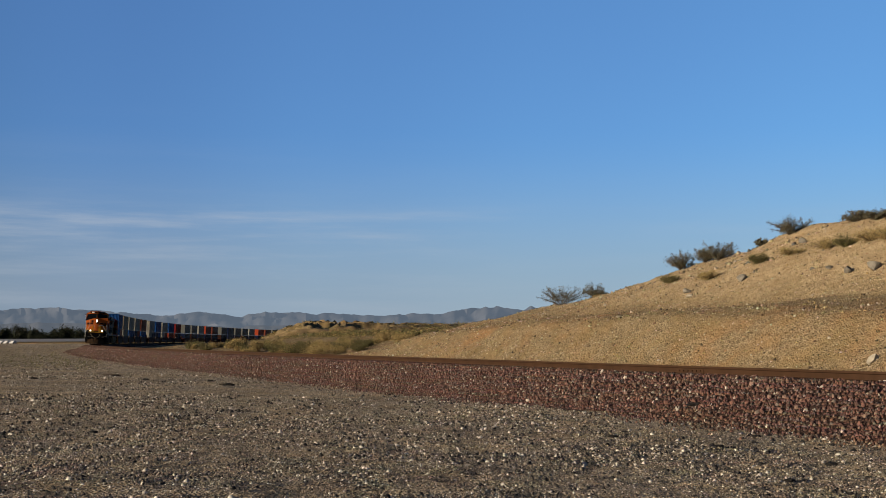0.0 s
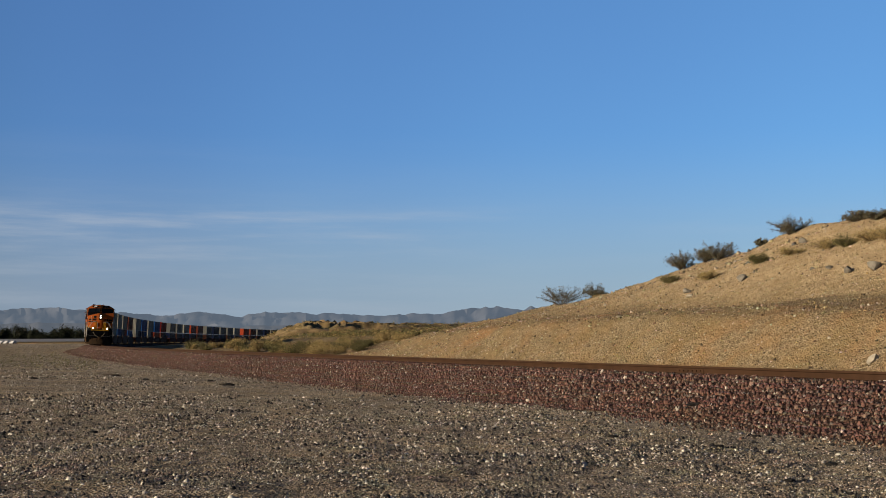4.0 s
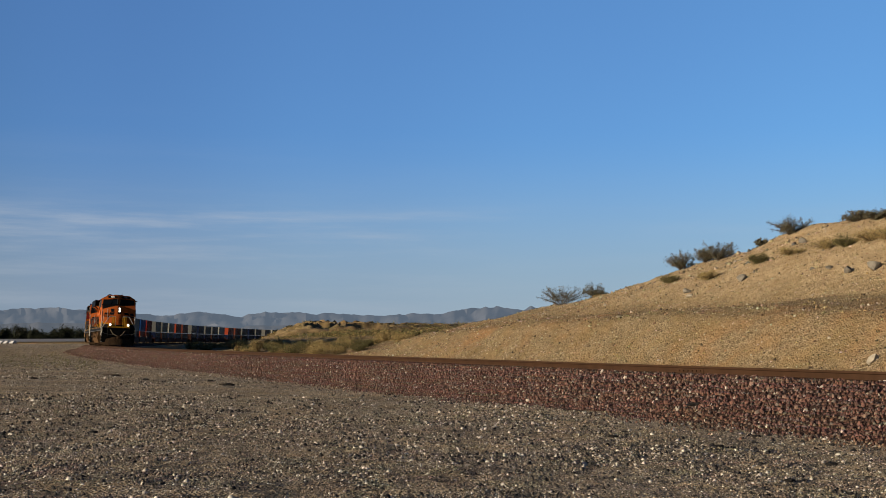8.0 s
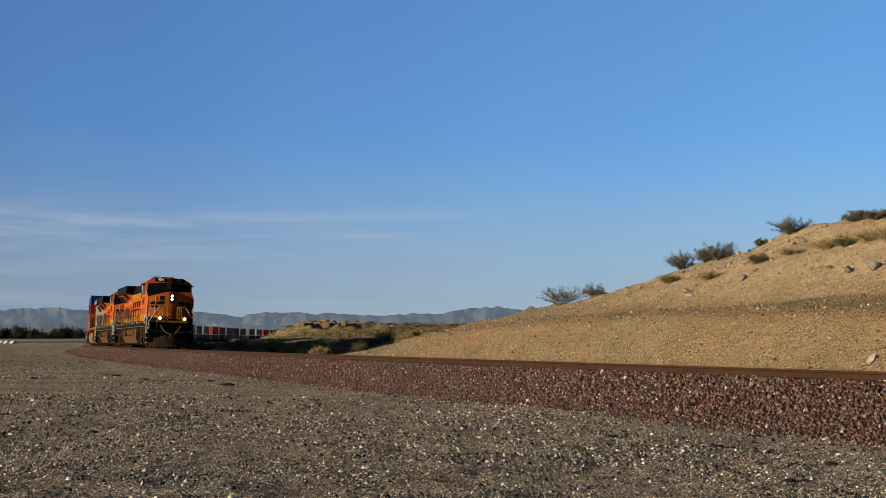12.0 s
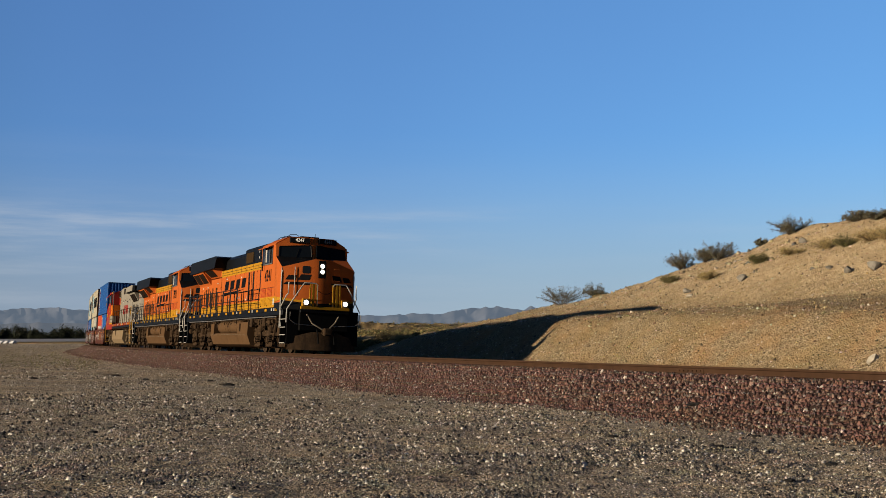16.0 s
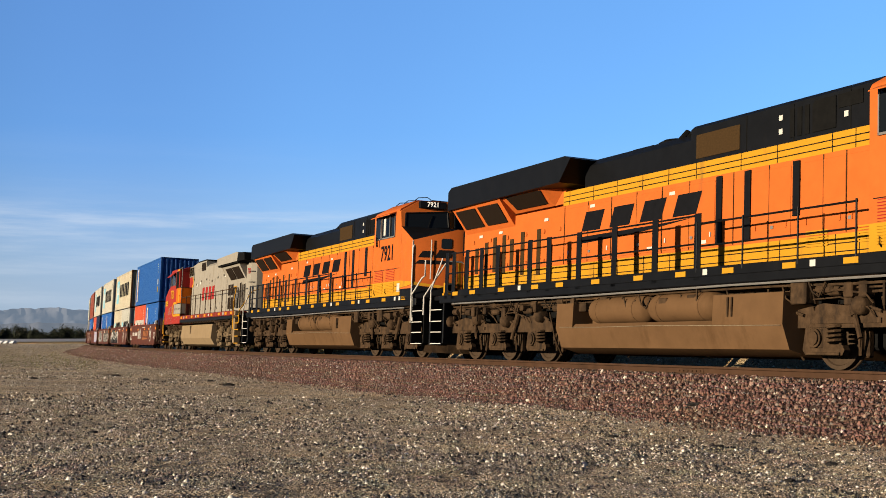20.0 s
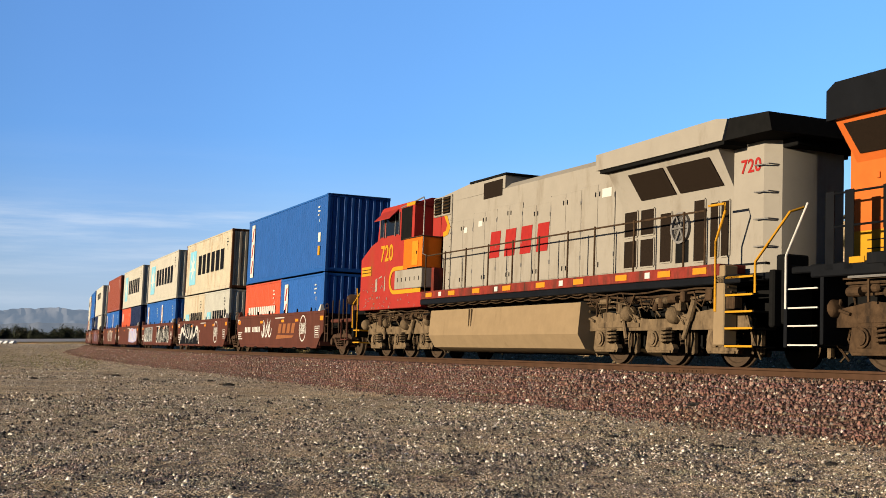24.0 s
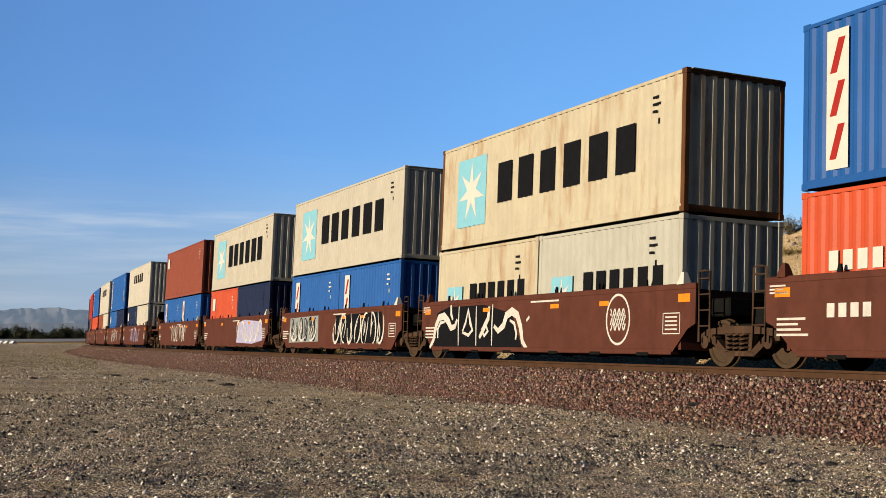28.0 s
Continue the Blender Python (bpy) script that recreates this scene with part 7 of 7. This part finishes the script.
def paint(name, color, rust=0.12, rust_color=(0.16, 0.06, 0.025), rough=0.45):
    return mat(name, color, rough, var=0.08, scale=1.5, dirt=rust_color, dirt_amount=rust, dirt_scale=1.1, spec=0.055)


P_BLUE = paint("container_blue", (0.0085, 0.044, 0.155), 0.0, (0.008, 0.03, 0.11))
P_BLUE2 = paint("container_bright_blue", (0.0095, 0.05, 0.175), 0.0, (0.01, 0.04, 0.14))
P_CREAM = paint("container_cream", (0.222, 0.211, 0.178), 0.0, (0.15, 0.135, 0.095))
P_CREAM_RUSTY = paint("container_rusty_cream", (0.23, 0.21, 0.158), 0.3, (0.15, 0.075, 0.028))
P_GREY = paint("container_light_grey", (0.2012, 0.2012, 0.1782), 0.05, (0.15, 0.135, 0.11))
P_RUST = paint("container_rust", (0.062, 0.026, 0.011), 0.5, (0.025, 0.011, 0.006), 0.8)
P_ORANGE = paint("container_orange_red", (0.24, 0.038, 0.016), 0.05, (0.23, 0.05, 0.025))
P_NAVY = paint("container_navy", (0.005, 0.009, 0.028), 0.0, (0.007, 0.008, 0.016))
P_BROWN = paint("container_brown_red", (0.115, 0.03, 0.018), 0.1, (0.07, 0.02, 0.01))
P_GREY_SHADED = paint("container_shaded_grey", (0.095, 0.096, 0.09), 0.1, (0.07, 0.064, 0.055))
P_BROWN_SHADED = paint("container_shaded_brown", (0.028, 0.012, 0.009), 0.1, (0.018, 0.009, 0.006))
P_WHITE = paint("container_white", (0.24, 0.228, 0.198), 0.05, (0.17, 0.15, 0.115))
P_RED = paint("container_red", (0.17, 0.014, 0.011), 0.0, (0.17, 0.025, 0.02))


# ---------------------------------------------------------------- well cars
def car_truck(parent, x):
    t = new("truck")
    t.empty_display_size = 0.2
    t.parent = parent
    t.location = (x, 0, 0)
    for side in (-1, 1):
        ya, yb = sorted((side * 1.02, side * 1.16))
        s = Solid()
        s.prism([(-1.15, 0.6), (-0.95, 0.7), (-0.35, 0.75), (0.35, 0.75), (0.95, 0.7), (1.15, 0.6), (1.15, 0.48), (0.86, 0.48), (0.78, 0.6), (-0.78, 0.6), (-0.86, 0.48), (-1.15, 0.48)], ya, yb)
        for k in (-1, 1):
            s.prism([(0.9 * k, 0.5), (0.74 * k, 0.58), (0.36 * k, 0.3), (0.44 * k, 0.2)], ya, yb)
            s.prism([(0.27 * k, 0.27), (0.37 * k, 0.27), (0.4 * k, 0.62), (0.3 * k, 0.62)], ya, yb)
        s.prism([(-0.46, 0.2), (0.46, 0.2), (0.4, 0.29), (-0.4, 0.29)], *sorted((ya, yb + 0.0)))
        part("side_frame", s, M_CARTRUCK, t, "rust brown cast side frame")
        for k in (-0.2, 0.0, 0.2):
            c = Solid()
            coil(c, k, side * 1.17, 0.28, 0.6, 0.085, 4, 0.02)
            part("coil_spring", c, M_CARTRUCK, t)
        for a in (-0.92, 0.92):
            part("bearing_cap", Solid().cyl((a, side * 1.1, 0.45), (a, side * 1.24, 0.45), 0.12, n=12), M_CARTRUCK, t)
    part("bolster", Solid().box(-0.2, 0.2, -1.0, 1.0, 0.5, 0.8, 0.02), M_SOOT_SHADE, t)
    for a in (-0.92, 0.92):
        wheelset(t, a, 0.45)
    return t


def ribbon(s, pts, widths, y):
    """A flat painted stroke along (x, z) points."""
    n = len(pts)
    v = []
    for k, (a, b) in enumerate(pts):
        a0, b0 = pts[max(k - 1, 0)]
        a1, b1 = pts[min(k + 1, n - 1)]
        d = math.hypot(a1 - a0, b1 - b0) or 1.0
        w = widths[k] / 2
        v += [(a - (b1 - b0) / d * w, y, b + (a1 - a0) / d * w), (a + (b1 - b0) / d * w, y, b - (a1 - a0) / d * w)]
    s.add(v, [(2 * k, 2 * k + 1, 2 * k + 3, 2 * k + 2) for k in range(n - 1)])


def spray(parent, x0, x1, z0, z1, y, material, seed, pitch=0.62):
    """Spray-painted swelling loops, hooks and strokes without any letters."""
    rnd = random.Random(seed)
    n = max(1, round((x1 - x0) / pitch))
    w = (x1 - x0) / n
    h = z1 - z0
    for i in range(n):
        cx = x0 + w * (i + 0.5)
        s = Solid()
        # a filled leaning body with a notch, then thin strokes over it
        lean = rnd.uniform(-0.12, 0.2) * w
        k = 14
        a0, turn = rnd.uniform(0, 6.28), rnd.choice((-1, 1)) * rnd.uniform(2.6, 4.6)
        pts = [(cx + 0.42 * w * math.cos(a0 + turn * j / k) + lean * math.sin(a0 + turn * j / k), (z0 + z1) / 2 + 0.43 * h * math.sin(a0 + turn * j / k)) for j in range(k + 1)]
        ribbon(s, pts, [rnd.uniform(0.05, 0.075) * (0.5 + 1.2 * math.sin(math.pi * j / k)) for j in range(k + 1)], y - 0.003 - 0.0004 * (i % 3))
        for q in range(3):
            xa, za = cx + rnd.uniform(-0.45, 0.25) * w, z0 + h * rnd.uniform(0.0, 0.35)
            xb, zb = xa + rnd.uniform(-0.1, 0.45) * w, z0 + h * rnd.uniform(0.6, 1.0)
            bend = rnd.uniform(-0.25, 0.25) * w
            pts = [(xa + (xb - xa) * j / 8 + bend * math.sin(math.pi * j / 8), za + (zb - za) * j / 8) for j in range(9)]
            ribbon(s, pts, [0.025 + rnd.uniform(0.02, 0.05) * math.sin(math.pi * j / 8) for j in range(9)], y - 0.0042 - 0.0003 * q)
        part("paint_stroke", s, material, parent)


def round_tag(parent, cx, cz, rx, rz, y, material):
    """A round painted tag: a ring with a few strokes in it."""
    s = Solid()
    k = 28
    ribbon(s, [(cx + rx * math.cos(6.3 * j / k), cz + rz * math.sin(6.3 * j / k)) for j in range(k + 1)], [0.05] * (k + 1), y - 0.003)
    for d in (-0.6, -0.25, 0.1, 0.4):
        ribbon(s, [(cx + rx * (-0.65 + 1.3 * q / 24), cz + rz * (0.55 * d + 0.05) + 0.16 * rz * math.sin(11 * q / 12 + 4 * d)) for q in range(25)], [0.04] * 25, y - 0.0036)
    part("round_tag", s, material, parent)


CROSS_MEMBER = Solid().box(-0.1, 0.1, -1.36, 1.36, 0.24, 0.34, 0.01).mesh("cross_member", M_SOOT_SHADE)


def well_unit(index, label, near=True, front_end=False, last=False):
    """One well of an articulated car, with the truck at its rear end (and at its front end, on the first)."""
    t = thing("well_car", label, "freight car", "well cars of the train")
    for side in (-1, 1):
        y = side * 1.38
        ya, yb = sorted((y - side * 0.03, y))
        a, b = -6.3 if not front_end else -7.45, 7.45 if front_end else 7.3
        prof = [(-6.8, 1.5), (-6.8, 0.8), (-6.55, 0.7), (-6.05, 0.26), (6.05, 0.26), (6.55, 0.7), (6.8, 0.8), (6.8, 1.5)]
        part("side_sheet", Solid().prism(prof, ya, yb), M_WELL, t, "brown side sheet of the well")
        part("top_chord", Solid().box(-6.8, 6.8, *sorted((y - side * 0.12, y + side * 0.012)), 1.46, 1.58, 0.015), M_WELL, t)
        part("bottom_chord", Solid().box(-6.0, 6.0, *sorted((y - side * 0.2, y + side * 0.012)), 0.2, 0.32, 0.015), M_WELL, t)
        if near:
            for x in (-5.0, -3.1, -1.2, 1.2, 3.1, 5.0):
                part("bracket", Solid().box(x - 0.22, x + 0.22, *sorted((y - side * 0.05, y + side * 0.03)), 0.17, 0.24, 0.01), M_SOOT_SHADE, t)
                part("guide", Solid().prism([(x - 0.06, 1.57), (x + 0.06, 1.57), (x + 0.04, 1.72), (x - 0.02, 1.72)], y - side * 0.02, y - side * 0.06), M_SOOT_SHADE, t)
    for x in np.arange(-5.6, 5.7, 1.4):
        part("cross_member", CROSS_MEMBER, None, t).location = (float(x), 0, 0)
    for sign in (-1, 1):
        a, b = sorted((sign * 6.25, sign * 7.35))
        part("end_platform", Solid().box(a, b, -1.0, 1.0, 0.95, 1.3, 0.03), M_SOOT_SHADE, t)
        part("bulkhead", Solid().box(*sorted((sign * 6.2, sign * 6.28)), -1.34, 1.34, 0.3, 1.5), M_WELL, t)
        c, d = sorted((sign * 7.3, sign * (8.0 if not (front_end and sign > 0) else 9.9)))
        part("draw_sill", Solid().box(c, d, -0.4, 0.4, 0.7, 1.15, 0.03), M_SOOT_SHADE, t)
        if near:
            for y in (-1.34, 1.34):
                s = Solid().tube([(sign * 6.86, y, 0.45), (sign * 6.86, y, 1.78), (sign * 7.03, y, 1.8), (sign * 7.2, y, 1.78), (sign * 7.2, y, 0.45)], 0.024, 6)
                for z in (0.75, 1.05, 1.35, 1.65):
                    s.tube([(sign * 6.86, y, z), (sign * 7.2, y, z)], 0.016, 5)
                part("ladder", s, M_CARTRUCK, t)
                part("lock_cone", Solid().loft([[(sign * 6.35 - 0.12, y - 0.1, 1.56), (sign * 6.35 + 0.12, y - 0.1, 1.56), (sign * 6.35 + 0.12, y + 0.1, 1.56), (sign * 6.35 - 0.12, y + 0.1, 1.56)], [(sign * 6.35 - 0.04, y - 0.04, 1.8), (sign * 6.35 + 0.04, y - 0.04, 1.8), (sign * 6.35 + 0.04, y + 0.04, 1.8), (sign * 6.35 - 0.04, y + 0.04, 1.8)]]), M_WHITE if sign > 0 else M_WELL, t)
    if front_end:
        part("end_deck", Solid().box(7.4, 9.8, -1.3, 1.3, 1.12, 1.24, 0.02), M_WELL, t)
        part("reservoir", Solid().turned((8.0, -0.9, 1.95), (8.0, 0.9, 1.95), [(0, 0), (0, 0.13), (0.06, 0.19), (0.94, 0.19), (1, 0.13), (1, 0)], 16), M_CARTRUCK, t)
        part("reservoir_stand", Solid().box(7.8, 8.2, -0.7, 0.7, 1.24, 1.75, 0.02), M_WELL, t)
        part("brake_stand", Solid().prism([(8.7, 1.2), (9.6, 1.2), (9.75, 2.1), (9.5, 2.1), (9.0, 1.6)], -0.95, -0.6), M_WELL, t)
        s = Solid().turned((9.78, -0.75, 2.14), (9.84, -0.75, 2.14), [(0, 0.28), (1, 0.28), (1, 0.24), (0, 0.24)], 18)
        for k in range(4):
            a = k * math.pi / 2
            s.tube([(9.81, -0.75, 2.14), (9.81, -0.75 + 0.26 * math.cos(a), 2.14 + 0.26 * math.sin(a))], 0.015, 5)
        part("brake_wheel", s, M_SOOT_SHADE, t, "dark hand brake wheel")
        for x in (7.7, 8.45, 8.9, 9.3):
            part("grab_post", Solid().tube([(x, -1.32, 0.7), (x, -1.34, 1.9)], 0.022, 6), M_CARTRUCK, t)
        part("side_step", Solid().box(8.9, 9.6, -1.4, -1.2, 0.5, 0.54).box(8.9, 8.94, -1.4, -1.36, 0.5, 1.2).box(9.56, 9.6, -1.4, -1.36, 0.5, 1.2), M_WELL, t)
        car_truck(t, 8.3)
        coupler(t, 9.7, 1, M_WELL)
    if last:
        car_truck(t, -8.3)
        part("end_deck", Solid().box(-9.8, -7.4, -1.3, 1.3, 1.12, 1.24, 0.02), M_WELL, t)
        coupler(t, -9.7, -1, M_WELL)
    else:
        car_truck(t, -7.84)
    if near:
        rnd = random.Random(40 + index)
        for x in (-6.35, -2.4, 1.3, 3.3, 6.4):
            x += rnd.uniform(-0.15, 0.15)
            part("reflector", Solid().box(x - 0.2, x + 0.2, -1.386, -1.38, 1.22, 1.38 if abs(x) > 6 else 1.32), M_AMBER, t)
        s = Solid()
        for k in range(4):
            s.box(-6.5, -6.5 + rnd.uniform(0.5, 0.85), -1.386, -1.38, 0.82 - 0.09 * k, 0.86 - 0.09 * k)
        for k in range(3):
            s.box(-6.7, -6.7 + rnd.uniform(0.35, 0.5), -1.386, -1.38, 1.4 - 0.06 * k, 1.43 - 0.06 * k)
        s.box(0.0, 1.4, -1.386, -1.38, 1.38, 1.42)
        part("data_bars", s, M_GRAFFITI, t)
        s = Solid()
        for a, b, c, d in ((5.7, 6.3, 1.0, 1.02), (5.7, 6.3, 0.6, 0.62), (5.7, 5.72, 0.6, 1.02), (6.28, 6.3, 0.6, 1.02)):
            s.box(a, b, -1.386, -1.38, c, d)
        for k in range(4):
            s.box(5.78, 6.2, -1.386, -1.38, 0.68 + 0.08 * k, 0.71 + 0.08 * k)
        part("inspection_panel", s, M_GRAFFITI, t)
        if index == 0:
            tan = mat("tan_marking", (0.13, 0.05, 0.02), 0.7)
            mark_blocks(t, 0.35, 3.0, 0.78, 1.16, -1.38, 4, tan, 0.35)
            part("mark_bar", Solid().prism([(0.2, 0.55), (2.6, 0.6), (2.9, 0.68), (0.35, 0.72)], -1.38, -1.384), tan, t)
            mark_blocks(t, -5.3, -4.2, 0.85, 1.08, -1.38, 4, M_GRAFFITI)
            mark_blocks(t, -3.9, -2.5, 0.85, 1.08, -1.38, 6, M_GRAFFITI)
            spray(t, -2.3, -0.5, 0.6, 1.4, -1.38, M_GRAFFITI, 3)
            round_tag(t, 4.1, 0.95, 0.44, 0.48, -1.38, M_GRAFFITI)
        if index == 1:
            part("dark_spray", Solid().prism([(-5.9, 0.3), (-5.7, 1.25), (-4.9, 1.4), (-2.6, 1.4), (-1.0, 1.15), (-0.4, 0.3)], -1.38, -1.383), M_INK, t)
            strokes = (
                ([(-6.15, 0.28), (-5.9, 0.5), (-5.75, 0.9), (-5.55, 1.12), (-5.2, 1.16), (-4.9, 1.0), (-4.7, 0.82), (-4.45, 0.86), (-4.3, 1.05)], 0.17),
                ([(-5.6, 0.55), (-5.62, 0.8), (-5.45, 0.97), (-5.15, 1.0)], 0.08),
                ([(-4.75, 1.45), (-4.72, 1.2), (-4.6, 1.05)], 0.1),
                ([(-4.2, 1.4), (-4.22, 0.9), (-4.18, 0.35)], 0.05),
                ([(-3.95, 0.7), (-3.75, 0.95), (-3.6, 1.3), (-3.45, 0.95), (-3.3, 0.75), (-3.55, 0.62), (-3.95, 0.7)], 0.1),
                ([(-3.1, 1.38), (-3.08, 0.9), (-3.05, 0.35)], 0.05),
                ([(-2.85, 0.55), (-2.6, 0.8), (-2.35, 1.05), (-2.3, 1.35)], 0.14),
                ([(-2.75, 0.75), (-2.55, 0.6), (-2.35, 0.72), (-2.5, 0.9), (-2.75, 0.75)], 0.09),
                ([(-2.1, 1.4), (-2.12, 0.9), (-2.1, 0.35)], 0.05),
                ([(-2.0, 0.85), (-1.75, 0.72), (-1.45, 0.85), (-1.3, 1.1), (-1.0, 1.2), (-0.7, 1.1), (-0.5, 0.8), (-0.38, 0.45), (-0.15, 0.28)], 0.17),
                ([(-1.1, 0.98), (-0.85, 0.9), (-0.72, 0.65), (-0.75, 0.5)], 0.08),
                ([(-0.2, 0.95), (-0.05, 1.05)], 0.07))
            for q, (line, width) in enumerate(strokes):
                rb = Solid()
                m = len(line)
                ribbon(rb, line, [width * (0.45 + 0.8 * math.sin(math.pi * (k + 0.5) / m)) for k in range(m)], -1.3845 - 0.0003 * (q % 3))
                part("paint_stroke", rb, M_GRAFFITI, t)
            round_tag(t, 4.0, 0.92, 0.46, 0.52, -1.38, M_GRAFFITI)
        if index == 2:
            part("grey_spray", Solid().prism([(-5.6, 0.4), (-5.5, 1.35), (-1.8, 1.4), (-1.7, 0.45)], -1.38, -1.383), M_GREYPAINT, t)
            spray(t, -5.5, -1.9, 0.42, 1.38, -1.384, M_INK, 21, 0.6)
            spray(t, -5.5, -1.9, 0.42, 1.38, -1.386, M_GRAFFITI, 25, 1.2)
            part("dark_spray", Solid().prism([(0.2, 0.4), (0.3, 1.35), (5.0, 1.4), (5.2, 0.4)], -1.38, -1.383), M_INK, t)
            spray(t, 0.1, 5.3, 0.32, 1.46, -1.384, M_GRAFFITI, 22, 0.75)
        if index == 3:
            part("lilac_spray", Solid().prism([(0.9, 0.4), (1.2, 1.3), (2.4, 1.42), (5.6, 1.3), (5.9, 0.5), (4, 0.35)], -1.38, -1.383), M_LILAC, t)
            spray(t, 0.9, 5.8, 0.4, 1.42, -1.385, M_GRAFFITI, 31, 0.8)
        if index in (4, 5, 6):
            spray(t, -2.0, 3.0, 0.4, 1.4, -1.384, M_GRAFFITI if index != 5 else M_LILAC, 41 + index, 0.9)
    return t


MOVERS = []
CONTAINERS = {}


def load(kind, length, height, body, rail, label, marks, far=False):
    key = (kind, length, marks, body.name, far)
    if key not in CONTAINERS:
        CONTAINERS[key] = far_container(length, height, body, label) if far else container(length, height, body, rail, label, marks)
        return CONTAINERS[key]
    return copy_thing(CONTAINERS[key], Matrix())


# spots along the train of the middle of each well
WELL_AT = [-65.92, -81.6, -96.83, -112.54, -127.6, -147.3, -162.4, -177.4, -192.4, -207.4]
LOADS = [
    # lower rear, lower front, upper
    (("orange", P_ORANGE, "word", "orange red corrugated container with white marks"), ("blue2", P_BLUE2, "band", "bright blue short container with a white band"), ("blue", P_BLUE, "band", "long blue corrugated container with a white logo band")),
    (("rusty", P_CREAM_RUSTY, "star", "short cream container streaked with rust"), ("grey", P_GREY, "star", "short pale grey container with a blue logo"), ("rusty", P_CREAM_RUSTY, "star", "long cream container with rust streaks and rusty corners")),
    (("blue2", P_BLUE2, "band", "bright blue short container with a white band"), ("blue2", P_BLUE2, "band", "bright blue short container with a white band"), ("cream", P_CREAM, "star", "long clean cream container with a blue logo panel")),
    (("orange", P_ORANGE, "corner", "orange red short container with a white logo"), ("navy", P_NAVY, "", "dark navy short container in a well"), ("cream", P_CREAM, "star", "long clean cream container with a blue logo panel")),
    (("blue2", P_BLUE2, "band", "bright blue short container with a white band"), ("blue2", P_BLUE2, "band", "bright blue short container with a white band"), ("brown", P_BROWN, "corner", "long reddish brown container with a small logo")),
    (("navy", P_NAVY, "corner", "dark navy short container with a pale logo"), ("white", P_WHITE, "", "off-white short container in a well"), ("white", P_WHITE, "word", "long off-white container with dark marks")),
    (("blue2", P_BLUE2, "corner", "bright blue short container with a white logo"), ("navy", P_NAVY, "", "dark navy short container in a well"), ("blue2", P_BLUE2, "band", "long bright blue container with a white band")),
    (("brown", P_BROWN, "", "reddish brown short container in a well"), ("white", P_WHITE, "", "off-white short container in a well"), ("cream", P_WHITE, "word", "long off-white container with dark marks")),
    (("orange", P_ORANGE, "", "orange red short container in a well"), ("orange", P_ORANGE, "", "orange red short container in a well"), ("blue2", P_BLUE2, "band", "long bright blue container with a white band")),
    (("navy", P_NAVY, "", "dark navy short container in a well"), ("brown", P_BROWN, "", "reddish brown short container in a well"), ("red", P_RED, "", "long red corrugated container")),
]


SHADED_NAVY = ("navy", P_NAVY, "", "dark navy short container in a well")
SHADED_BROWN = ("brown", P_BROWN_SHADED, "", "brown short container in a well, darkened for shade")
FAR_LOADS = [
    (SHADED_NAVY, SHADED_NAVY, ("slate", P_GREY_SHADED, "", "long grey container far down the train, dimmed for shade")),
    (SHADED_NAVY, SHADED_BROWN, ("slate", P_GREY_SHADED, "", "long grey container far down the train, dimmed for shade")),
    (SHADED_BROWN, SHADED_NAVY, ("grey", P_GREY, "", "long pale grey container far down the train")),
    (SHADED_NAVY, SHADED_NAVY, ("orange", P_ORANGE, "", "long orange red container far down the train")),
    (SHADED_NAVY, SHADED_BROWN, ("brown", P_BROWN, "", "long reddish brown container far down the train")),
    (SHADED_BROWN, SHADED_BROWN, ("slate", P_GREY_SHADED, "", "long grey container far down the train, dimmed for shade")),
    (SHADED_NAVY, SHADED_NAVY, ("navy", P_NAVY, "", "long dark navy container far down the train")),
]


def build_train():
    MOVERS.append((orange_locomotive("4241", "orange and black diesel locomotive with yellow stripes, headlights lit", True), 0.0, 7.15))
    MOVERS.append((orange_locomotive("7921", "orange and black diesel locomotive coupled behind the leading one", False), -22.35, 7.15))
    MOVERS.append((silver_locomotive("weathered silver diesel locomotive with a red cab"), -44.7, 7.15))
    spots = list(WELL_AT)
    for car in range(6):
        spots += [-228.5 - 81.8 * car - k for k in (0, 15.6, 31.0, 46.6, 61.6)]
    far_unit = {}
    for i, at in enumerate(spots):
        front, last = i % 5 == 0, i % 5 == 4
        if i < 10:
            u = well_unit(i, "brown articulated well car carrying stacked containers" if i not in (1, 2, 3) else "brown well car with spray-painted sides", True, front, last)
        else:
            key = (front, last)
            u = copy_thing(far_unit[key], Matrix()) if key in far_unit else well_unit(i, "brown well car far down the train", False, front, last)
            far_unit[key] = u
        MOVERS.append((u, at, 7.5))
        rear, fore, upper = LOADS[i] if i < 10 else FAR_LOADS[(i - 10) % 7]
        for (kind, body, marks, label), dx, ln, z, h in ((rear, -3.06, 6.06, 0.41, 2.591), (fore, 3.06, 6.06, 0.41, 2.591), (upper, 0.0, 12.19, 3.035, 2.896)):
            rail = P_RUST if kind == "rusty" and ln > 9 else body
            c = load(kind, ln, h, body, rail, label, marks, i >= 10)
            MOVERS.append((c, at + dx, (0.0, z)))


build_train()


# ---------------------------------------------------------------- motion
def motions():
    times = [0.5 * k for k in range(57)]
    seat = {}
    for i, (ob, off, how) in enumerate(MOVERS):
        if isinstance(how, tuple):
            base, half = seat["at"], seat["half"]
            rows = [(t, on_track(gone(t) + base, half) @ Matrix.Translation((off - base, 0, how[1]))) for t in times]
        else:
            seat = {"at": off, "half": how}
            rows = [(t, on_track(gone(t) + off, how)) for t in times]
        walk(ob, rows)
    # wheels roll without slipping
    ticks = [k / 15 for k in range(421)]
    for ob, x, r in WHEELSETS:
        rows = [(t, pose(x, 0, r) @ Matrix.Rotation((gone(t) - gone(0)) / r, 4, "Y")) for t in ticks]
        walk(ob, rows)


motions()
